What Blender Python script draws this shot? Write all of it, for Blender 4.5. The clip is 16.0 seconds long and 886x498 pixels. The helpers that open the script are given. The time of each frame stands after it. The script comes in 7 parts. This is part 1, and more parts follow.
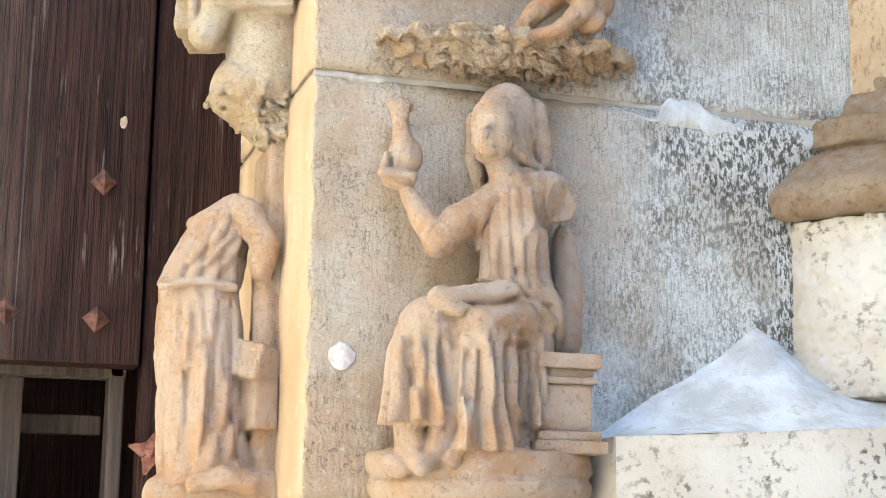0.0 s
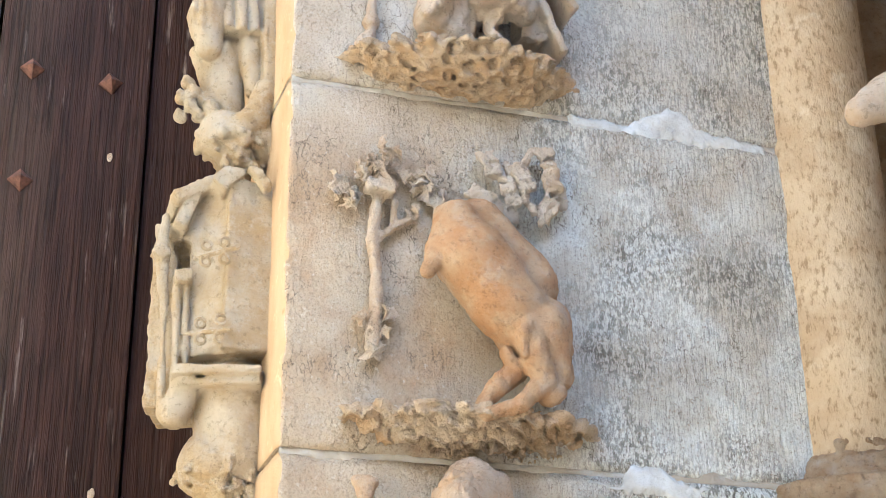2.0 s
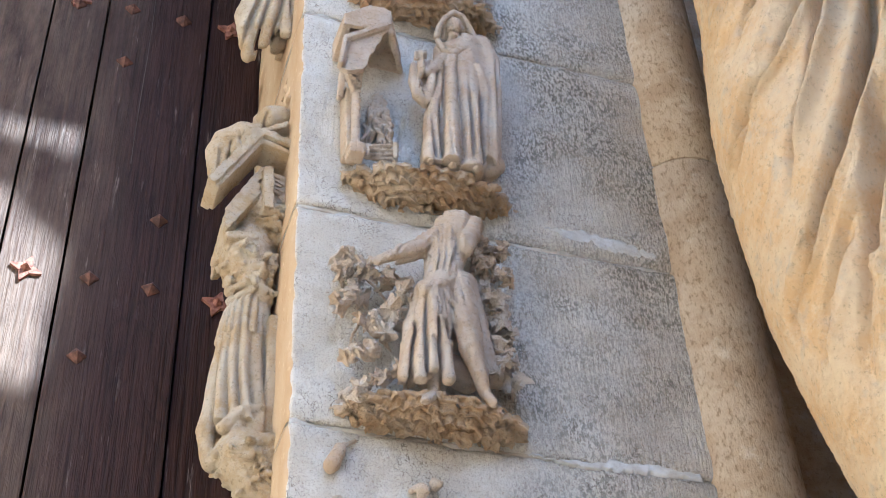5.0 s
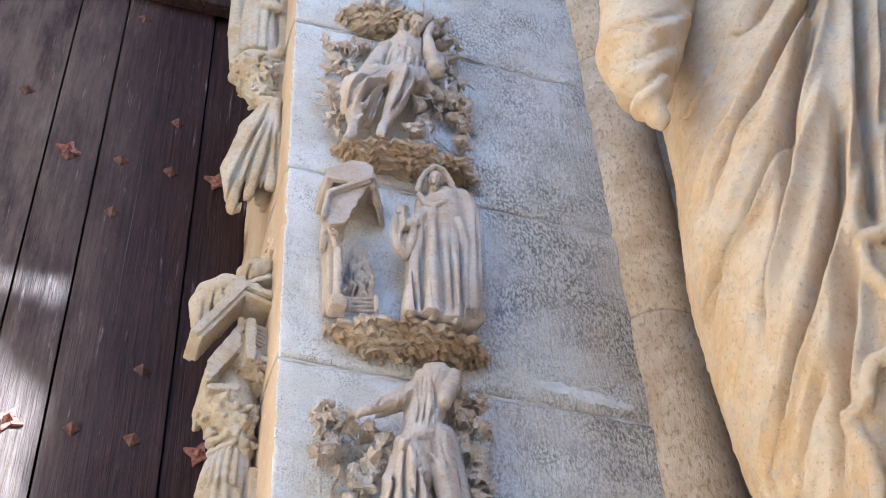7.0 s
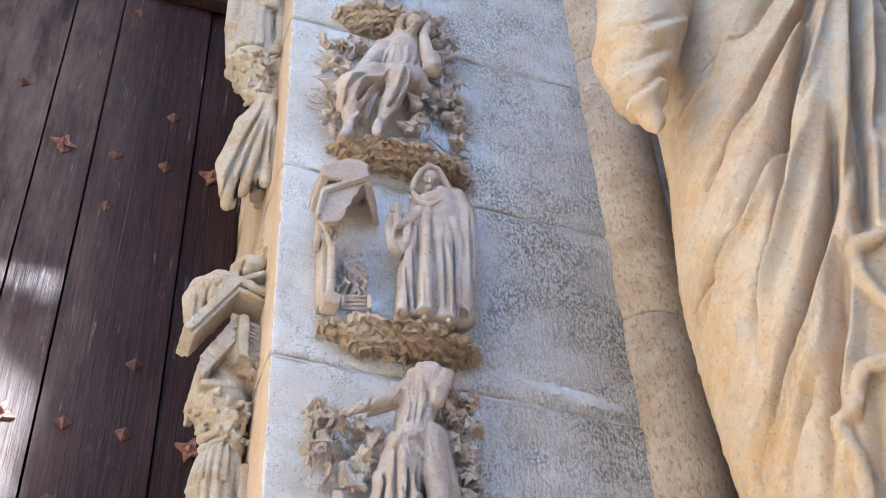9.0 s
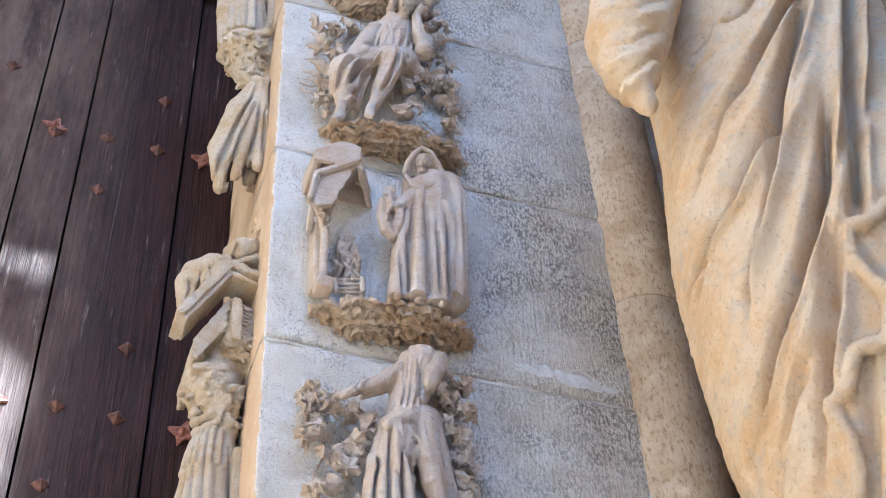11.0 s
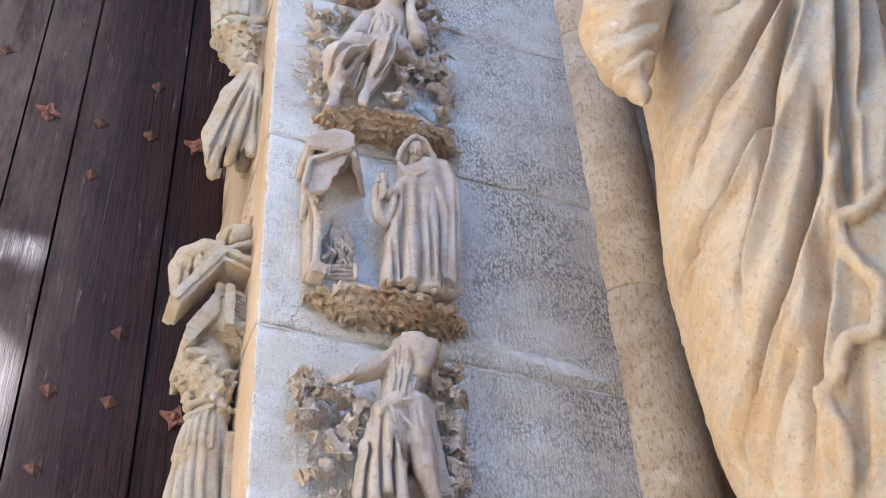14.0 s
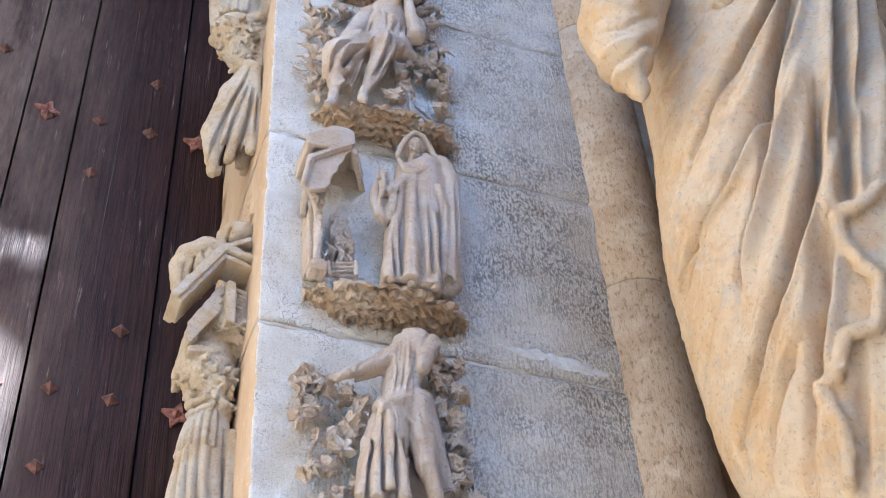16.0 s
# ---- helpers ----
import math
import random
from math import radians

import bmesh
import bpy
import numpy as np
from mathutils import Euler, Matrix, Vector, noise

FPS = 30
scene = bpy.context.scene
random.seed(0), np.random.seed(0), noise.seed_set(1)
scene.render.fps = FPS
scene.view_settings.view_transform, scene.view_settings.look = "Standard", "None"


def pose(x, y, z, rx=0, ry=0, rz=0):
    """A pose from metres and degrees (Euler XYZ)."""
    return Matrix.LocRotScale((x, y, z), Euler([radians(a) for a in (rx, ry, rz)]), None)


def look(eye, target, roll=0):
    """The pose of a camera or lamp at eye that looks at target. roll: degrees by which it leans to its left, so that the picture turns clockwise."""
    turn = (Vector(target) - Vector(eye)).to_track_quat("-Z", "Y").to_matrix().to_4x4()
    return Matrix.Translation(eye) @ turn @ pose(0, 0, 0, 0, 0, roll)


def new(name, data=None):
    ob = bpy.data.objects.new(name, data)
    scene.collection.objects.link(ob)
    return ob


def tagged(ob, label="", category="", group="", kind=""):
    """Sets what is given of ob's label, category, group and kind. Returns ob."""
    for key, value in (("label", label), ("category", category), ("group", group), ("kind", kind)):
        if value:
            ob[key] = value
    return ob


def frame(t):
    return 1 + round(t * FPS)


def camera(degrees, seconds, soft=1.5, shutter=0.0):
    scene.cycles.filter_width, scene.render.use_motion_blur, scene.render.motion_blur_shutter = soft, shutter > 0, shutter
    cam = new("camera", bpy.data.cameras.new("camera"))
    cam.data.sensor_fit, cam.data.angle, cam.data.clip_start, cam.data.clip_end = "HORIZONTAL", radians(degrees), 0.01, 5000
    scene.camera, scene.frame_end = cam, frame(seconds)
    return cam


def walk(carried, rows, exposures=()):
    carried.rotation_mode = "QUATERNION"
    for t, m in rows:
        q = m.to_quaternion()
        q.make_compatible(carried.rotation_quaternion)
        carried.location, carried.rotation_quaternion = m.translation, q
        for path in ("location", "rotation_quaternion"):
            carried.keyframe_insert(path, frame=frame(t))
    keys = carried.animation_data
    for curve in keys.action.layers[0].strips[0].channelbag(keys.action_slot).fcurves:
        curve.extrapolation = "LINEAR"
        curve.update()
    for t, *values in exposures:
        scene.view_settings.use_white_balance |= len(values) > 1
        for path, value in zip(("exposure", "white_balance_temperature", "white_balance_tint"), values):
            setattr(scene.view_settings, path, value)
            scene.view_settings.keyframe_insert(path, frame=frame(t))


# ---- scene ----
cam = camera(33.4, 16.0, soft=0.7)
PATH = [
    (0, (-0.366, -1.695, 1.657), (0.226, 0.176, 2.047), 0.6),
    (0.5, (-0.368, -1.703, 1.666), (0.225, 0.152, 2.12), 0.4),
    (1, (-0.372, -1.716, 1.679), (0.228, 0.107, 2.239), 0.2),
    (1.5, (-0.37, -1.731, 1.7), (0.228, 0.056, 2.373), -0.3),
    (2, (-0.364, -1.742, 1.718), (0.218, -0.003, 2.516), -0.8),
    (2.5, (-0.362, -1.771, 1.74), (0.204, -0.082, 2.649), -1.4),
    (3, (-0.378, -1.799, 1.757), (0.183, -0.17, 2.774), -2.0),
    (3.5, (-0.385, -1.839, 1.782), (0.155, -0.268, 2.896), -2.3),
    (4, (-0.386, -1.862, 1.801), (0.134, -0.357, 3.01), -2.7),
    (4.5, (-0.378, -1.893, 1.82), (0.123, -0.449, 3.11), -3.1),
    (5, (-0.39, -1.902, 1.827), (0.098, -0.524, 3.192), -3.3),
    (5.2, (-0.387, -1.917, 1.834), (0.09, -0.556, 3.22), -3.5),
    (7.3, (-0.387, -1.953, 1.823), (0.08, -0.712, 3.32), -3.9),
    (7.5, (-0.387, -1.952, 1.824), (0.08, -0.712, 3.323), -3.8),
    (8, (-0.392, -1.955, 1.818), (0.079, -0.719, 3.318), -3.6),
    (8.5, (-0.394, -1.958, 1.816), (0.082, -0.717, 3.311), -3.6),
    (9, (-0.392, -1.959, 1.822), (0.086, -0.713, 3.311), -3.5),
    (11.5, (-0.398, -1.958, 1.822), (0.102, -0.698, 3.292), -4.1),
    (12, (-0.401, -1.956, 1.822), (0.108, -0.695, 3.288), -4.2),
    (12.5, (-0.4, -1.957, 1.825), (0.118, -0.692, 3.285), -4.3),
    (13, (-0.403, -1.959, 1.817), (0.121, -0.696, 3.277), -4.3),
    (13.5, (-0.402, -1.958, 1.816), (0.121, -0.696, 3.276), -4.2),
    (14, (-0.406, -1.961, 1.81), (0.106, -0.697, 3.273), -3.9),
    (14.5, (-0.41, -1.965, 1.809), (0.098, -0.7, 3.273), -3.7),
    (15, (-0.409, -1.968, 1.808), (0.099, -0.703, 3.272), -3.8),
    (15.5, (-0.408, -1.968, 1.811), (0.104, -0.702, 3.272), -4.1),
    (16, (-0.414, -1.968, 1.809), (0.103, -0.699, 3.266), -4.3),
]
EXPOSURES = [(0, 3.32, 5000, -4), (2, 3.27, 5150, -2), (3, 3.02, 5150, -1), (4, 2.75, 5050, 2), (5.2, 2.76, 4960, 3), (7.3, 2.86, 4740, 5), (12, 2.86, 4740, 6), (16, 2.86, 4740, 6)]
walk(cam, [(t, look(eye, target, roll)) for t, eye, target, roll in PATH], EXPOSURES)

# ---- light ----
world = bpy.data.worlds.new("sky")
scene.world = world
world.use_nodes = True
wn = world.node_tree
sky = wn.nodes.new("ShaderNodeTexSky")
sky.sky_type, sky.sun_disc = "NISHITA", False
TO_SUN = Vector((0.35, -0.50, 0.62)).normalized()
sky.sun_elevation = math.asin(TO_SUN.z)
sky.sun_rotation = math.atan2(TO_SUN.x, TO_SUN.y)
wn.links.new(sky.outputs[0], wn.nodes["Background"].inputs[0])
wn.nodes["Background"].inputs[1].default_value = 0.15
sun = new("sun", bpy.data.lights.new("sun", "SUN"))
sun.data.energy, sun.data.angle, sun.data.color = 5.0, radians(0.6), (1.0, 0.93, 0.82)
sun.matrix_world = look(TO_SUN * 30, (0, 0, 0))


# ---- materials ----
class Mat:
    """A small node graph: noise-mixed colours, bump at two scales."""

    def __init__(self, name, rough=0.85, metal=0.0):
        self.m = bpy.data.materials.new(name)
        self.m.use_nodes = True
        self.t = self.m.node_tree
        self.b = self.t.nodes["Principled BSDF"]
        self.b.inputs["Roughness"].default_value = rough
        self.b.inputs["Metallic"].default_value = metal
        self.b.inputs["Specular IOR Level"].default_value = 0.25
        self.geo = self.t.nodes.new("ShaderNodeNewGeometry")
        self.pos = self.geo.outputs["Position"]
        self.h = None

    def node(self, kind, **ins):
        n = self.t.nodes.new(kind)
        for k, v in ins.items():
            self.put(n.inputs[k.replace("_", " ")], v)
        return n

    def put(self, socket, v):
        if isinstance(v, bpy.types.NodeSocket):
            self.t.links.new(v, socket)
        else:
            socket.default_value = v

    def math(self, op, a, b=0.0):
        n = self.t.nodes.new("ShaderNodeMath")
        n.operation = op
        self.put(n.inputs[0], a)
        self.put(n.inputs[1], b)
        return n.outputs[0]

    def noise(self, scale, detail=5, stretch=(1, 1, 1), rough=0.6, shift=0.0):
        mp = self.node("ShaderNodeMapping", Vector=self.pos, Scale=stretch, Location=(shift, shift * 1.7, 0))
        n = self.node("ShaderNodeTexNoise", Vector=mp.outputs[0], Scale=scale, Detail=detail, Roughness=rough)
        return n.outputs["Fac"]

    def step(self, v, lo, hi):
        n = self.node("ShaderNodeMapRange", Value=v)
        n.inputs[1].default_value, n.inputs[2].default_value = lo, hi
        return n.outputs[0]

    def mix(self, fac, a, b):
        n = self.t.nodes.new("ShaderNodeMix")
        n.data_type = "RGBA"
        self.put(n.inputs[0], fac)
        for s, v in ((n.inputs[6], a), (n.inputs[7], b)):
            self.put(s, v if isinstance(v, bpy.types.NodeSocket) else (*v, 1))
        return n.outputs[2]

    def color(self, c):
        self.put(self.b.inputs["Base Color"], c if isinstance(c, bpy.types.NodeSocket) else (*c, 1))
        return self

    def bump(self, height, strength, distance):
        n = self.node("ShaderNodeBump", Height=height, Strength=strength, Distance=distance)
        if self.h is not None:
            self.t.links.new(self.h, n.inputs["Normal"])
        self.h = n.outputs[0]
        self.t.links.new(self.h, self.b.inputs["Normal"])
        return self

    def axis(self, i):
        s = self.node("ShaderNodeSeparateXYZ", Vector=self.pos)
        return s.outputs[i]


def carved(name, warm, pale, dark, pit=0.42):
    """Weathered fine limestone: warm body, pale worn patches, dark pits."""
    k = Mat(name, 0.92)
    a = k.mix(k.step(k.noise(11, 8, rough=0.65), 0.40, 0.62), warm, pale)
    a = k.mix(k.math("MULTIPLY", k.step(k.noise(40, 9, rough=0.75, shift=3), 0.50, 0.62), 0.75), a, pale)
    a = k.mix(k.math("MULTIPLY", k.step(k.noise(22, 6, shift=13), 0.56, 0.70), 0.4), a, (0.52, 0.485, 0.45))
    a = k.mix(k.math("MULTIPLY", k.step(k.noise(110, 6, rough=0.72, shift=7), 0.55, 0.66), pit), a, dark)
    k.color(a)
    k.bump(k.noise(60, 8, rough=0.78), 0.9, 0.007)
    k.bump(k.noise(230, 5, rough=0.75), 1.0, 0.005)
    k.bump(k.step(k.noise(120, 3, shift=21), 0.30, 0.40), 0.35, 0.002)
    return k.m


M_CARVE = carved("carved_peach_limestone", (0.54, 0.345, 0.205), (0.62, 0.49, 0.37), (0.20, 0.135, 0.09))
M_CARVE_PALE = carved("carved_pale_limestone", (0.57, 0.43, 0.305), (0.67, 0.57, 0.465), (0.19, 0.14, 0.10))
M_CARVE_YELLOW = carved("carved_yellow_limestone", (0.51, 0.375, 0.22), (0.62, 0.535, 0.41), (0.20, 0.15, 0.09))
# ledge stone: its brown carries the warm bounce light of the undersides
M_LEDGE = carved("bounce_browned_limestone", (0.50, 0.335, 0.19), (0.60, 0.475, 0.34), (0.14, 0.095, 0.06))
M_ROBE = carved("smooth_honey_limestone", (0.76, 0.52, 0.275), (0.82, 0.65, 0.43), (0.36, 0.235, 0.135), 0.45)
M_ORANGE = carved("carved_orange_limestone", (0.50, 0.28, 0.14), (0.56, 0.40, 0.26), (0.20, 0.12, 0.075))
M_TORUS = carved("brown_torus_limestone", (0.33, 0.215, 0.125), (0.46, 0.355, 0.245), (0.10, 0.065, 0.04))


def ashlar():
    """Dressed wall stone: tan, greyer and lichen-speckled away from the arris, vertical tooling."""
    k = Mat("dressed_wall_stone", 0.92)
    x, z = k.axis(0), k.axis(2)
    a = k.mix(k.step(k.noise(5, 5), 0.35, 0.65), (0.51, 0.40, 0.29), (0.59, 0.51, 0.405))
    a = k.mix(k.math("MULTIPLY", k.step(k.noise(26, 6, shift=2), 0.52, 0.72), 0.55), a, (0.52, 0.475, 0.41))
    a = k.mix(k.math("MULTIPLY", k.step(k.noise(6, 9, rough=0.7, shift=23), 0.44, 0.60), 0.7), a, (0.43, 0.285, 0.17))
    high = k.step(k.math("ADD", z, k.math("MULTIPLY", k.noise(3, 6, shift=17), 1.2)), 3.05, 3.60)
    a = k.mix(k.math("MULTIPLY", high, 0.85), a, k.mix(k.step(k.noise(9, 8, rough=0.7, shift=19), 0.42, 0.6), (0.62, 0.57, 0.49), (0.74, 0.71, 0.66)))
    side = k.step(k.math("ADD", x, k.math("MULTIPLY", k.noise(4, 5, shift=5), 0.5)), 0.50, 0.70)
    a = k.mix(k.math("MULTIPLY", side, k.math("SUBTRACT", 0.8, k.math("MULTIPLY", high, 0.8))), a, (0.58, 0.55, 0.49))
    brown = k.step(k.math("ADD", x, k.math("MULTIPLY", k.noise(5, 7, rough=0.65, shift=27), 0.55)), 0.68, 1.0)
    a = k.mix(k.math("MULTIPLY", k.math("MULTIPLY", brown, high), 0.75), a, k.mix(k.step(k.noise(8, 8, rough=0.7, shift=37), 0.40, 0.62), (0.52, 0.445, 0.36), (0.65, 0.585, 0.50)))
    pale = k.math("MULTIPLY", side, k.step(k.noise(7, 8, rough=0.65, shift=11), 0.41, 0.54))
    a = k.mix(k.math("MULTIPLY", pale, k.math("SUBTRACT", 0.85, k.math("MULTIPLY", high, 0.6))), a, (0.80, 0.795, 0.76))
    fleck = k.math("MULTIPLY", side, k.step(k.noise(185, 5, (1, 1, 0.5), rough=0.75, shift=1), 0.48, 0.535))
    fleck = k.math("MULTIPLY", fleck, k.step(k.noise(5, 6, shift=9), 0.38, 0.62))
    fleck = k.math("MULTIPLY", fleck, k.math("SUBTRACT", 1.0, k.math("MULTIPLY", high, 0.2)))
    a = k.mix(k.math("MULTIPLY", fleck, 0.92), a, (0.085, 0.075, 0.055))
    a = k.mix(k.math("MULTIPLY", k.step(k.noise(200, 3, shift=31), 0.60, 0.68), 0.5), a, (0.30, 0.21, 0.13))
    a = k.mix(k.math("MULTIPLY", k.step(k.noise(90, 6, shift=41), 0.60, 0.68), 0.5), a, (0.70, 0.64, 0.55))
    pits = k.math("LESS_THAN", k.noise(120, 2, shift=4), 0.31)
    a = k.mix(k.math("MULTIPLY", pits, 0.3), a, (0.2, 0.14, 0.09))
    a = k.mix(k.math("MULTIPLY", k.step(k.noise(300, 4, rough=0.7, shift=61), 0.52, 0.62), 0.32), a, (0.24, 0.185, 0.14))
    # fine etched lines and worm-like pits
    etch = k.math("ABSOLUTE", k.math("SUBTRACT", k.noise(70, 3, (1, 1, 0.55), rough=0.55, shift=51), 0.5))
    etch = k.math("MULTIPLY", k.step(etch, 0.016, 0.004), k.step(k.noise(11, 6, shift=53), 0.44, 0.60))
    a = k.mix(k.math("MULTIPLY", etch, 0.75), a, (0.16, 0.125, 0.095))
    k.color(a)
    k.bump(k.math("SUBTRACT", 1.0, etch), 0.8, 0.003)
    k.bump(k.noise(13, 10, rough=0.7), 0.8, 0.012)
    tool = k.noise(150, 3, (1, 1, 0.12))
    k.bump(k.math("MULTIPLY", tool, k.math("ADD", k.math("MULTIPLY", side, 0.9), 0.35)), 1.0, 0.008)
    k.bump(k.noise(130, 6, rough=0.75), 0.9, 0.006)
    return k.m


M_WALL = ashlar()

k = Mat("ochre_washed_stone", 0.9)
a = k.mix(k.step(k.noise(7, 5, (1, 1, 0.4)), 0.35, 0.65), (0.44, 0.305, 0.185), (0.53, 0.415, 0.285))
a = k.mix(k.math("MULTIPLY", k.step(k.noise(40, 6), 0.6, 0.75), 0.6), a, (0.74, 0.62, 0.44))
a = k.mix(k.math("MULTIPLY", k.step(k.noise(55, 4, shift=6), 0.64, 0.74), 0.6), a, (0.33, 0.2, 0.09))
k.color(a)
k.bump(k.noise(18, 8, rough=0.7), 0.6, 0.010)
k.bump(k.noise(120, 6, rough=0.7), 0.7, 0.004)
M_JAMB = k.m

k = Mat("lime_mortar", 0.95)
a = k.mix(k.step(k.noise(16, 6), 0.4, 0.65), (0.40, 0.345, 0.275), (0.52, 0.49, 0.445))
a = k.mix(k.math("MULTIPLY", k.step(k.noise(60, 5, shift=3), 0.6, 0.72), 0.6), a, (0.34, 0.29, 0.23))
k.color(a)
k.bump(k.noise(45, 6), 0.7, 0.008)
M_MORTAR = k.m

k = Mat("white_plaster", 0.95)
a = k.mix(k.step(k.noise(20, 8), 0.4, 0.62), (0.44, 0.42, 0.39), (0.59, 0.585, 0.575))
a = k.mix(k.math("MULTIPLY", k.step(k.noise(70, 5, shift=3), 0.58, 0.70), 0.6), a, (0.36, 0.31, 0.25))
k.color(a)
k.bump(k.noise(60, 8), 0.7, 0.006)
M_PLASTER = k.m

k = Mat("column_stone", 0.92)
a = k.mix(k.step(k.noise(5, 5), 0.35, 0.65), (0.44, 0.33, 0.215), (0.53, 0.435, 0.315))
a = k.mix(k.math("MULTIPLY", k.step(k.noise(9, 8, rough=0.7, shift=18), 0.46, 0.62), 0.55), a, (0.34, 0.235, 0.14))
a = k.mix(k.math("MULTIPLY", k.step(k.noise(130, 6, (1, 1, 0.45), rough=0.7), 0.52, 0.62), 0.7), a, (0.22, 0.15, 0.085))
a = k.mix(k.math("MULTIPLY", k.step(k.noise(14, 5, shift=8), 0.60, 0.72), 0.7), a, (0.66, 0.58, 0.46))
k.color(a)
k.bump(k.noise(170, 5, (1, 1, 0.4), rough=0.7), 0.8, 0.004)
k.bump(k.noise(14, 5), 0.3, 0.006)
M_COLUMN = k.m

k = Mat("plinth_stone", 0.92)
a = k.mix(k.step(k.noise(6, 6), 0.38, 0.62), (0.42, 0.365, 0.29), (0.53, 0.49, 0.43))
a = k.mix(k.math("MULTIPLY", k.step(k.noise(90, 4), 0.53, 0.63), k.step(k.noise(8, 5, shift=5), 0.42, 0.6)), a, (0.12, 0.10, 0.08))
k.color(a)
k.bump(k.noise(70, 6), 0.5, 0.005)
M_PLINTH = k.m

k = Mat("dark_oak_planks", 0.55)
k.b.inputs["Specular IOR Level"].default_value = 0.13
info = k.t.nodes.new("ShaderNodeObjectInfo")
x_, z_ = k.axis(0), k.axis(2)
fine = k.noise(120, 5, (1, 1, 0.035))
# cathedral grain: rings of a warped field drawn out along the plank
ring = k.math("FRACT", k.math("MULTIPLY", k.noise(5.5, 3, (1, 1, 0.22), rough=0.4, shift=3), 22.0))
ring = k.math("ABSOLUTE", k.math("SUBTRACT", ring, 0.5))
a = k.mix(k.step(fine, 0.34, 0.68), (0.007, 0.003, 0.0028), (0.046, 0.021, 0.017))
a = k.mix(k.math("MULTIPLY", k.step(ring, 0.30, 0.50), 0.45), a, (0.006, 0.003, 0.003))
a = k.mix(k.math("MULTIPLY", k.step(k.noise(9, 5, (1, 1, 0.15)), 0.45, 0.7), 0.5), a, (0.040, 0.020, 0.018))
a = k.mix(k.math("MULTIPLY", info.outputs["Random"], 0.3), a, (0.022, 0.009, 0.008))
# dry grey bloom, mostly on planks away from the pier, plus painted sun brightness
dry_sun = k.step(k.math("ADD", x_, k.math("MULTIPLY", k.noise(6, 6, (1, 1, 0.3), shift=8), 0.22)), -0.16, -0.42)
dry_sun = k.math("MULTIPLY", dry_sun, k.step(k.noise(16, 8, (1, 1, 0.25), rough=0.7, shift=14), 0.30, 0.68))
a = k.mix(k.math("MULTIPLY", dry_sun, 0.50), a, (0.25, 0.185, 0.14))
scratch = k.math("MULTIPLY", k.step(k.noise(80, 6, (1, 1, 0.07), rough=0.65, shift=4), 0.60, 0.70), k.step(k.noise(7, 4, shift=31), 0.45, 0.62))
a = k.mix(k.math("MULTIPLY", scratch, 0.7), a, (0.25, 0.20, 0.18))
k.color(a)
k.bump(fine, 1.0, 0.006)
k.bump(ring, 0.35, 0.002)
k.bump(k.noise(14, 5, (1, 1, 0.12)), 0.5, 0.008)
M_OAK = k.m

k = Mat("rusted_iron", 0.7, 0.25)
a = k.mix(k.step(k.noise(60, 5), 0.4, 0.65), (0.06, 0.032, 0.028), (0.17, 0.085, 0.066))
k.color(a)
k.bump(k.noise(150, 4), 0.5, 0.002)
M_IRON = k.m

k = Mat("red_rust", 0.8, 0.1)
k.color(k.mix(k.step(k.noise(70, 5), 0.4, 0.65), (0.13, 0.05, 0.038), (0.30, 0.15, 0.11)))
k.bump(k.noise(150, 4), 0.5, 0.002)
M_RUST = k.m

k = Mat("grey_weathered_wood", 0.8)
a = k.mix(k.step(k.noise(90, 5, (1, 1, 0.05)), 0.35, 0.65), (0.028, 0.021, 0.018), (0.085, 0.066, 0.055))
k.color(a)
k.bump(k.noise(90, 5, (1, 1, 0.05)), 0.5, 0.003)
M_GREYWOOD = k.m

k = Mat("paving_stone", 0.9)
a = k.mix(k.step(k.noise(2, 6), 0.35, 0.65), (0.28, 0.225, 0.165), (0.38, 0.315, 0.245))
k.color(a)
k.bump(k.noise(30, 5), 0.4, 0.01)
M_PAVING = k.m

# warm tone picked for the light it bounces onto the pier
k = Mat("warm_bounce_stone", 0.9)
k.color(k.mix(k.step(k.noise(3, 6), 0.35, 0.65), (0.60, 0.475, 0.325), (0.67, 0.565, 0.43)))
k.bump(k.noise(30, 5), 0.4, 0.01)
M_BOUNCE = k.m

k = Mat("chalk_white_spot", 0.95)
k.color(k.mix(k.step(k.noise(60, 5), 0.4, 0.6), (0.42, 0.35, 0.31), (0.62, 0.57, 0.55)))
k.bump(k.noise(90, 4), 0.5, 0.002)
M_WHITE = k.m


# ---- mesh helpers ----
def mesh_object(name, bm, material, parent=None, smooth=False):
    me = bpy.data.meshes.new(name)
    bm.normal_update()
    bm.to_mesh(me)
    bm.free()
    for m in material if isinstance(material, (list, tuple)) else (material,):
        me.materials.append(m)
    if smooth:
        me.polygons.foreach_set("use_smooth", [True] * len(me.polygons))
    ob = new(name, me)
    ob.parent = parent
    return ob


def part(name, bm, material, parent, label="", smooth=False):
    ob = mesh_object(name, bm, material, parent, smooth)
    return tagged(ob, label) if label else ob


def thing(name, label, category, at=(0, 0, 0), group="", kind=""):
    ob = new(name)
    ob.location = at
    return tagged(ob, label, category, group, kind)


def box_bm(lo, hi, bevel=0.0):
    bm = bmesh.new()
    bmesh.ops.create_cube(bm, size=1.0)
    lo, hi = Vector(lo), Vector(hi)
    for v in bm.verts:
        v.co = Vector([lo[i] + (v.co[i] + 0.5) * (hi[i] - lo[i]) for i in range(3)])
    if bevel:
        bmesh.ops.bevel(bm, geom=list(bm.edges), offset=bevel, segments=2, affect="EDGES", profile=0.6)
    return bm


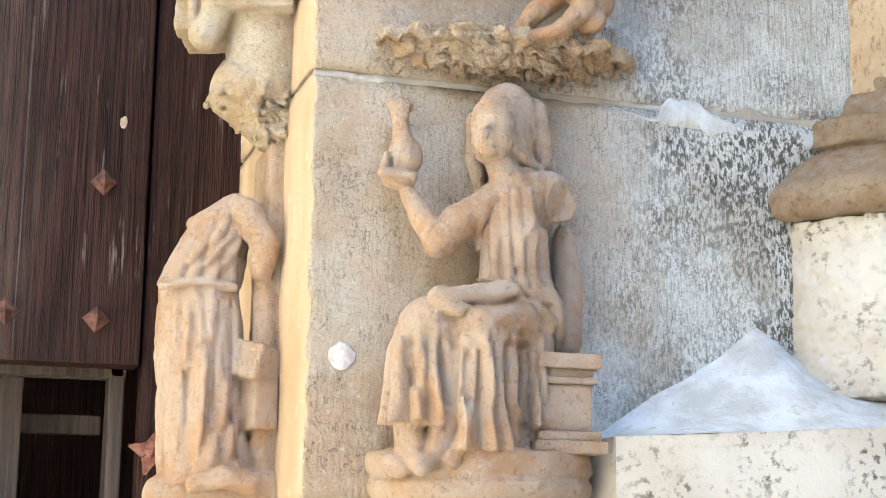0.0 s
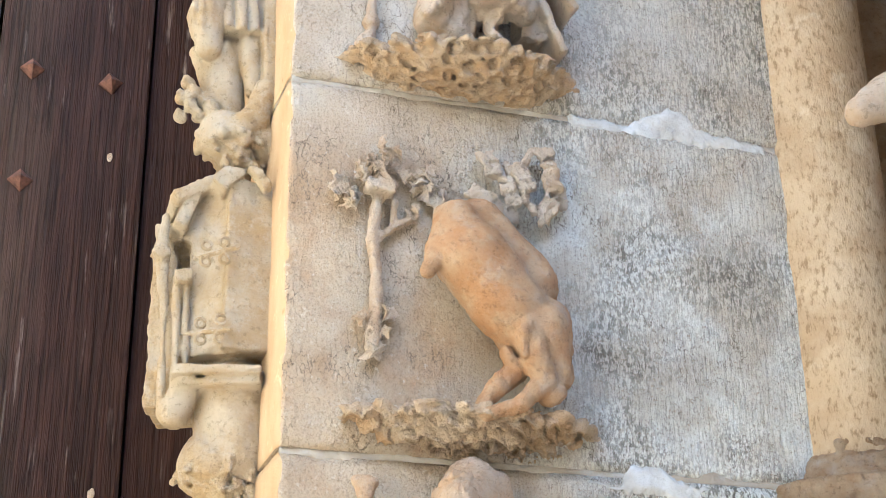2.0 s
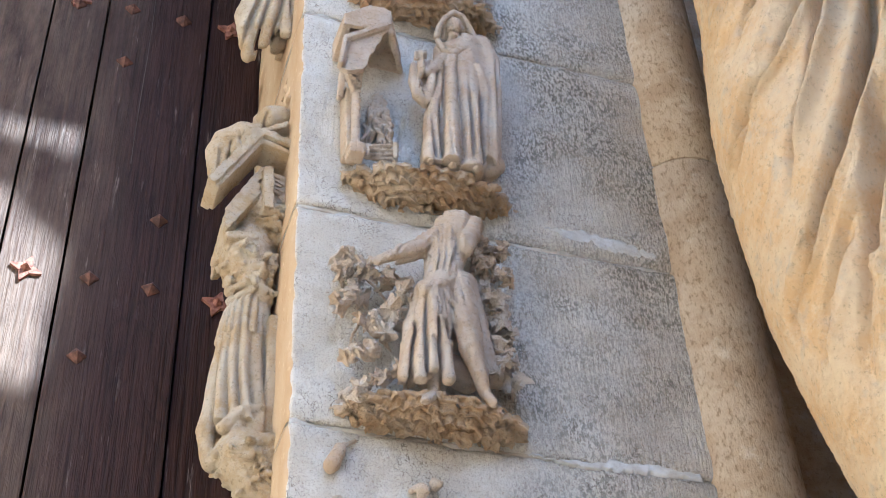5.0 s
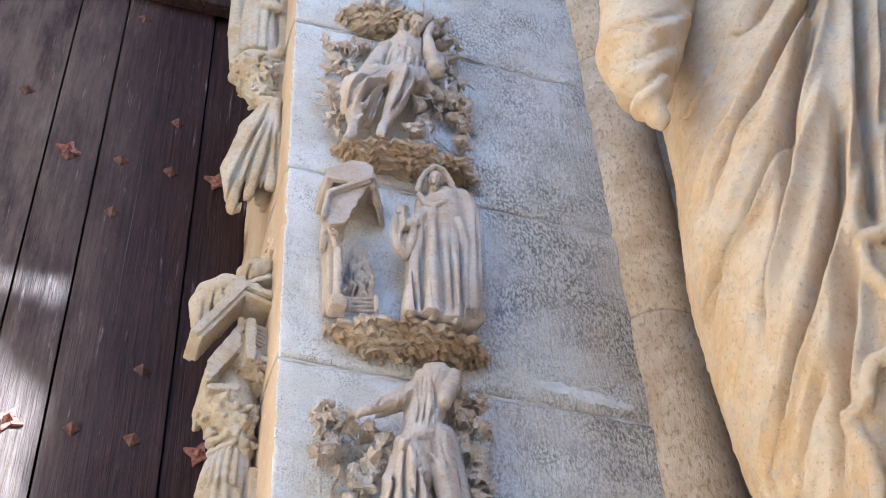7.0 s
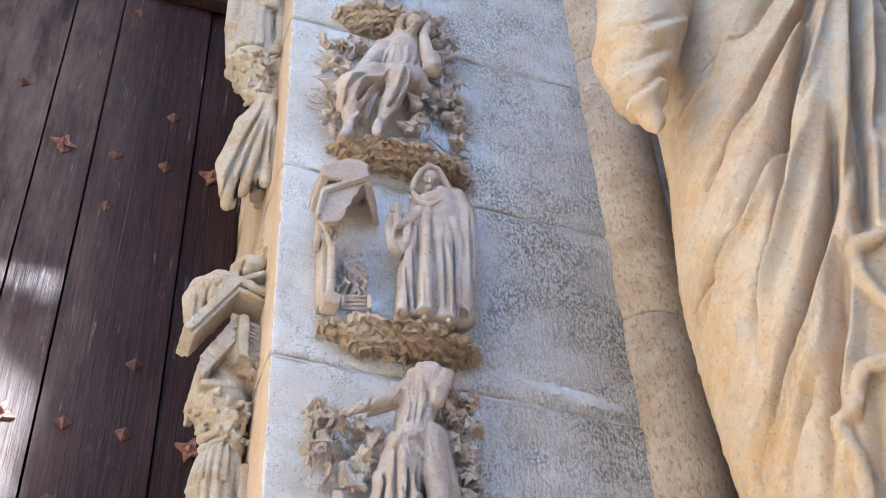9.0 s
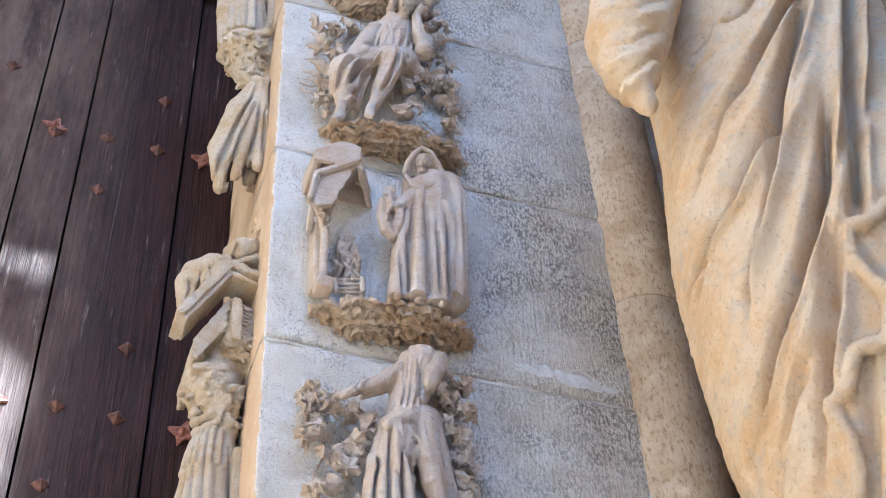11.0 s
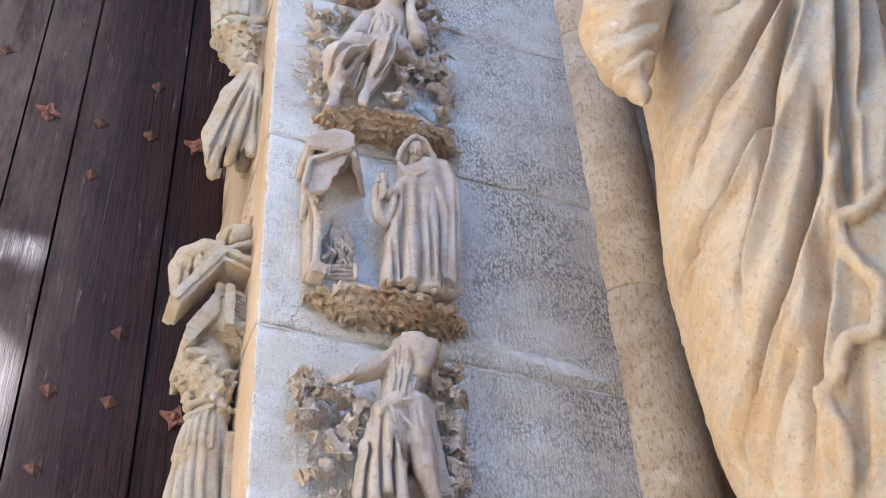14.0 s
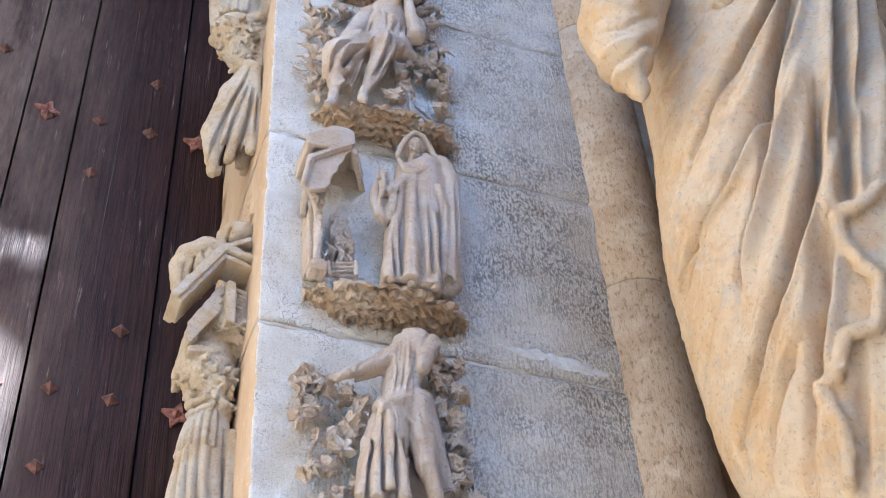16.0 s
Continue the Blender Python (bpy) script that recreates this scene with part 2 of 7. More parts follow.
def lathe_bm(profile, centre, seg=64):
    """A turned solid round the upright axis through centre, from (radius, z) pairs, bottom to top."""
    bm = bmesh.new()
    rings = []
    for r, z in profile:
        rings.append([bm.verts.new((centre[0] + r * math.cos(6.28318 * i / seg), centre[1] + r * math.sin(6.28318 * i / seg), z)) for i in range(seg)])
    for lo, hi in zip(rings, rings[1:]):
        for i in range(seg):
            bm.faces.new((lo[i], lo[(i + 1) % seg], hi[(i + 1) % seg], hi[i]))
    bm.faces.new(rings[0][::-1])
    bm.faces.new(rings[-1])
    return bm


# ---- carving: solids blended in a grid, then skinned ----
RNG = np.random.default_rng(7)
LATTICE = RNG.random((32, 32, 32)).astype(np.float32)


def grain(x, y, z, scale):
    """Smooth random relief, -1 to 1, with features of about scale metres."""
    out = 0
    p = [np.asarray(c / scale + 40.3 * (i + 1), np.float32) for i, c in enumerate((x, y, z))]
    i0 = [np.floor(c).astype(np.int32) for c in p]
    f = [(c - i) for c, i in zip(p, i0)]
    f = [c * c * (3 - 2 * c) for c in f]
    for dx in (0, 1):
        for dy in (0, 1):
            for dz in (0, 1):
                w = (f[0] if dx else 1 - f[0]) * (f[1] if dy else 1 - f[1]) * (f[2] if dz else 1 - f[2])
                out = out + w * LATTICE[(i0[0] + dx) % 32, (i0[1] + dy) % 32, (i0[2] + dz) % 32]
    return out * 2 - 1


class Clay:
    def __init__(self, lo, hi, voxel=0.003):
        self.lo, self.v = np.array(lo, float), voxel
        self.n = np.ceil((np.array(hi) - self.lo) / voxel).astype(int) + 1
        self.ax = [np.asarray(self.lo[i] + voxel * np.arange(self.n[i]), np.float32) for i in range(3)]
        self.d = np.full(self.n, 0.2, np.float32)

    def window(self, lo, hi):
        a = np.clip(np.floor((np.array(lo) - self.lo) / self.v).astype(int), 0, self.n)
        b = np.clip(np.ceil((np.array(hi) - self.lo) / self.v).astype(int) + 1, 0, self.n)
        s = tuple(slice(i, max(i, j)) for i, j in zip(a, b))
        return s, np.meshgrid(*[self.ax[i][s[i]] for i in range(3)], indexing="ij", sparse=True)

    def blend(self, s, new_d, k, cut=False):
        k *= 0.32
        old = self.d[s]
        if cut:
            h = np.clip(0.5 - 0.5 * (old + new_d) / k, 0, 1)
            self.d[s] = old * (1 - h) - new_d * h + k * h * (1 - h)
        else:
            h = np.clip(0.5 + 0.5 * (old - new_d) / k, 0, 1)
            self.d[s] = old * (1 - h) + new_d * h - k * h * (1 - h)

    def limb(self, a, b, ra, rb=None, k=0.008, cut=False, flat=1.0):
        """A tapered round bar; flat squashes it along y."""
        rb = ra if rb is None else rb
        a, b = np.array(a, float), np.array(b, float)
        m = max(ra, rb) / min(flat, 1) + 2 * k + 0.006
        s, (x, y, z) = self.window(np.minimum(a, b) - m, np.maximum(a, b) + m)
        if self.d[s].size == 0:
            return self
        ab = b - a
        q = (1, 1 / flat, 1)
        px, py, pz = x - a[0], (y - a[1]), z - a[2]
        t = np.clip((px * ab[0] + py * ab[1] + pz * ab[2]) / max(ab @ ab, 1e-9), 0, 1)
        dist = np.sqrt((px - t * ab[0]) ** 2 + ((py - t * ab[1]) * q[1]) ** 2 + (pz - t * ab[2]) ** 2)
        self.blend(s, (dist - (ra + (rb - ra) * t)).astype(np.float32), k, cut)
        return self

    def chain(self, pts, radii, k=0.008, flat=1.0):
        if not isinstance(radii, (list, tuple)):
            radii = [radii] * len(pts)
        for p, q, r, t in zip(pts, pts[1:], radii, radii[1:]):
            self.limb(p, q, r, t, k, flat=flat)
        return self

    def ball(self, c, r, k=0.008, cut=False):
        r = np.array(r if isinstance(r, (list, tuple)) else (r, r, r), float)
        c = np.array(c, float)
        s, (x, y, z) = self.window(c - r - 2 * k - 0.006, c + r + 2 * k + 0.006)
        if self.d[s].size == 0:
            return self
        q = np.sqrt(((x - c[0]) / r[0]) ** 2 + ((y - c[1]) / r[1]) ** 2 + ((z - c[2]) / r[2]) ** 2)
        self.blend(s, ((q - 1) * r.min()).astype(np.float32), k, cut)
        return self

    def block(self, c, half, turn=(0, 0, 0), soft=0.003, k=0.003, cut=False):
        c, half = np.array(c, float), np.array(half, float)
        m = np.linalg.norm(half) + 2 * k + 0.006
        s, (x, y, z) = self.window(c - m, c + m)
        if self.d[s].size == 0:
            return self
        r = np.array(Euler([radians(v) for v in turn]).to_matrix().inverted())
        p = [r[i, 0] * (x - c[0]) + r[i, 1] * (y - c[1]) + r[i, 2] * (z - c[2]) for i in range(3)]
        q = [np.abs(p[i]) - half[i] + soft for i in range(3)]
        out = np.sqrt(sum(np.maximum(v, 0) ** 2 for v in q)) + np.minimum(np.maximum(np.maximum(q[0], q[1]), q[2]), 0) - soft
        self.blend(s, out.astype(np.float32), k, cut)
        return self

    def beam(self, a, b, wide, thick, soft=0.002, k=0.003):
        """A squared bar from a to b: wide along y, thick across."""
        a, b = np.array(a, float), np.array(b, float)
        ab = b - a
        u = ab / np.linalg.norm(ab)
        s_ = np.array((0, 1.0, 0)) - u * u[1]
        s_ /= np.linalg.norm(s_)
        t_ = np.cross(u, s_)
        m = wide + thick + 0.02
        s, (x, y, z) = self.window(np.minimum(a, b) - m, np.maximum(a, b) + m)
        c = (a + b) / 2
        q = []
        for axis, half in ((u, np.linalg.norm(ab) / 2), (s_, wide), (t_, thick)):
            q.append(np.abs((x - c[0]) * axis[0] + (y - c[1]) * axis[1] + (z - c[2]) * axis[2]) - half + soft)
        out = np.sqrt(sum(np.maximum(v, 0) ** 2 for v in q)) + np.minimum(np.maximum(np.maximum(q[0], q[1]), q[2]), 0) - soft
        self.blend(s, out.astype(np.float32), k)
        return self

    def drape(self, levels, folds=9, depth=0.006, twist=0.0, phase=0.0, k=0.008, fade=0.3):
        """A robe: ellipses (z, cx, cy, rx, ry) from top to bottom, with folds that deepen downwards."""
        lv = np.array(sorted(levels))
        rmax = lv[:, 3:].max() + depth + 2 * k + 0.01
        s, (x, y, z) = self.window((lv[:, 1].min() - rmax, lv[:, 2].min() - rmax, lv[0, 0] - 0.02), (lv[:, 1].max() + rmax, lv[:, 2].max() + rmax, lv[-1, 0] + 0.02))
        if self.d[s].size == 0:
            return self
        cx, cy, rx, ry = [np.interp(z, lv[:, 0], lv[:, i]) for i in (1, 2, 3, 4)]
        u, w = (x - cx) / rx, (y - cy) / ry
        th = np.arctan2(w, u)
        fall = np.clip((lv[-1, 0] - z) / (lv[-1, 0] - lv[0, 0]), 0, 1)
        a = folds * th * 0.5 + twist * z + phase + 0.6 * np.sin(3 * th + 9 * z)
        f = 1.35 * depth * (fade + (1 - fade) * fall) * (2 * np.abs(np.sin(a)) ** 0.8 - 1)
        side = (np.sqrt(u * u + w * w) - 1) * np.minimum(rx, ry) - f
        cap = np.maximum(z - lv[-1, 0], lv[0, 0] - z)
        self.blend(s, np.maximum(side, cap).astype(np.float32), k)
        return self

    def crease(self, pts, amp, width, front=9.0):
        """Raises (or sinks) the surface along a line seen from the front, fading at both ends."""
        p = np.array([(q[0], q[2]) for q in pts])
        m = 3 * width
        s, _ = self.window((p[:, 0].min() - m, -9, p[:, 1].min() - m), (p[:, 0].max() + m, min(front, 9), p[:, 1].max() + m))
        if self.d[s].size == 0:
            return self
        x, z = np.meshgrid(self.ax[0][s[0]], self.ax[2][s[2]], indexing="ij")
        run = np.concatenate(([0], np.cumsum(np.linalg.norm(p[1:] - p[:-1], axis=1))))
        best, at = np.full(x.shape, 9.0), np.zeros(x.shape)
        for i, (u, v) in enumerate(zip(p, p[1:])):
            t = np.clip(((x - u[0]) * (v - u)[0] + (z - u[1]) * (v - u)[1]) / ((v - u) @ (v - u)), 0, 1)
            dist = np.hypot(x - u[0] - t * (v - u)[0], z - u[1] - t * (v - u)[1])
            at = np.where(dist < best, run[i] + t * (run[i + 1] - run[i]), at)
            best = np.minimum(best, dist)
        f = at / run[-1]
        h = amp * np.clip(np.minimum(f, 1 - f) / 0.18 + 0.1, 0, 1) * np.exp(-((best / width) ** 2))
        self.d[s] -= h[:, None, :].astype(np.float32)
        return self

    def prism(self, outline, y0, y1, k=0.002, cut=False):
        """An upright plate of any outline in x and z, from y0 to y1."""
        p = np.array([(q[0], q[2]) for q in outline])
        s, _ = self.window((p[:, 0].min() - 0.02, y0 - 0.02, p[:, 1].min() - 0.02), (p[:, 0].max() + 0.02, y1 + 0.02, p[:, 1].max() + 0.02))
        x, z = np.meshgrid(self.ax[0][s[0]], self.ax[2][s[2]], indexing="ij")
        best, odd = np.full(x.shape, 9.0), np.zeros(x.shape, bool)
        for u, v in zip(p, np.roll(p, -1, 0)):
            t = np.clip(((x - u[0]) * (v - u)[0] + (z - u[1]) * (v - u)[1]) / ((v - u) @ (v - u)), 0, 1)
            best = np.minimum(best, np.hypot(x - u[0] - t * (v - u)[0], z - u[1] - t * (v - u)[1]))
            hit = (u[1] > z) != (v[1] > z)
            odd ^= hit & (x < u[0] + (v - u)[0] * (z - u[1]) / np.where(hit, v[1] - u[1], 1))
        flat = np.where(odd, -best, best)[:, None, :]
        y = self.ax[1][s[1]][None, :, None]
        self.blend(s, np.maximum(flat, np.maximum(y0 - y, y - y1)).astype(np.float32), k, cut)
        return self

    def pleat(self, lo, hi, along, size, amp, front=9.0):
        """Irregular cloth ridges that run along a direction in x and z, inside a box."""
        s, (x, y, z) = self.window((lo[0], -9, lo[1]), (hi[0], front, hi[1]))
        d = self.d[s]
        i = np.nonzero(np.abs(d) < 0.02)
        px, py, pz = [self.ax[n][s[n]][i[n]] for n in range(3)]
        u = np.array(along, float) / np.hypot(*along)
        run, across = px * u[0] + pz * u[1], px * u[1] - pz * u[0]
        g = grain(across, py * 0.6, run * 0.16, size)
        edge = np.minimum.reduce([px - lo[0], hi[0] - px, pz - lo[1], hi[1] - pz])
        d[i] += (amp * (1.6 * np.abs(g) ** 0.7 - 0.6) * np.clip(edge / 0.015, 0, 1) * -1).astype(np.float32)
        return self

    def wear(self, coarse=0.003, fine=0.0012, size=0.02):
        x, y, z = np.meshgrid(*self.ax, indexing="ij", sparse=True)
        near = np.abs(self.d) < 0.02
        i = np.nonzero(near)
        p = [self.ax[n][i[n]] for n in range(3)]
        self.d[i] += coarse * grain(*p, size) + fine * grain(*p, size * 0.3)
        # broken flats and sharp little chips
        u = grain(p[1], p[2], p[0], size * 0.75)
        self.d[i] += 0.35 * coarse * (1 - 3.2 * np.abs(u)).clip(-0.6, 1) + 0.4 * fine * (1 - 3 * np.abs(grain(p[2], p[0], p[1], size * 0.32)))
        return self

    def skin(self, name, material, parent=None):
        d = self.d
        d[0], d[-1], d[:, 0], d[:, -1], d[:, :, 0], d[:, :, -1] = (0.01,) * 6
        inside = d < 0
        nx, ny, nz = d.shape
        corner = [(i, j, l) for i in (0, 1) for j in (0, 1) for l in (0, 1)]
        view = lambda c, g: g[c[0] : nx - 1 + c[0], c[1] : ny - 1 + c[1], c[2] : nz - 1 + c[2]]
        count = sum(view(c, inside).astype(np.int8) for c in corner)
        cell = np.nonzero((count > 0) & (count < 8))
        total, hits = np.zeros((len(cell[0]), 3)), np.zeros(len(cell[0]))
        vals = {c: d[cell[0] + c[0], cell[1] + c[1], cell[2] + c[2]] for c in corner}
        for c in corner:
            for ax in range(3):
                if c[ax] == 0:
                    e = tuple(1 if n == ax else c[n] for n in range(3))
                    a, b = vals[c], vals[e]
                    m = (a < 0) != (b < 0)
                    t = np.where(m, a / np.where(m, a - b, 1), 0)
                    pt = np.array(c, float) + np.eye(3)[ax] * t[:, None]
                    total += pt * m[:, None]
                    hits += m
        co = self.lo + (np.stack(cell, 1) + total / hits[:, None]) * self.v
        index = np.full((nx - 1, ny - 1, nz - 1), -1, np.int64)
        index[cell] = np.arange(len(cell[0]))
        quads = []
        for ax in range(3):
            a = [slice(None)] * 3
            b = [slice(None)] * 3
            a[ax], b[ax] = slice(0, -1), slice(1, None)
            ia, ib = inside[tuple(a)], inside[tuple(b)]
            u, w = (ax + 1) % 3, (ax + 2) % 3
            g = np.stack(np.nonzero(ia != ib), 1)
            g = g[(g[:, u] > 0) & (g[:, w] > 0)]
            up = ia[tuple(g.T)]
            du, dw = np.eye(3, dtype=int)[u], np.eye(3, dtype=int)[w]
            q = [index[tuple((g - o).T)] for o in (du * 0, du, du + dw, dw)]
            q = np.stack(q, 1)
            quads.append(np.where(up[:, None], q, q[:, ::-1]))
        quads = np.concatenate(quads)
        quads = quads[(quads >= 0).all(1)]
        me = bpy.data.meshes.new(name)
        me.vertices.add(len(co))
        me.vertices.foreach_set("co", co.astype(np.float32).ravel())
        me.loops.add(quads.size)
        me.loops.foreach_set("vertex_index", quads.ravel().astype(np.int32))
        me.polygons.add(len(quads))
        me.polygons.foreach_set("loop_start", np.arange(0, quads.size, 4, dtype=np.int32))
        me.update(calc_edges=True)
        me.polygons.foreach_set("use_smooth", np.ones(len(quads), bool))
        me.materials.append(material)
        ob = new(name, me)
        ob.parent = parent
        return ob


# ---- the large structure ----
JOINTS = [1.15, 1.70, 2.222, 2.75, 3.267, 3.760, 4.332, 4.905, 5.45, 6.0]
DOOR_Y = 0.485
WALL_R = 0.80


def stone_block(z0, z1, seed):
    """One course of the pier: the carved face and its ochre side meet in a chipped arris."""
    rnd = random.Random(seed)
    bm = bmesh.new()
    nz, nx, ny = 46, 60, 12
    g = 0.004
    line = [(0.0, DOOR_Y - 0.02 - DOOR_Y * i / ny) for i in range(ny)] + [(WALL_R * (i / nx) ** 1.15, 0.0) for i in range(nx + 1)]
    line[0] = (0.0, DOOR_Y + 0.02)
    rows = []
    for j in range(nz + 1):
        f = j / nz
        z = z0 + g + (z1 - z0 - 2 * g) * f
        edge = min(f, 1 - f) * (z1 - z0)
        row = []
        for n, (x, y) in enumerate(line):
            wob = noise.fractal((x * 9 + seed * 3, y * 9, z * 9), 0.8, 2, 6) * 0.0042
            rim = (0.25 if n < ny else 1.0) * 0.006 * max(0, 1 - edge / 0.010) * (0.5 + 0.8 * abs(noise.noise((x * 30, y * 30, z * 3 + seed))))
            if n < ny:
                p = [x + rim * 0.5 + wob * 0.7, y, z]
            else:
                p = [x, y + rim + wob, z]
            if abs(n - ny) <= 1:
                c = max(0, noise.fractal((1.3, seed, z * 38), 1, 2, 4) - 0.05) * 0.009
                if n == ny:
                    p[0] += 0.003 + c
                    p[1] += 0.002 + c * 0.5
            row.append(bm.verts.new(p))
        rows.append(row)
    for lo, hi in zip(rows, rows[1:]):
        for i in range(len(line) - 1):
            fa = bm.faces.new((lo[i], lo[i + 1], hi[i + 1], hi[i]))
            fa.material_index = 1 if i < ny - 1 else (2 if i == ny - 1 else 0)
            fa.smooth = True
    back = [bm.verts.new((x, y, z)) for z in (rows[0][0].co.z, rows[-1][0].co.z) for x, y in ((0.0, 0.62), (WALL_R, 0.62))]
    for row, (p, q), flip in ((rows[0], back[:2], True), (rows[-1], back[2:], False)):
        ring = [*row, q, p]
        bm.faces.new(ring[::-1] if flip else ring)
    bm.faces.new((back[1], back[0], back[2], back[3]))
    bm.faces.new((*[r[-1] for r in rows[::-1]], back[1], back[3])[::-1])
    bm.faces.new((*[r[0] for r in rows], back[2], back[0])[::-1])
    return part("stone_block", bm, [M_WALL, M_JAMB, M_JAMB], wall)


wall = thing("wall_pier", "tan dressed stone door pier with ochre-washed side face", "wall", kind="structure")
for n, (z0, z1) in enumerate(zip(JOINTS, JOINTS[1:])):
    stone_block(z0, z1, n + 1)
bm = box_bm((-0.0, 0.0, 0.0), (WALL_R, 0.62, 1.148), 0.006)
part("stone_block", bm, [M_WALL], wall)


def mortar_joint(z, seed):
    """A ragged bed of lime mortar, smeared wider here and there."""
    bm = bmesh.new()
    n = 260
    path = [(0.0015, DOOR_Y * (1 - i / 20)) for i in range(20)] + [(0.004 + (WALL_R - 0.004) * i / n, 0.004) for i in range(n + 1)]
    ring = []
    for i, (x, y) in enumerate(path):
        s = 0.011 + 0.010 * noise.fractal((x * 22 + seed, y * 22, 2), 0.8, 2, 5) * (1 if i >= 20 else 0.2)
        s = max(s, 0.006)
        smear = 0.12 * max(0, noise.fractal((x * 5.5 + seed * 5, 3, 1), 0.9, 2, 4) - 0.05) * (1 if x > 0.30 else 0.15)
        up, down = s * 0.8 + smear * 0.8, s + smear * 0.2
        out = -0.0065 + 0.005 * abs(noise.noise((x * 20, seed, y * 20)))
        dx, dy = (-out, 0) if i < 20 else (0, -out - 0.004)
        row = [(x + dx * 0 + (0.006 if i < 20 else 0), y + (0 if i < 20 else 0.008), z + up), (x + dx, y + dy, z + up * 0.55), (x + dx, y + dy, z - down * 0.5), (x + (0.006 if i < 20 else 0), y + (0 if i < 20 else 0.008), z - down)]
        ring.append([bm.verts.new(p) for p in row])
    for a, b in zip(ring, ring[1:]):
        for i in range(3):
            f = bm.faces.new((a[i + 1], b[i + 1], b[i], a[i]))
            f.smooth = True
            f.material_index = 1 if a[1].co.y > 0.03 else 0
    return part("mortar_joint", bm, [M_MORTAR, M_JAMB], wall)


for n, z in enumerate(JOINTS[1:-1]):
    mortar_joint(z, n + 2.5)

def plaster_patch(outline, material, label):
    """A thin ragged skin of plaster over a joint, flush with the wall at its edge."""
    xa, xb = min(p[0] for p in outline), max(p[0] for p in outline)
    n, rows = int((xb - xa) / 0.0025), 9
    bm = bmesh.new()
    cols = []
    for i in range(n + 1):
        x = xa + 0.001 + (xb - xa - 0.002) * i / n
        hits = []
        for p, q in zip(outline, outline[1:] + outline[:1]):
            if (p[0] - x) * (q[0] - x) <= 0 and p[0] != q[0]:
                hits.append(p[2] + (q[2] - p[2]) * (x - p[0]) / (q[0] - p[0]))
        lo, hi = min(hits), max(hits)
        lo += 0.007 * noise.fractal((x * 60, 3, lo), 0.7, 2, 5)
        hi += 0.007 * noise.fractal((x * 60, 9, lo), 0.7, 2, 5)
        hi = max(hi, lo + 0.004)
        col = []
        for s in range(rows):
            u = s / (rows - 1)
            z = lo + (hi - lo) * u
            y = 0.006 - 0.0075 * min(1, 5 * min(u, 1 - u), 3 * min(i, n - i) / 10) + 0.0016 * noise.fractal((x * 40, 5, z * 40), 0.8, 2, 5)
            col.append(bm.verts.new((x, y, z)))
        cols.append(col)
    for p, q in zip(cols, cols[1:]):
        for s in range(rows - 1):
            bm.faces.new((p[s], q[s], q[s + 1], p[s + 1])).smooth = True
    part("plaster_patch", bm, material, wall, label)


plaster_patch([(0.408, 0.000, 2.208), (0.461, 0.000, 2.204), (0.482, 0.000, 2.240), (0.515, 0.000, 2.242), (0.544, 0.000, 2.221), (0.607, 0.000, 2.216), (0.710, 0.000, 2.215), (0.709, 0.000, 2.180), (0.610, 0.000, 2.184), (0.534, 0.000, 2.191), (0.473, 0.000, 2.193)], M_PLASTER, "bluish white plaster smeared over the joint")
plaster_patch([(0.414, 0.000, 2.758), (0.510, 0.000, 2.756), (0.579, 0.000, 2.804), (0.604, 0.000, 2.794), (0.652, -0.000, 2.764), (0.742, 0.000, 2.752), (0.739, 0.000, 2.731), (0.609, 0.000, 2.730), (0.507, 0.000, 2.732), (0.416, -0.000, 2.734)], M_PLASTER, "white plaster smeared over the joint")
plaster_patch([(0.415, 0.000, 3.271), (0.455, 0.000, 3.263), (0.588, -0.000, 3.287), (0.744, 0.000, 3.290), (0.741, -0.000, 3.265), (0.627, 0.000, 3.258), (0.511, 0.000, 3.254)], M_PLASTER, "greyish plaster along the joint")
plaster_patch([(0.492, 0.000, 3.820), (0.577, 0.000, 3.837), (0.636, -0.000, 3.830), (0.739, 0.000, 3.824), (0.734, 0.000, 3.783), (0.641, -0.000, 3.773), (0.560, 0.000, 3.790)], M_PLASTER, "rough plaster along the joint")
# oak door behind the pier: planks, studs, the gap at its foot
door = thing("door_1", "dark brown oak plank door with pyramid iron studs", "door", kind="structure")
SEAMS = [0.14, -0.137, -0.390, -0.520, -0.75, -1.0, -1.25, -1.55]
for n, (xr, xl) in enumerate(zip(SEAMS, SEAMS[1:])):
    bottom = 1.0 if n == 0 else 1.905
    bm = box_bm((xl + 0.0025, DOOR_Y + (0.012 if n == 0 else 0.0), bottom), (xr - 0.0025, DOOR_Y + 0.06, 6.0), 0.003)
    part("plank", bm, M_OAK, door)


part("door_head", box_bm((-1.55, DOOR_Y - 0.045, 5.580), (-0.002, DOOR_Y - 0.003, 5.998), 0.004), M_OAK, door, "dark timber head of the door")
# unseen panel, added below the gap to keep the opening dark
part("lower_leaf", box_bm((-1.55, DOOR_Y + 0.03, 0.0), (-0.150, DOOR_Y + 0.08, 1.66), 0.004), M_OAK, door)


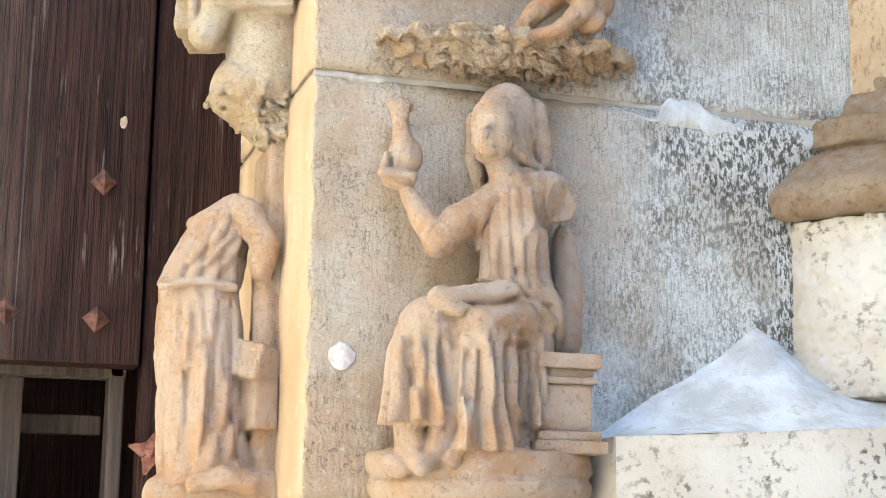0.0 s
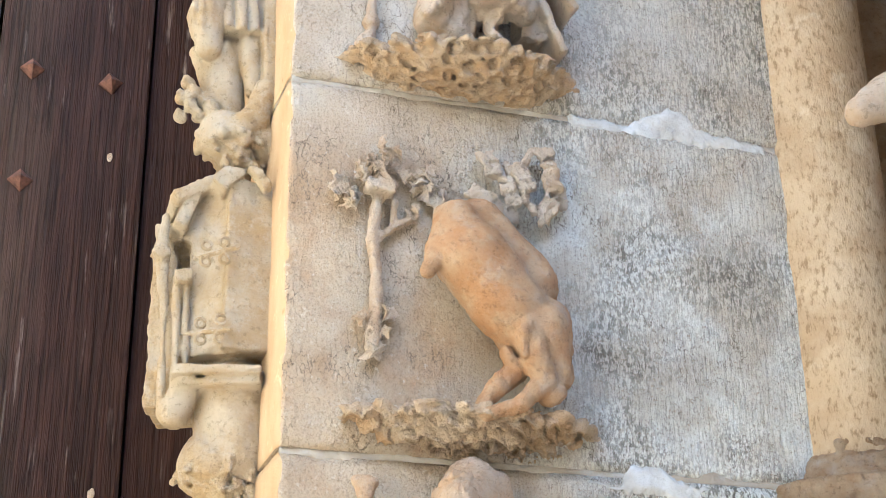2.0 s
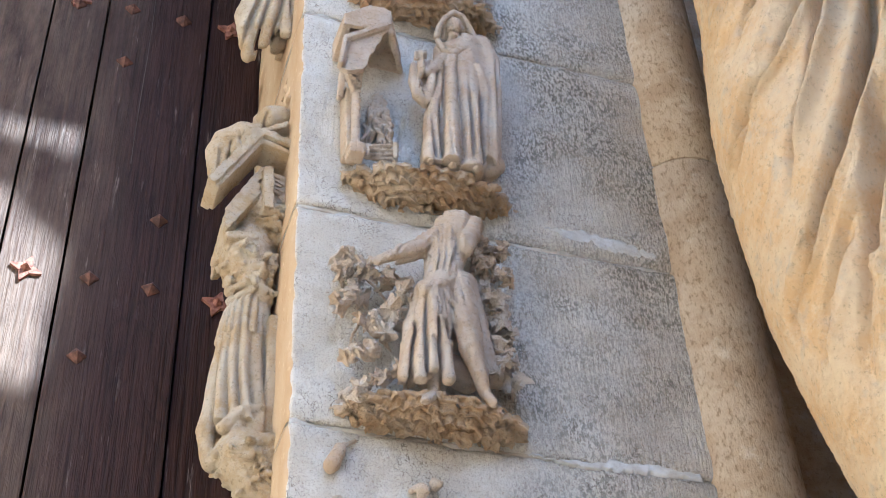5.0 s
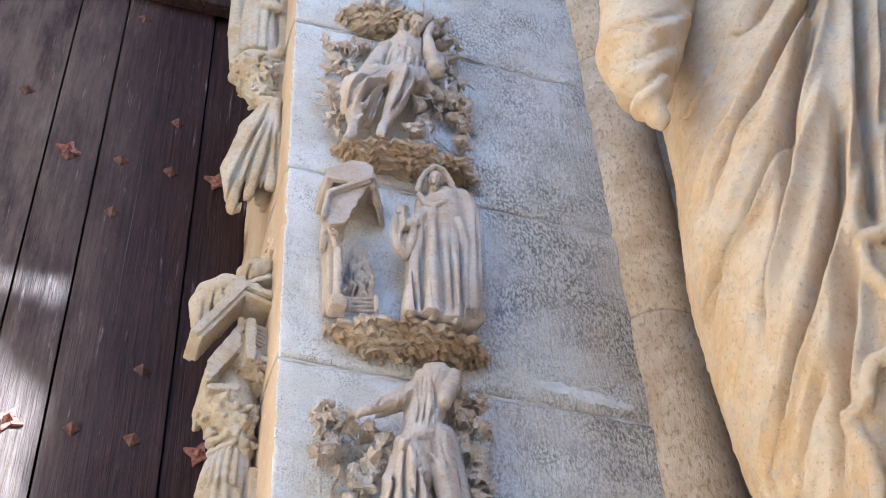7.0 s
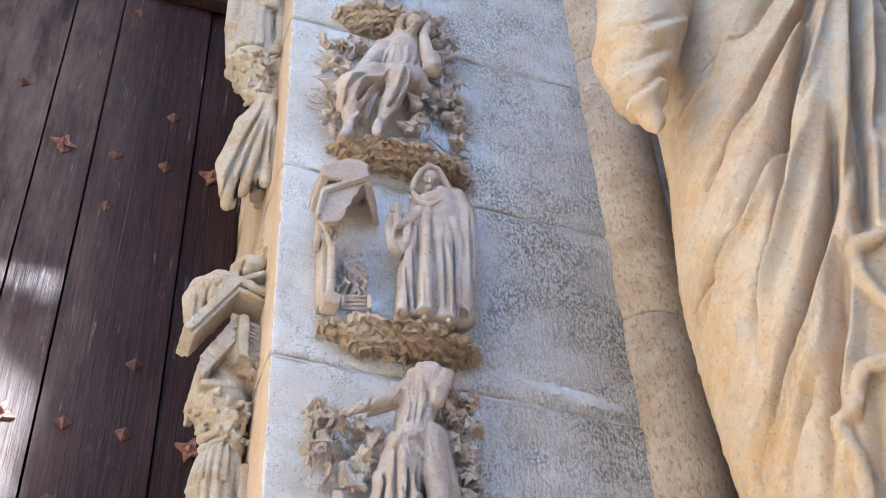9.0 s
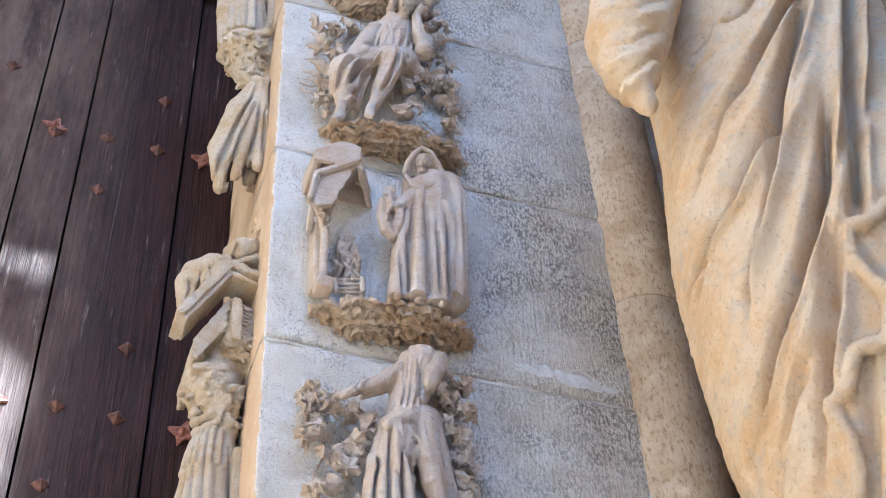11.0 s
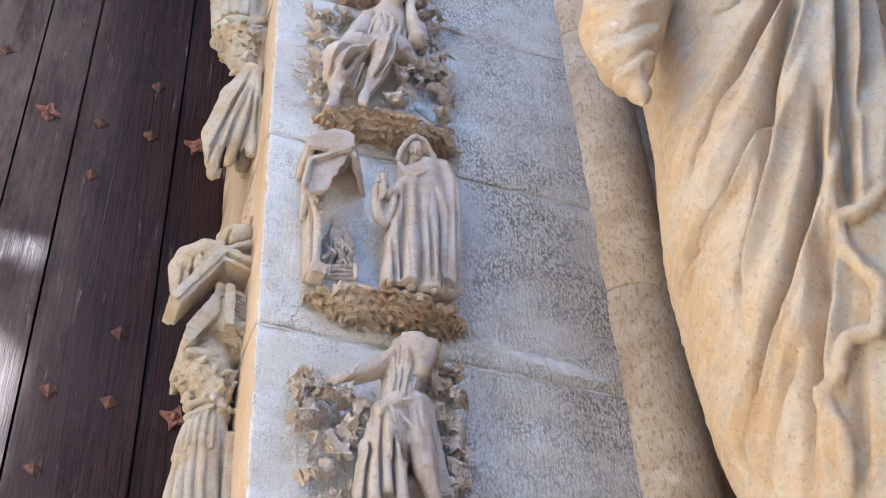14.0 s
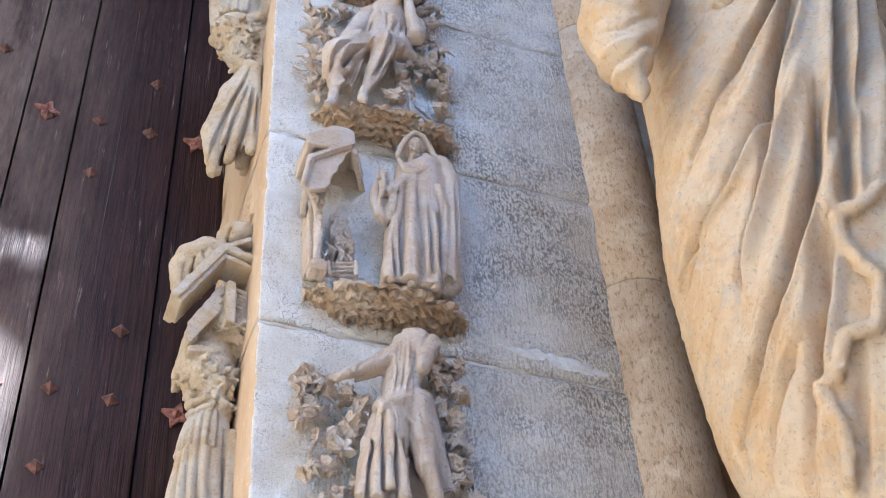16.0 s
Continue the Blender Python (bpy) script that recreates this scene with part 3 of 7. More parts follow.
def stud_mesh(size, tall):
    bm = bmesh.new()
    ring = [bm.verts.new((size * math.cos(a), 0.004, size * math.sin(a))) for a in (0, 1.5708, 3.1416, 4.7124)]
    low = [bm.verts.new((v.co.x * 0.9, -0.004, v.co.z * 0.9)) for v in ring]
    tip = bm.verts.new((0, -tall, 0))
    for i in range(4):
        j = (i + 1) % 4
        bm.faces.new((ring[i], ring[j], low[j], low[i]))
        bm.faces.new((low[i], low[j], tip))
    me = bpy.data.meshes.new("stud")
    bm.normal_update()
    bmesh.ops.recalc_face_normals(bm, faces=bm.faces)
    bm.to_mesh(me)
    bm.free()
    me.materials.append(M_IRON)
    return me


STUD = stud_mesh(0.0215, 0.020)
for x, zs in ((-0.204, (1.97, 2.175, 2.97, 3.178, 3.917, 4.119, 4.825, 5.031)), (-0.332, (1.975, 2.772, 2.977, 3.711, 3.92, 4.623, 4.827)), (-0.60, (3.1, 3.3, 4.0, 4.2))):
    for z in zs:
        ob = new("stud", STUD)
        ob.parent = door
        ob.location = (x, DOOR_Y, z)
        ob.rotation_euler = (0, RNG.uniform(-0.2, 0.2), 0)
for p in ((-0.602, 0.485, 5.035), (-0.341, 0.485, 5.482)):
    ob = new("stud", STUD)
    ob.parent = door
    ob.location = p
for p in ((-0.463, 0.485, 4.804), (-0.204, 0.485, 4.820), (-0.333, 0.485, 4.827)):
    ob = new("stud", STUD)
    ob.parent = door
    ob.location = p


def cross_bm(size):
    """A four-petalled iron rose with a square boss."""
    bm = bmesh.new()
    for n in range(4):
        a = n * math.pi / 2
        m = Matrix.Rotation(a, 4, "Y")
        pts = [(0, 0), (size * 0.35, size * 0.32), (size, size * 0.05), (size, -size * 0.05), (size * 0.35, -size * 0.32)]
        top = [bm.verts.new(m @ Vector((p[0], -0.007, p[1]))) for p in pts]
        bot = [bm.verts.new(m @ Vector((p[0], 0.002, p[1]))) for p in pts]
        bm.faces.new(top)
        for i in range(5):
            bm.faces.new((top[i], bot[i], bot[(i + 1) % 5], top[(i + 1) % 5]))
    ring = [bm.verts.new((s * 0.012, -0.007, u * 0.012)) for s, u in ((1, 0), (0, 1), (-1, 0), (0, -1))]
    tip = bm.verts.new((0, -0.024, 0))
    for i in range(4):
        bm.faces.new((ring[i], ring[(i + 1) % 4], tip))
    bmesh.ops.recalc_face_normals(bm, faces=bm.faces)
    return bm


ROSES = []
ROSES += [(-0.461, 0.485, 3.915), (-0.061, 0.485, 3.914)]
ROSES += [(-0.466, 0.485, 4.825), (-0.084, 0.485, 4.834)]
ROSES += [(-0.116, 0.485, 1.781)]
for x, _y, z in ROSES:
    ob = part("iron_rose", cross_bm(0.034), M_RUST, door, "rusted iron rose nail plate")
    ob.location = (x, DOOR_Y + (0.010 if x > -0.1 else 0), z)
    ob.rotation_euler = (0, 0.25, 0)

for x, z0, z1 in ((-0.280, 4.28, 5.35), (-0.318, 1.92, 2.42)):
    bm = bmesh.new()
    n = 24
    rows = []
    for i in range(n + 1):
        z = z0 + (z1 - z0) * i / n
        w = 0.0008 + 0.0010 * abs(noise.noise((z * 9, x, 1)))
        s = x + 0.0035 * noise.noise((z * 4, x * 9, 3))
        rows.append([bm.verts.new((s + dx, DOOR_Y + dy, z)) for dx, dy in ((-w, 0.001), (-w, -0.0012), (w, -0.0012), (w, 0.001))])
    for lo, hi in zip(rows, rows[1:]):
        for i in range(3):
            bm.faces.new((lo[i], lo[i + 1], hi[i + 1], hi[i]))
    part("split", bm, M_GREYWOOD, door, "raised splinter edge of a long split")

# the shadowed space under the door leaf, its dark put into the backing's colour
bm = box_bm((-1.6, 1.30, 0.0), (0.6, 1.36, 9.0))
tagged(mesh_object("wall_inner", bm, M_OAK), "dark sheet standing for the unlit space behind the door foot", "wall", kind="structure")
frame_thing = thing("wicket_frame", "grey weathered timber frame in the opening under the door", "door frame")
for lo, hi in (((-0.330, 0.60, 1.0), (-0.296, 0.64, 1.895)), ((-0.296, 0.66, 1.815), (-0.175, 0.69, 1.845)), ((-0.175, 0.55, 1.0), (-0.152, 0.62, 1.91)), ((-1.5, 0.55, 1.893), (-0.15, 0.60, 1.925)), ((-0.62, 0.68, 1.0), (-0.40, 0.71, 1.86))):
    part("timber", box_bm(lo, hi, 0.003), M_GREYWOOD, frame_thing)

# column with its base
column = thing("column", "tan tooled stone wall shaft on a moulded round base", "column", (0, 0, 0))
CC = (0.850, 0.050)
shaft_z = [2.26, 4.06, 5.02, 6.0]
for z0, z1 in zip(shaft_z, shaft_z[1:]):
    part("shaft", lathe_bm([(0.089, z0), (0.0995, z0 + 0.001), (0.103, z0 + 0.005), (0.103, (z0 + z1) / 2), (0.103, z1 - 0.005), (0.0995, z1 - 0.001), (0.089, z1)], CC), M_COLUMN, column, smooth=True)
BASE_Z = [1.80, 1.90, 2.076, 2.081, 2.088, 2.100, 2.112, 2.124, 2.132, 2.138, 2.155, 2.175, 2.180, 2.186, 2.205, 2.222, 2.228, 2.232, 2.262, 2.27, 2.3]
BASE_R = [0.206, 0.204, 0.200, 0.216, 0.228, 0.235, 0.235, 0.228, 0.216, 0.206, 0.188, 0.168, 0.152, 0.164, 0.164, 0.160, 0.146, 0.124, 0.112, 0.102, 0.102]
for name_, za, zb, mat_, label_ in (("drum", 1.84, 2.077, M_PLINTH, "pale drum with dark lichen stains"), ("torus", 2.079, 2.285, M_TORUS, "worn brown torus moulding with chipped edge")):
    c = Clay((0.58, -0.22, za - 0.012), (1.12, 0.06, zb + 0.012), 0.0036)
    x, y, z = np.meshgrid(*c.ax, indexing="ij", sparse=True)
    c.d = (np.sqrt((x - CC[0]) ** 2 + (y - CC[1]) ** 2) - np.interp(z, BASE_Z, BASE_R) + np.zeros(c.n)).astype(np.float32) * 0.8
    c.d = np.maximum(c.d, np.maximum(z - zb, za - z)).astype(np.float32)
    c.wear(0.0028, 0.0026, 0.022)
    tagged(c.skin(name_, mat_, column), label_)

# sloping plaster and block under the base
plinth = thing("plinth", "stained stone plinth with a sloped plaster fillet", "plinth")
bm = bmesh.new()
pts = [(0.375, 1.795), (0.47, 1.855), (0.545, 1.905), (0.60, 1.945), (0.66, 1.90), (1.25, 1.89)]
front = [(0.36, -0.085, 1.782), (0.45, -0.11, 1.786), (0.54, -0.13, 1.79), (0.62, -0.15, 1.795), (0.72, -0.165, 1.80), (1.25, -0.2, 1.83)]
cols = []
for (x, z), f in zip(pts, front):
    col = []
    for s in range(9):
        u = s / 8
        p = Vector(f).lerp(Vector((x, 0.01, z)), u)
        p.z -= 0.012 * math.sin(u * 3.14)
        col.append(bm.verts.new(p))
    cols.append(col)
for a, b in zip(cols, cols[1:]):
    for i in range(8):
        bm.faces.new((a[i], b[i], b[i + 1], a[i + 1])).smooth = True
bmesh.ops.subdivide_edges(bm, edges=list(bm.edges), cuts=3, use_grid_fill=True)
for v in bm.verts:
    v.co += Vector((0, -1, 0.5)) * noise.fractal(v.co * 14, 1, 2, 4) * 0.004
part("plaster_fillet", bm, M_PLASTER, plinth, "pale smeared lime plaster slope", True)
bm = bmesh.new()
top = [bm.verts.new(p) for p in front] + [bm.verts.new((1.25, 0.02, 1.83)), bm.verts.new((0.36, 0.02, 1.782))]
low = [bm.verts.new((v.co.x, v.co.y, 0.0)) for v in top]
bm.faces.new(top)
for i in range(len(top)):
    j = (i + 1) % len(top)
    bm.faces.new((low[i], low[j], top[j], top[i]))
bmesh.ops.recalc_face_normals(bm, faces=bm.faces)
part("block", bm, M_PLINTH, plinth)

# plain walls added to close the place, most unseen and there for its light
def closing(name, lo, hi, label, material=M_PAVING):
    tagged(mesh_object(name, box_bm(lo, hi), material), label, "wall", kind="structure")


tagged(mesh_object("ground", box_bm((-60, -80, -0.4), (60, 3, 0.0)), M_PAVING), "worn tan stone paving before the portal", "ground", kind="structure")
# brown on these two walls stands in for the shade behind the column
closing("wall_splay", (WALL_R + 0.004, 0.42, 0.0), (1.696, 0.62, 6.0), "plain splay behind the column, browned to stand for shade", M_TORUS)
closing("wall_east", (1.7, -2.2, 0.0), (2.0, 0.62, 9.0), "plain side wall added to block sun, browned to stand for shade", M_TORUS)
# three unseen slabs, added to leave one sun patch on the door
closing("wall_porch", (1.55, -2.3, 0.0), (3.2, -2.204, 9.0), "unseen stone slab added to keep sun off the pier face")
closing("wall_buttress", (1.15, -2.5, 0.0), (1.546, -2.204, 6.96), "unseen stone block added to cut the sun patch from below")
closing("wall_arch", (-4.0, -2.3, 7.80), (1.546, -2.2, 9.7), "unseen stone slab added to cut the sun patch from above")
# unseen bar, added to cast the shadow band across the sun patch
cusp = Clay((0.9, -2.42, 7.45), (1.70, -2.20, 7.95), 0.010)
cusp.chain([(0.95, -2.25, 7.59), (1.20, -2.25, 7.62), (1.40, -2.25, 7.61), (1.58, -2.25, 7.52)], [0.045, 0.05, 0.05, 0.09], 0.03)
cusp.wear(0.012, 0.004, 0.06)
tagged(cusp.skin("arch_cusp", M_BOUNCE), "unseen lumpy bar added to break up the sun patch", "arch cusp", kind="structure")
# unseen reflector wall, stretched forward to throw warm light on the pier
closing("wall_west", (-2.1, -2.2, 0.0), (-1.6, 0.62, 9.0), "unseen pale wall added to bounce warm light onto the pier", M_BOUNCE)
# unseen slab that keeps overhead sky light off the carvings
closing("wall_roof", (-2.1, -2.196, 9.004), (2.0, 1.36, 9.2), "unseen stone slab added to block the sky overhead")
# unseen block, added so only a high band of sky lights the front
closing("building_opposite", (-40, -14, 0.0), (40, -9, 8.0), "unseen plain block added to hide the low front sky")
# two unseen side walls, added to keep light out behind the door
closing("wall_inner_side", (0.004, 0.624, 0.0), (0.6, 1.296, 6.0), "unseen wall added to keep light out behind the pier")
closing("wall_inner_far", (-2.0, 0.624, 0.0), (-1.604, 1.296, 9.0), "unseen wall added to keep light out at the far side")
closing("wall_lintel", (-1.6, 0.0, 6.004), (1.696, 0.62, 9.0), "plain stone lintel above the door")


# ---- carved reliefs on the pier face ----
def cell_relief(p, size):
    """Random cells of about size metres: how far each point lies from the border, and which way from the cell's heart."""
    q = np.stack([c_ / size for c_ in p]) + 57.0
    base = np.floor(q).astype(np.int32)
    f1, f2 = np.full(q.shape[1], 9.0, np.float32), np.full(q.shape[1], 9.0, np.float32)
    up = np.zeros(q.shape[1], np.float32)
    for i in (-1, 0, 1):
        for j in (-1, 0, 1):
            for l in (-1, 0, 1):
                g = base + np.array((i, j, l))[:, None]
                h = [LATTICE[(g[0] * u + 5) % 32, (g[1] * 7 + u) % 32, (g[2] * 3 + u * 11) % 32] for u in (1, 3, 5)]
                off = q - g - np.stack(h)
                dist = np.sqrt((off * off).sum(0)).astype(np.float32)
                closer = dist < f1
                f2 = np.where(closer, f1, np.minimum(f2, dist))
                up = np.where(closer, off[2] + 0.6 * off[0], up)
                f1 = np.where(closer, dist, f1)
    return f1, f2 - f1, up


def relief_ledge(z0, z1, depth, seed, x0=0.082, x1=0.400, material=M_LEDGE, pitted=False):
    """A half-round bracket, its rim crimped and its sloping underside cut into curling leaves or drilled pits."""
    rnd = random.Random(seed)
    xc, rx = (x0 + x1) / 2, (x1 - x0) / 2
    c = Clay((x0 - 0.03, -depth - 0.035, z0 - 0.035), (x1 + 0.03, 0.015, z1 + 0.03), 0.0021)
    x, y, z = np.meshgrid(*c.ax, indexing="ij", sparse=True)
    e = (np.sqrt(((x - xc) / rx) ** 2 + (y / depth) ** 2) - 1) * depth
    e = np.minimum(e, 0.05) + 0.95 * np.maximum(z1 - 0.012 - z, 0)
    c.d = np.maximum(np.maximum(e, z - z1 + 0.004), z0 + 0.004 - z).astype(np.float32)
    i = np.nonzero(np.abs(c.d) < 0.03)
    p = [c.ax[n][i[n]] for n in range(3)]
    bend = 0.006 * grain(*p, 0.025)
    q = (p[0] + bend + seed * 0.37, p[1] * 1.25 - bend, p[2] * 1.25 + bend)
    f1, edge, up = cell_relief(q, 0.021 if pitted else 0.025)
    below = np.clip((z1 - 0.004 - p[2]) / 0.010, 0.0, 1)
    if pitted:
        cut = 0.024 * np.clip(1 - f1 / 0.58, 0, 1) ** 0.8
        c.d[i] += (below * (cut - 0.006)).astype(np.float32)
    else:
        sway = grain(p[0], p[1], p[2], 0.030)
        run = (1 - np.sqrt(((p[0] - xc) / rx) ** 2 + (p[1] / depth) ** 2)) * depth + (z1 - p[2])
        row = run / 0.026 + 0.42 * np.abs(np.sin(math.pi * p[0] / 0.023 + 2.4 * sway + seed)) + 0.45 * sway
        leaf = 0.017 * (row - np.floor(row)) ** 1.4 + 0.004 * np.clip(edge / 0.3, 0, 1) + 0.003 * up
        c.d[i] -= (below * (leaf - 0.009)).astype(np.float32)
    # the crimped lip and the rough top
    ang = np.arctan2(-p[1] / depth, (p[0] - xc) / rx)
    lip = np.exp(-(((p[2] - z1 + 0.008) / 0.010) ** 2))
    wave = np.sin(17 * ang + 3.5 * grain(*p, 0.03) + seed) + 0.6 * np.sin(39 * ang + seed * 2)
    c.d[i] -= (0.0055 * wave * lip).astype(np.float32)
    for n in range(60):
        a, r = rnd.uniform(0, math.pi), math.sqrt(rnd.random())
        c.ball((xc + rx * r * math.cos(a), -depth * r * math.sin(a), z1 - 0.004), (rnd.uniform(0.008, 0.018), rnd.uniform(0.006, 0.012), rnd.uniform(0.003, 0.008)), 0.003)
    c.wear(0.0016, 0.0012, 0.012)
    ob = c.skin("carved_ledge", material)
    return tagged(ob, "limestone ledge carved with curling leaves on the pier, browned for warm bounce", "ledge", "carved ledges")


relief_ledge(2.234, 2.280, 0.075, 11, 0.080, 0.416)
relief_ledge(2.757, 2.804, 0.090, 12, 0.085, 0.410, pitted=True)
relief_ledge(3.266, 3.306, 0.080, 13, 0.085, 0.410)
relief_ledge(3.796, 3.848, 0.080, 14, 0.090, 0.415)
relief_ledge(4.362, 4.410, 0.080, 15, 0.105, 0.428)
relief_ledge(4.905, 4.955, 0.075, 16, 0.105, 0.375)

# seated woman with a flask
c = Clay((0.06, -0.15, 1.725), (0.37, 0.012, 2.225), 0.0026)
c.drape([(2.078, 0.247, -0.045, 0.036, 0.030), (2.017, 0.243, -0.050, 0.041, 0.036), (1.971, 0.247, -0.048, 0.040, 0.033), (1.935, 0.253, -0.045, 0.048, 0.040)], 13, 0.0035, 6, 0.4)
c.chain([(0.208, -0.050, 2.064), (0.246, -0.050, 2.087), (0.293, -0.045, 2.085)], [0.016, 0.022, 0.021], 0.012)
c.limb((0.222, -0.055, 2.123), (0.235, -0.050, 2.092), 0.019, 0.021, 0.008)
c.ball((0.241, -0.035, 2.167), (0.043, 0.034, 0.051), 0.006)
c.ball((0.202, -0.088, 2.134), (0.031, 0.024, 0.044), 0.003, cut=True)
c.ball((0.213, -0.060, 2.146), (0.026, 0.034, 0.040), 0.003)
c.ball((0.201, -0.076, 2.119), (0.012, 0.013, 0.011), 0.010)
c.limb((0.195, -0.092, 2.146), (0.189, -0.099, 2.130), 0.0025, 0.0045, 0.003)
c.limb((0.185, -0.088, 2.147), (0.189, -0.092, 2.146), 0.0026, 0.0026, 0.002, cut=True).limb((0.199, -0.095, 2.147), (0.209, -0.092, 2.149), 0.0026, 0.0026, 0.002, cut=True)
c.limb((0.189, -0.092, 2.124), (0.199, -0.095, 2.124), 0.0018, 0.0018, 0.001, cut=True)
c.chain([(0.218, -0.082, 2.172), (0.228, -0.078, 2.155), (0.233, -0.072, 2.137), (0.249, -0.058, 2.122), (0.277, -0.045, 2.111)], [0.006, 0.008, 0.008, 0.008, 0.007], 0.004)
c.chain([(0.230, -0.076, 2.176), (0.243, -0.070, 2.156), (0.248, -0.064, 2.138), (0.266, -0.050, 2.123)], [0.005, 0.007, 0.007, 0.006], 0.004)
c.chain([(0.193, -0.065, 2.173), (0.204, -0.078, 2.183), (0.222, -0.078, 2.182)], [0.006, 0.007, 0.006], 0.006)
c.chain([(0.275, -0.035, 2.185), (0.283, -0.032, 2.150), (0.291, -0.028, 2.120)], [0.018, 0.018, 0.012], 0.010)
for n_ in range(9):
    f_ = n_ / 8
    p_ = np.array((0.255, 0.000, 2.187)) * (1 - f_) + np.array((0.283, 0.000, 2.129)) * f_
    c.crease([p_ + (-0.014, 0, 0.003), p_ + (0.014, 0, -0.003)], -0.003, 0.0028, -0.045)
c.chain([(0.202, -0.020, 2.173), (0.207, -0.012, 2.124), (0.214, -0.008, 2.089)], [0.010, 0.012, 0.008], 0.006)
c.chain([(0.208, -0.050, 2.057), (0.175, -0.050, 2.034), (0.150, -0.050, 2.008)], [0.021, 0.022, 0.020], 0.008)
c.chain([(0.150, -0.050, 2.008), (0.130, -0.040, 2.040), (0.114, -0.035, 2.070)], [0.019, 0.015, 0.010], 0.008)
c.ball((0.103, -0.035, 2.086), (0.022, 0.018, 0.014), 0.006)
for k_ in (0, 1, 2):
    c.limb((0.081, -0.045, 2.088), (0.116, -0.052, 2.086), 0.006, 0.004, 0.003)
c.limb((0.081, -0.040, 2.093), (0.085, -0.045, 2.112), 0.006, 0.004, 0.003)
c.ball((0.110, -0.035, 2.114), (0.022, 0.020, 0.024), 0.004)
c.chain([(0.107, -0.035, 2.129), (0.105, -0.033, 2.154), (0.104, -0.030, 2.170)], [0.014, 0.010, 0.013], 0.006)
c.ball((0.104, -0.030, 2.179), (0.017, 0.014, 0.010), 0.003)
c.ball((0.093, -0.030, 2.182), 0.007, 0.002).ball((0.116, -0.030, 2.178), 0.007, 0.002)
c.limb((0.293, -0.045, 2.082), (0.303, -0.050, 2.064), 0.024, 0.021, 0.006)
c.block((0.297, -0.075, 2.055), (0.03, 0.02, 0.03), (20, 0, 35), 0.002, 0.003, cut=True)
c.chain([(0.325, -0.012, 2.036), (0.330, -0.015, 1.969), (0.321, -0.020, 1.898)], [0.012, 0.018, 0.022], 0.008)
c.limb((0.187, -0.082, 1.959), (0.283, -0.075, 1.962), 0.004, 0.004, 0.003)
c.limb((0.246, -0.050, 1.929), (0.126, -0.082, 1.901), 0.040, 0.034, 0.012)
c.limb((0.267, -0.050, 1.925), (0.184, -0.100, 1.900), 0.042, 0.034, 0.012)
c.limb((0.281, -0.040, 1.918), (0.263, -0.060, 1.876), 0.034, 0.026, 0.012)
c.drape([(1.904, 0.124, -0.078, 0.030, 0.030), (1.867, 0.122, -0.075, 0.036, 0.034), (1.789, 0.124, -0.070, 0.040, 0.034)], 11, 0.0075, 5, 0.2, k=0.006)
c.drape([(1.901, 0.187, -0.092, 0.030, 0.032), (1.864, 0.185, -0.088, 0.036, 0.036), (1.759, 0.184, -0.080, 0.045, 0.038)], 11, 0.009, 7, 0.6, k=0.006)
c.drape([(1.890, 0.255, -0.058, 0.030, 0.030), (1.790, 0.256, -0.055, 0.028, 0.028)], 11, 0.007, 9, 0.1, k=0.006)
c.limb((0.161, -0.050, 1.853), (0.164, -0.045, 1.760), 0.040, 0.036, 0.012)
c.limb((0.226, -0.050, 1.856), (0.228, -0.045, 1.762), 0.036, 0.034, 0.012)
c.chain([(0.170, -0.112, 1.802), (0.160, -0.100, 1.766), (0.153, -0.100, 1.748)], [0.008, 0.010, 0.012], 0.004)
c.chain([(0.180, -0.112, 1.802), (0.201, -0.100, 1.767), (0.232, -0.090, 1.746)], [0.008, 0.010, 0.008], 0.004)
c.ball((0.186, -0.080, 1.759), (0.034, 0.03, 0.014), 0.006)
c.limb((0.110, -0.070, 1.789), (0.113, -0.070, 1.757), 0.018, 0.016, 0.006)
c.limb((0.114, -0.075, 1.748), (0.119, -0.105, 1.742), 0.014, 0.010, 0.006)
c.limb((0.150, -0.080, 1.780), (0.138, -0.090, 1.755), 0.017, 0.014, 0.005)
c.limb((0.139, -0.085, 1.750), (0.111, -0.115, 1.737), 0.013, 0.009, 0.006)
c.limb((0.255, -0.060, 1.790), (0.256, -0.065, 1.752), 0.018, 0.016, 0.006)
c.limb((0.237, -0.075, 1.749), (0.260, -0.080, 1.742), 0.012, 0.009, 0.006)
c.chain([(0.092, -0.060, 1.746), (0.101, -0.070, 1.739)], 0.013, 0.006)
c.limb((0.139, -0.110, 1.926), (0.223, -0.100, 1.947), 0.015, 0.013, 0.004)
c.limb((0.144, -0.118, 1.916), (0.172, -0.120, 1.924), 0.008, 0.006, 0.003)
c.limb((0.132, -0.110, 1.932), (0.152, -0.120, 1.914), 0.013, 0.007, 0.003)
c.crease([(0.267, -0.085, 2.047), (0.242, -0.090, 2.009), (0.232, -0.088, 1.966)], 0.004, 0.004)
c.crease([(0.272, -0.080, 2.041), (0.259, -0.085, 2.007), (0.252, -0.083, 1.963)], 0.004, 0.004)
c.crease([(0.202, -0.080, 2.052), (0.196, -0.085, 2.007), (0.192, -0.083, 1.964)], 0.004, 0.004)
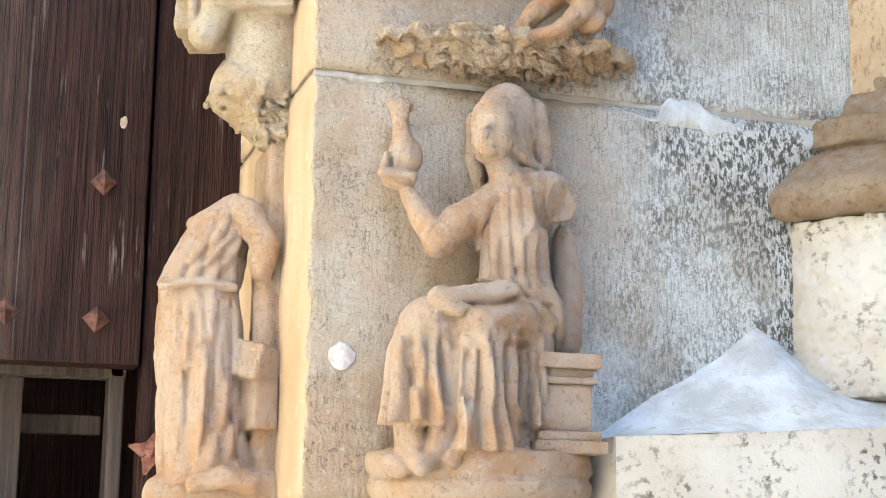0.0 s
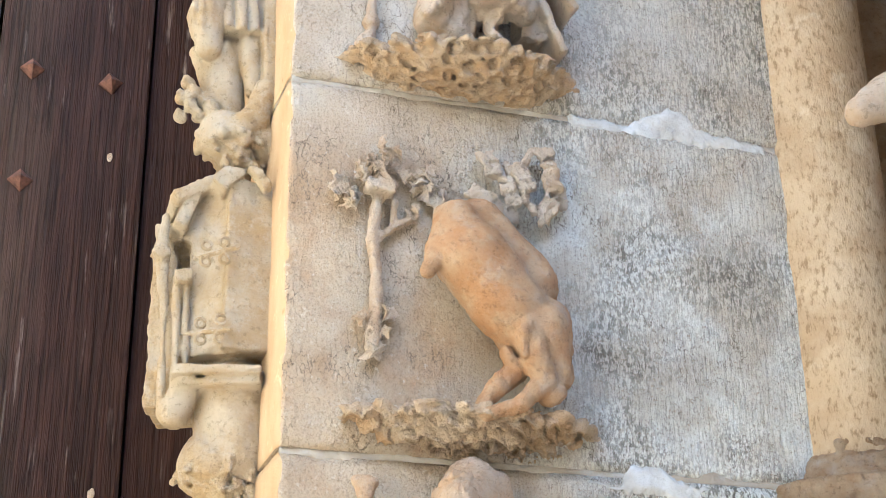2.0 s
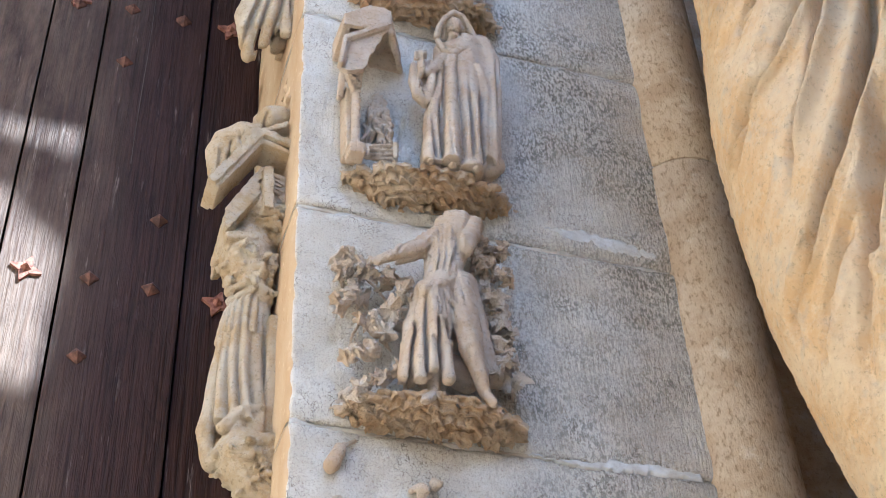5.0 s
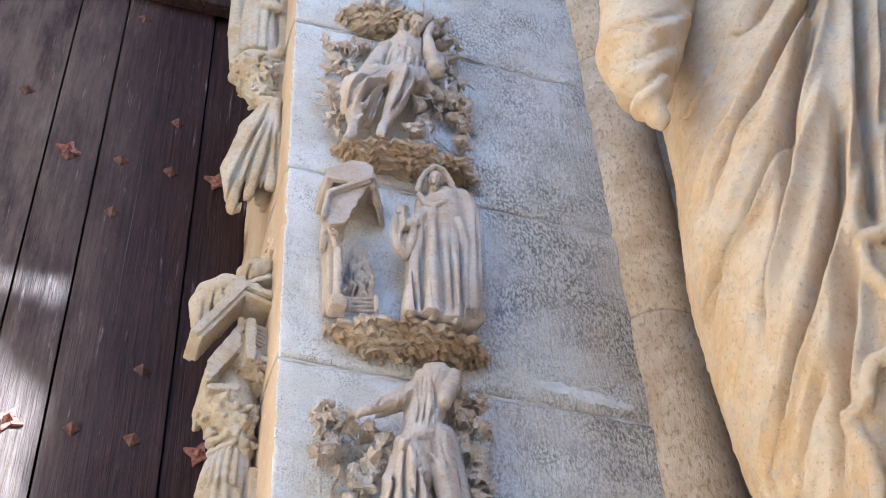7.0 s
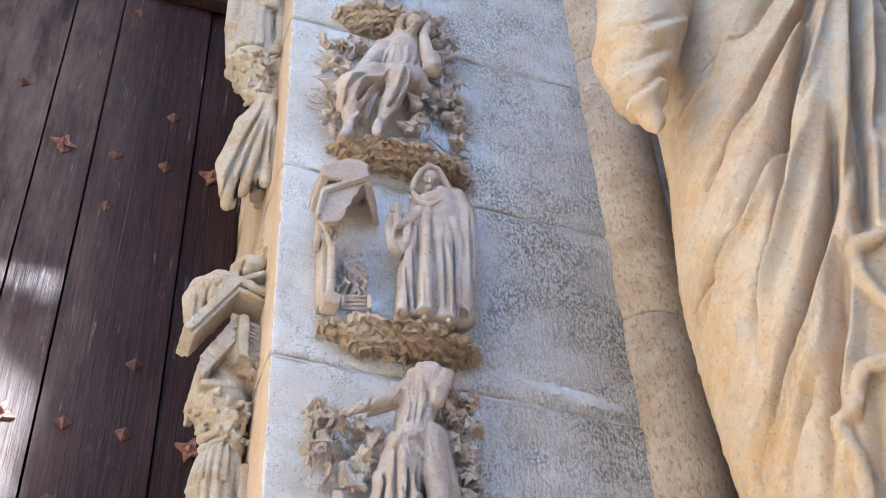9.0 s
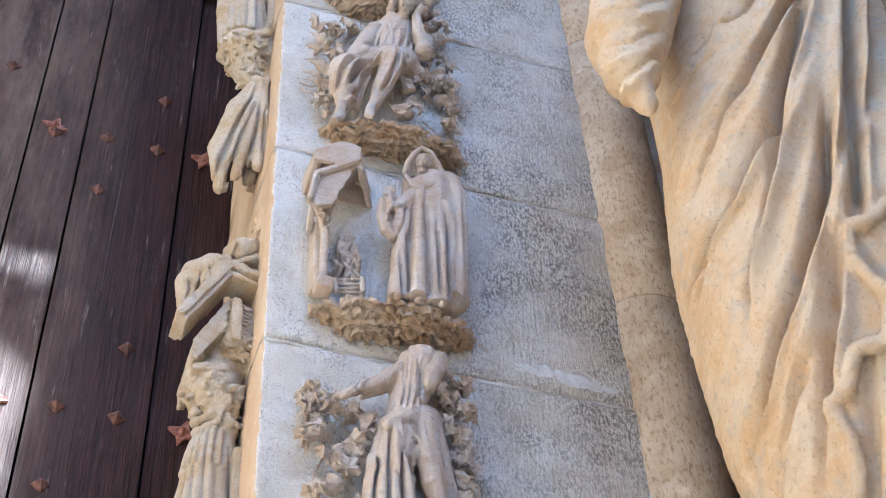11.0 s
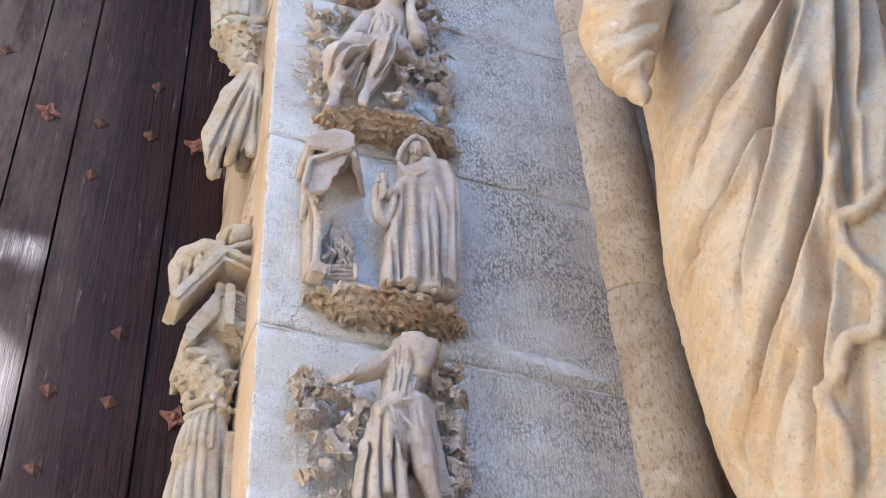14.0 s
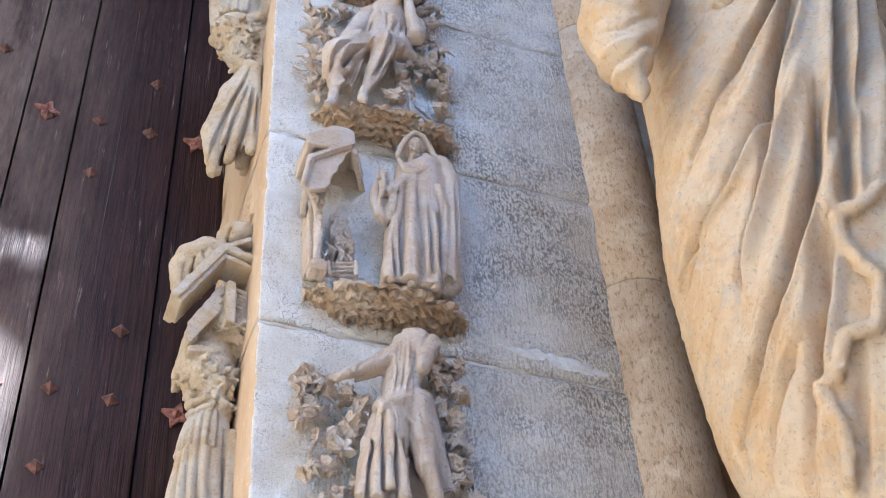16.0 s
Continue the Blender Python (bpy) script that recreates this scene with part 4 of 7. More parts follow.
for a_, b_ in (((0.094, -0.118, 1.874), (0.119, -0.102, 1.805)), ((0.132, -0.110, 1.877), (0.144, -0.090, 1.784)), ((0.146, -0.125, 1.881), (0.147, -0.100, 1.793)), ((0.164, -0.135, 1.871), (0.162, -0.120, 1.805)), ((0.206, -0.105, 1.882), (0.211, -0.090, 1.796)), ((0.237, -0.090, 1.871), (0.232, -0.090, 1.805)), ((0.251, -0.085, 1.853), (0.247, -0.075, 1.789)), ((0.241, -0.085, 1.948), (0.280, -0.070, 1.894)), ((0.192, -0.125, 1.901), (0.250, -0.080, 1.892)), ((0.109, -0.118, 1.871), (0.107, -0.108, 1.826))):
    c.crease([a_, b_], -0.0055, 0.0048)
for a_, b_ in (((0.206, -0.092, 2.031), (0.204, -0.090, 1.968)), ((0.222, -0.095, 2.031), (0.221, -0.092, 1.964)), ((0.238, -0.092, 2.004), (0.237, -0.090, 1.963)), ((0.255, -0.088, 2.016), (0.248, -0.086, 1.967))):
    c.crease([a_, b_], -0.003, 0.003)
c.crease([(0.092, -0.100, 1.890), (0.090, -0.095, 1.845), (0.094, -0.090, 1.805)], 0.006, 0.0060)
c.crease([(0.103, -0.112, 1.880), (0.124, -0.100, 1.842), (0.135, -0.090, 1.793)], 0.006, 0.0060)
c.crease([(0.146, -0.105, 1.892), (0.145, -0.095, 1.843), (0.141, -0.085, 1.789)], 0.006, 0.0060)
c.crease([(0.156, -0.125, 1.890), (0.154, -0.118, 1.846), (0.154, -0.105, 1.797)], 0.006, 0.0060)
c.crease([(0.182, -0.125, 1.889), (0.189, -0.115, 1.847), (0.200, -0.095, 1.804)], 0.006, 0.0060)
c.crease([(0.222, -0.090, 1.903), (0.228, -0.085, 1.848), (0.223, -0.080, 1.792)], 0.006, 0.0060)
c.crease([(0.260, -0.080, 1.883), (0.243, -0.080, 1.839), (0.231, -0.078, 1.792)], 0.006, 0.0060)
c.crease([(0.265, -0.075, 1.879), (0.264, -0.070, 1.827), (0.258, -0.065, 1.776)], 0.006, 0.0060)
for pts_ in ([(0.223, 0.000, 1.960), (0.249, 0.000, 1.942), (0.297, 0.000, 1.924)], [(0.149, 0.000, 1.926), (0.192, 0.000, 1.923), (0.239, 0.000, 1.936)], [(0.260, 0.000, 1.952), (0.286, 0.000, 1.914), (0.297, 0.000, 1.864)]):
    c.crease(pts_, -0.006, 0.004)
c.pleat((0.08, 1.75), (0.30, 1.90), (0.06, 1), 0.014, 0.0045)
c.pleat((0.20, 1.965), (0.29, 2.04), (0.05, 1), 0.009, 0.0030)
c.pleat((0.12, 1.89), (0.30, 1.95), (1, 0.25), 0.012, 0.0030)
c.wear(0.0014, 0.0009, 0.018)
tagged(c.skin("seated_woman_statue", M_CARVE), "peach limestone relief statue of a seated woman raising a flask", "statue")
stool = thing("stone_stool", "carved limestone bench with moulded top and foot", "bench")
xs = 0.301
for z0, z1, w, dpt in ((1.760, 1.775, 0.050, 0.095), (1.775, 1.786, 0.044, 0.09), (1.786, 1.842, 0.036, 0.080), (1.842, 1.850, 0.041, 0.086), (1.850, 1.860, 0.037, 0.082), (1.860, 1.878, 0.044, 0.092)):
    part("moulding", box_bm((xs - w + 0.004, -dpt, z0), (xs + w - 0.004, 0.006, z1), 0.003), M_CARVE, stool)
c = Clay((0.06, -0.15, 1.64), (0.375, 0.012, 1.78), 0.003)
x, y, z = np.meshgrid(*c.ax, indexing="ij", sparse=True)
rr = np.interp(z, [1.65, 1.69, 1.705, 1.712, 1.724, 1.732, 1.738, 1.755, 1.762], [0.8, 0.9, 0.93, 0.97, 0.99, 0.955, 0.985, 1.0, 0.97])
c.d = (np.maximum((np.sqrt(((x - 0.217) / 0.140) ** 2 + (y / 0.118) ** 2) - rr) * 0.118, np.abs(z - 1.706) - 0.056)).astype(np.float32)
c.wear(0.0025, 0.001, 0.02)
tagged(c.skin("moulded_console", M_CARVE), "rounded moulded limestone console under the seated woman", "console")
bm = bmesh.new()
bmesh.ops.create_icosphere(bm, subdivisions=3, radius=1)
for v in bm.verts:
    n_ = 1 + 0.25 * noise.noise(v.co * 2.2)
    v.co = Vector((0.046 + v.co.x * 0.0165 * n_, -0.001 + v.co.y * 0.0025, 1.872 + v.co.z * 0.0165 * n_))
tagged(mesh_object("white_paste_spot", bm, M_WHITE, smooth=True), "white plaster dab stuck on the pier face", "plaster dab")

# leaves and grapes are pieces of their vine
def leaf_mesh(seed):
    rnd = random.Random(seed)
    bm = bmesh.new()
    n = 18
    top, low = [], []
    turn = rnd.uniform(0, 6)
    for i in range(n):
        a = 6.28318 * i / n
        r = (0.80 + 0.20 * math.cos(5 * a) + 0.10 * math.cos(2 * a + turn)) * rnd.uniform(0.86, 1.12)
        cup = 0.75 * r * r * math.cos(a + turn) ** 2 - 0.30 * r * math.cos(2 * a) + 0.12 * math.cos(10 * a) + rnd.uniform(-0.10, 0.10)
        top.append(bm.verts.new((r * math.cos(a), cup - 0.10, r * math.sin(a))))
        low.append(bm.verts.new((r * 0.95 * math.cos(a), cup + 0.12, r * 0.95 * math.sin(a))))
    ct, cl = bm.verts.new((0, -0.22, 0)), bm.verts.new((0, 0.12, 0))
    for i in range(n):
        j = (i + 1) % n
        bm.faces.new((top[i], top[j], ct))
        bm.faces.new((low[j], low[i], cl))
        bm.faces.new((top[j], top[i], low[i], low[j]))
    bmesh.ops.recalc_face_normals(bm, faces=bm.faces)
    me = bpy.data.meshes.new("leaf")
    bm.to_mesh(me)
    bm.free()
    me.materials.append(M_CARVE_PALE)
    return me


LEAVES = [leaf_mesh(s) for s in range(6)]


def foliage(parent, rnd, spots, count, size, spread, lift=0.028):
    for n in range(count):
        p = np.array(spots[n % len(spots)]) + (rnd.uniform(-spread, spread), rnd.uniform(-lift, 0.0) - 0.008, rnd.uniform(-spread, spread))
        ob = new("leaf", LEAVES[rnd.randrange(6)])
        ob.parent = parent
        ob.location = p
        s = size * rnd.uniform(0.65, 1.4)
        ob.scale = (s, s, s)
        ob.rotation_euler = (rnd.uniform(-1.1, 1.1), rnd.uniform(0, 6.28), rnd.uniform(-1.1, 1.1))


# rearing headless animal
c = Clay((0.14, -0.14, 2.22), (0.40, 0.012, 2.60), 0.0026)
c.chain([(0.221, -0.050, 2.536), (0.240, -0.055, 2.486), (0.288, -0.055, 2.426), (0.337, -0.050, 2.373)], [0.030, 0.050, 0.048, 0.043], 0.014)
c.limb((0.210, -0.050, 2.512), (0.179, -0.060, 2.457), 0.026, 0.011, 0.012)
c.limb((0.263, -0.040, 2.546), (0.325, -0.045, 2.456), 0.028, 0.040, 0.012)
c.ball((0.334, -0.060, 2.391), (0.040, 0.040, 0.048), 0.012)
c.limb((0.342, -0.065, 2.374), (0.359, -0.060, 2.329), 0.030, 0.018, 0.008)
c.limb((0.309, -0.080, 2.365), (0.330, -0.075, 2.311), 0.022, 0.015, 0.006)
c.chain([(0.332, -0.070, 2.318), (0.297, -0.075, 2.282), (0.252, -0.070, 2.266)], [0.016, 0.011, 0.010], 0.006)
c.chain([(0.298, -0.050, 2.332), (0.267, -0.060, 2.304), (0.245, -0.060, 2.274)], [0.016, 0.014, 0.010], 0.006)
c.ball((0.341, -0.060, 2.306), (0.022, 0.024, 0.018), 0.006)
c.limb((0.284, -0.060, 2.353), (0.297, -0.060, 2.334), 0.012, 0.010, 0.006)
c.chain([(0.305, -0.090, 2.393), (0.294, -0.098, 2.368), (0.296, -0.090, 2.344)], [0.007, 0.007, 0.006], 0.004)
c.limb((0.214, -0.040, 2.548), (0.260, -0.035, 2.557), 0.020, 0.024, 0.010)
c.wear(0.003, 0.001, 0.025)
tagged(c.skin("animal_statue", M_ORANGE), "smooth orange limestone headless rearing animal torso", "statue")

# small tree left of the animal
c = Clay((0.045, -0.06, 2.30), (0.22, 0.012, 2.62), 0.0026)
c.chain([(0.116, -0.012, 2.363), (0.122, -0.014, 2.416), (0.121, -0.014, 2.466), (0.116, -0.014, 2.515), (0.120, -0.018, 2.565)], [0.009, 0.010, 0.008, 0.009, 0.008], 0.004)
for seg in ([(0.119, -0.014, 2.510), (0.144, -0.012, 2.534), (0.180, -0.010, 2.557)], [(0.144, -0.012, 2.534), (0.147, -0.012, 2.572)], [(0.119, -0.016, 2.566), (0.111, -0.022, 2.596)], [(0.119, -0.016, 2.566), (0.146, -0.022, 2.593)]):
    c.chain(seg, 0.0055, 0.003)
c.block((0.123, -0.025, 2.586), (0.020, 0.012, 0.010), (0, 0, 0), 0.003, 0.004)
rnd = random.Random(5)
c.wear(0.0015, 0.001, 0.012)
tree = thing("carved_tree", "slender limestone tree relief with knotted leaf crown", "tree relief")
c.skin("trunk", M_CARVE_PALE, tree)
foliage(tree, rnd, [(0.076, -0.004, 2.585), (0.089, -0.004, 2.564), (0.110, -0.004, 2.631), (0.132, -0.004, 2.640), (0.142, -0.006, 2.623), (0.102, -0.004, 2.609), (0.156, -0.006, 2.613), (0.179, -0.004, 2.606), (0.193, -0.004, 2.593), (0.207, -0.002, 2.582), (0.188, -0.002, 2.617), (0.168, -0.002, 2.556), (0.119, -0.010, 2.615), (0.084, -0.004, 2.575)], 44, 0.0115, 0.009, 0.012)
foliage(tree, rnd, [(0.102, -0.002, 2.402), (0.139, -0.002, 2.412), (0.113, -0.004, 2.379), (0.133, -0.004, 2.381), (0.120, -0.002, 2.359)], 12, 0.0125, 0.005, 0.01)

# broken leaf cluster
c = Clay((0.20, -0.07, 2.50), (0.40, 0.012, 2.68), 0.0026)
for seg, r in (([(0.258, -0.010, 2.600), (0.277, -0.020, 2.581), (0.309, -0.022, 2.562)], 0.006), ([(0.284, -0.012, 2.663), (0.286, -0.020, 2.632), (0.309, -0.030, 2.615)], 0.006), ([(0.309, -0.030, 2.616), (0.315, -0.022, 2.565)], 0.005), ([(0.307, -0.020, 2.650), (0.343, -0.028, 2.573)], 0.005), ([(0.330, -0.020, 2.648), (0.351, -0.020, 2.682), (0.376, -0.022, 2.654)], 0.006), ([(0.377, -0.022, 2.654), (0.379, -0.022, 2.606), (0.355, -0.022, 2.566)], 0.006), ([(0.331, -0.025, 2.640), (0.329, -0.030, 2.589)], 0.005)):
    c.chain(seg, r, 0.003)
for p_, q_ in (((0.252, -0.020, 2.603), (0.284, -0.030, 2.580)), ((0.284, -0.030, 2.580), (0.316, -0.020, 2.563)), ((0.276, -0.018, 2.665), (0.285, -0.030, 2.624)), ((0.320, -0.030, 2.648), (0.334, -0.035, 2.605)), ((0.352, -0.020, 2.691), (0.367, -0.030, 2.661)), ((0.366, -0.032, 2.654), (0.374, -0.030, 2.608)), ((0.373, -0.028, 2.602), (0.355, -0.022, 2.567)), ((0.300, -0.035, 2.612), (0.312, -0.030, 2.578)), ((0.390, -0.014, 2.630), (0.389, -0.014, 2.593))):
    c.beam(p_, q_, 0.004, 0.0125, 0.002)
c.wear(0.0035, 0.002, 0.012)
tagged(c.skin("leaf_cluster", M_CARVE_PALE), "broken undercut limestone leaf cluster on the pier", "leaf carving")

# bent headless figure on a folding seat
c = Clay((0.15, -0.14, 2.775), (0.42, 0.012, 3.13), 0.0026)
c.chain([(0.298, -0.050, 3.068), (0.333, -0.055, 3.059), (0.360, -0.050, 3.031)], [0.030, 0.046, 0.042], 0.014)
c.limb((0.312, -0.065, 3.019), (0.308, -0.070, 2.992), 0.040, 0.034, 0.012)
c.limb((0.365, -0.045, 3.078), (0.370, -0.040, 3.007), 0.028, 0.030, 0.02)
c.chain([(0.286, -0.055, 3.057), (0.245, -0.065, 3.027), (0.216, -0.065, 3.019)], [0.020, 0.018, 0.010], 0.008)
c.chain([(0.232, -0.060, 3.049), (0.210, -0.060, 3.015)], [0.008, 0.012], 0.006)
c.chain([(0.250, -0.040, 3.018), (0.251, -0.040, 2.977)], [0.004, 0.009], 0.004)
c.drape([(2.993, 0.297, -0.065, 0.026, 0.024), (2.945, 0.292, -0.066, 0.034, 0.032), (2.893, 0.287, -0.066, 0.040, 0.034), (2.865, 0.283, -0.066, 0.038, 0.032)], 11, 0.005, 4, 0.2)
c.limb((0.267, -0.050, 2.956), (0.188, -0.055, 2.856), 0.024, 0.016, 0.010)
c.limb((0.238, -0.030, 2.958), (0.205, -0.030, 2.863), 0.030, 0.034, 0.014)
c.limb((0.210, -0.020, 2.937), (0.189, -0.020, 2.860), 0.022, 0.016, 0.012)
c.limb((0.261, -0.035, 2.924), (0.230, -0.030, 2.844), 0.030, 0.030, 0.010)
c.chain([(0.261, -0.085, 2.956), (0.220, -0.080, 2.891), (0.176, -0.075, 2.838)], [0.006, 0.008, 0.006], 0.004)
c.limb((0.281, -0.060, 2.874), (0.278, -0.060, 2.832), 0.013, 0.010, 0.004)
c.ball((0.274, -0.070, 2.818), (0.012, 0.018, 0.008), 0.004)
c.limb((0.342, -0.060, 2.963), (0.358, -0.055, 2.946), 0.024, 0.018, 0.008)
c.limb((0.339, -0.050, 2.945), (0.332, -0.045, 2.885), 0.028, 0.020, 0.010)
for a_, b_ in (((0.303, -0.095, 2.963), (0.330, -0.085, 2.928)), ((0.318, -0.085, 2.978), (0.358, -0.070, 2.948)), ((0.347, -0.090, 3.069), (0.328, -0.085, 2.980)), ((0.384, -0.060, 3.047), (0.364, -0.060, 2.984)), ((0.277, -0.080, 3.056), (0.327, -0.085, 3.056)), ((0.301, -0.092, 3.059), (0.282, -0.100, 2.985)), ((0.320, -0.088, 2.942), (0.314, -0.080, 2.884)), ((0.252, -0.090, 2.906), (0.240, -0.085, 2.869))):
    c.limb(a_, b_, 0.005, 0.004, 0.003)
c.limb((0.256, -0.100, 2.974), (0.307, -0.100, 2.981), 0.005, 0.005, 0.003)
c.ball((0.250, -0.080, 2.841), (0.020, 0.03, 0.022), 0.004, cut=True)
c.ball((0.299, -0.080, 2.837), (0.022, 0.03, 0.018), 0.004, cut=True)
for a_, b_ in (((0.263, -0.105, 2.950), (0.246, -0.100, 2.850)), ((0.275, -0.108, 2.944), (0.269, -0.105, 2.845)), ((0.291, -0.106, 2.948), (0.293, -0.100, 2.852)), ((0.237, -0.090, 2.910), (0.192, -0.085, 2.840)), ((0.231, -0.080, 2.920), (0.182, -0.070, 2.836)), ((0.320, -0.090, 2.958), (0.340, -0.085, 2.924)), ((0.332, -0.100, 3.053), (0.311, -0.105, 2.987)), ((0.359, -0.085, 3.056), (0.346, -0.080, 2.986)), ((0.306, -0.100, 3.048), (0.289, -0.110, 2.988)), ((0.222, -0.070, 2.853), (0.208, -0.065, 2.821))):
    c.limb(a_, b_, 0.003, 0.005, 0.002, cut=True)
c.block((0.388, -0.030, 2.931), (0.006, 0.035, 0.040), (0, -32, 0), 0.002, 0.002)
c.block((0.373, -0.030, 2.866), (0.006, 0.03, 0.045), (0, -22, 0), 0.002, 0.002)
c.block((0.352, -0.020, 2.880), (0.022, 0.02, 0.030), (0, 0, 0), 0.002, 0.003)
c.pleat((0.17, 2.83), (0.38, 2.99), (-0.1, 1), 0.012, 0.0045)
c.wear(0.0010, 0.0007, 0.015)
tagged(c.skin("bent_figure_statue", M_CARVE_PALE), "pale limestone headless bent figure in a pleated robe", "statue")
c = Clay((0.05, -0.05, 2.78), (0.30, 0.012, 3.25), 0.003)
for px, r in (((0.081, -0.015, 3.109), 0.012), ((0.089, -0.015, 3.089), 0.008), ((0.096, -0.015, 3.073), 0.012), ((0.220, -0.015, 3.155), 0.012), ((0.242, -0.015, 3.169), 0.011), ((0.218, -0.012, 3.141), 0.007), ((0.176, -0.012, 3.071), 0.007)):
    c.ball(px, r, 0.004)
    c.ball(np.array(px) + (0.006, -0.008, -0.004), r * 0.5, 0.002)
c.chain([(0.204, -0.006, 3.158), (0.221, -0.012, 3.167)], 0.005, 0.003)
c.chain([(0.157, -0.008, 3.046), (0.170, -0.010, 3.077), (0.173, -0.008, 3.092)], [0.005, 0.008, 0.004], 0.003)
c.chain([(0.154, -0.000, 3.045), (0.141, 0.001, 2.984), (0.136, 0.001, 2.943), (0.118, -0.000, 2.905), (0.114, -0.004, 2.852)], [0.004, 0.005, 0.004, 0.004, 0.012], 0.003)
c.chain([(0.091, 0.001, 3.076), (0.119, 0.001, 3.060), (0.127, 0.001, 3.095), (0.155, 0.001, 3.110)], 0.004, 0.003)
c.chain([(0.160, 0.001, 3.050), (0.215, 0.001, 3.048)], 0.004, 0.003)
c.chain([(0.103, -0.010, 2.809), (0.114, -0.006, 2.840)], [0.016, 0.008], 0.006)
c.limb((0.072, -0.012, 3.181), (0.085, -0.012, 3.215), 0.014, 0.011, 0.004)
c.limb((0.093, -0.010, 3.223), (0.113, -0.006, 3.238), 0.006, 0.003, 0.003)
c.ball((0.069, -0.022, 3.182), 0.007, 0.003)
c.wear(0.0018, 0.001, 0.012)
tagged(c.skin("broken_fruit_branch", M_CARVE_PALE), "broken remains of a carved fruit branch on the pier", "branch relief")

# grape picker
c = Clay((0.09, -0.15, 3.27), (0.43, 0.012, 3.78), 0.0021)
c.chain([(0.294, -0.050, 3.719), (0.270, -0.058, 3.641), (0.255, -0.058, 3.575)], [0.036, 0.036, 0.033], 0.012)
c.chain([(0.267, -0.055, 3.718), (0.298, -0.055, 3.728), (0.325, -0.050, 3.733)], [0.017, 0.020, 0.019], 0.008)
c.ball((0.279, -0.055, 3.744), (0.012, 0.012, 0.010), 0.004)
# outstretched arm with its hanging sleeve
c.chain([(0.257, -0.060, 3.687), (0.216, -0.068, 3.641), (0.177, -0.070, 3.614), (0.142, -0.066, 3.592)], [0.019, 0.015, 0.012, 0.009], 0.006)
c.chain([(0.180, -0.074, 3.621), (0.154, -0.074, 3.596), (0.136, -0.070, 3.581)], [0.011, 0.010, 0.006], 0.004)
c.limb((0.225, -0.055, 3.639), (0.178, -0.050, 3.611), 0.012, 0.008, 0.006)
c.chain([(0.141, -0.068, 3.590), (0.125, -0.066, 3.584)], [0.009, 0.006], 0.004)
c.crease([(0.187, -0.070, 3.632), (0.169, -0.070, 3.603)], -0.005, 0.003).crease([(0.165, -0.070, 3.624), (0.158, -0.070, 3.594)], -0.004, 0.003)
# broken upper arm
c.limb((0.322, -0.065, 3.718), (0.293, -0.085, 3.638), 0.020, 0.018, 0.005)
c.block((0.281, -0.100, 3.596), (0.018, 0.014, 0.010), (30, 10, 0), 0.002, 0.002, cut=True)
c.crease([(0.277, -0.090, 3.681), (0.278, -0.090, 3.645), (0.276, -0.090, 3.607)], -0.009, 0.0035)
# gathers above the belt
for pts_ in ([(0.228, -0.090, 3.608), (0.213, -0.090, 3.538)], [(0.238, -0.090, 3.617), (0.225, -0.090, 3.540)], [(0.249, -0.090, 3.626), (0.237, -0.090, 3.544)], [(0.260, -0.090, 3.629), (0.249, -0.090, 3.548)], [(0.268, -0.090, 3.602), (0.262, -0.090, 3.553)], [(0.282, -0.090, 3.590), (0.273, -0.090, 3.556)]):
    c.crease(pts_, -0.0065, 0.0032)
    c.crease([np.array(p_) + (0.007, 0, 0) for p_ in pts_], 0.004, 0.0035)
# belt and its hanging end
c.chain([(0.208, -0.080, 3.532), (0.224, -0.094, 3.529), (0.247, -0.096, 3.539), (0.284, -0.080, 3.562)], 0.0060, 0.002)
c.chain([(0.209, -0.080, 3.527), (0.223, -0.094, 3.524), (0.247, -0.096, 3.533), (0.284, -0.080, 3.557)], 0.0045, 0.002)
c.ball((0.212, -0.098, 3.510), 0.011, 0.003)
c.beam((0.225, -0.100, 3.520), (0.236, -0.108, 3.389), 0.004, 0.010, 0.001)
c.beam((0.231, -0.098, 3.517), (0.247, -0.102, 3.390), 0.004, 0.012, 0.001)
# skirt: two falls parted over the advancing leg
c.chain([(0.255, -0.058, 3.562), (0.236, -0.062, 3.477), (0.216, -0.062, 3.366)], [0.034, 0.036, 0.034], 0.010)
c.chain([(0.227, -0.055, 3.547), (0.210, -0.055, 3.460), (0.195, -0.055, 3.356)], [0.020, 0.024, 0.024], 0.008)
for pts_, r_ in (([(0.216, -0.080, 3.517), (0.201, -0.088, 3.420), (0.199, -0.092, 3.318)], [0.008, 0.011, 0.013]), ([(0.200, -0.072, 3.461), (0.186, -0.075, 3.383), (0.178, -0.075, 3.332)], [0.006, 0.008, 0.011]), ([(0.224, -0.090, 3.498), (0.218, -0.096, 3.406), (0.221, -0.098, 3.344)], [0.007, 0.010, 0.012]), ([(0.238, -0.092, 3.464), (0.239, -0.096, 3.382), (0.248, -0.092, 3.327)], [0.007, 0.011, 0.012]), ([(0.253, -0.088, 3.408), (0.255, -0.086, 3.355)], [0.009, 0.012])):
    c.chain(pts_, r_, 0.026)
for pts_ in ([(0.217, -0.090, 3.503), (0.210, -0.090, 3.409), (0.208, -0.090, 3.321)], [(0.200, -0.090, 3.458), (0.188, -0.090, 3.371), (0.186, -0.090, 3.311)], [(0.231, -0.090, 3.459), (0.232, -0.090, 3.391), (0.234, -0.090, 3.326)], [(0.248, -0.090, 3.445), (0.249, -0.090, 3.395)]):
    c.crease(pts_, -0.010, 0.0036)
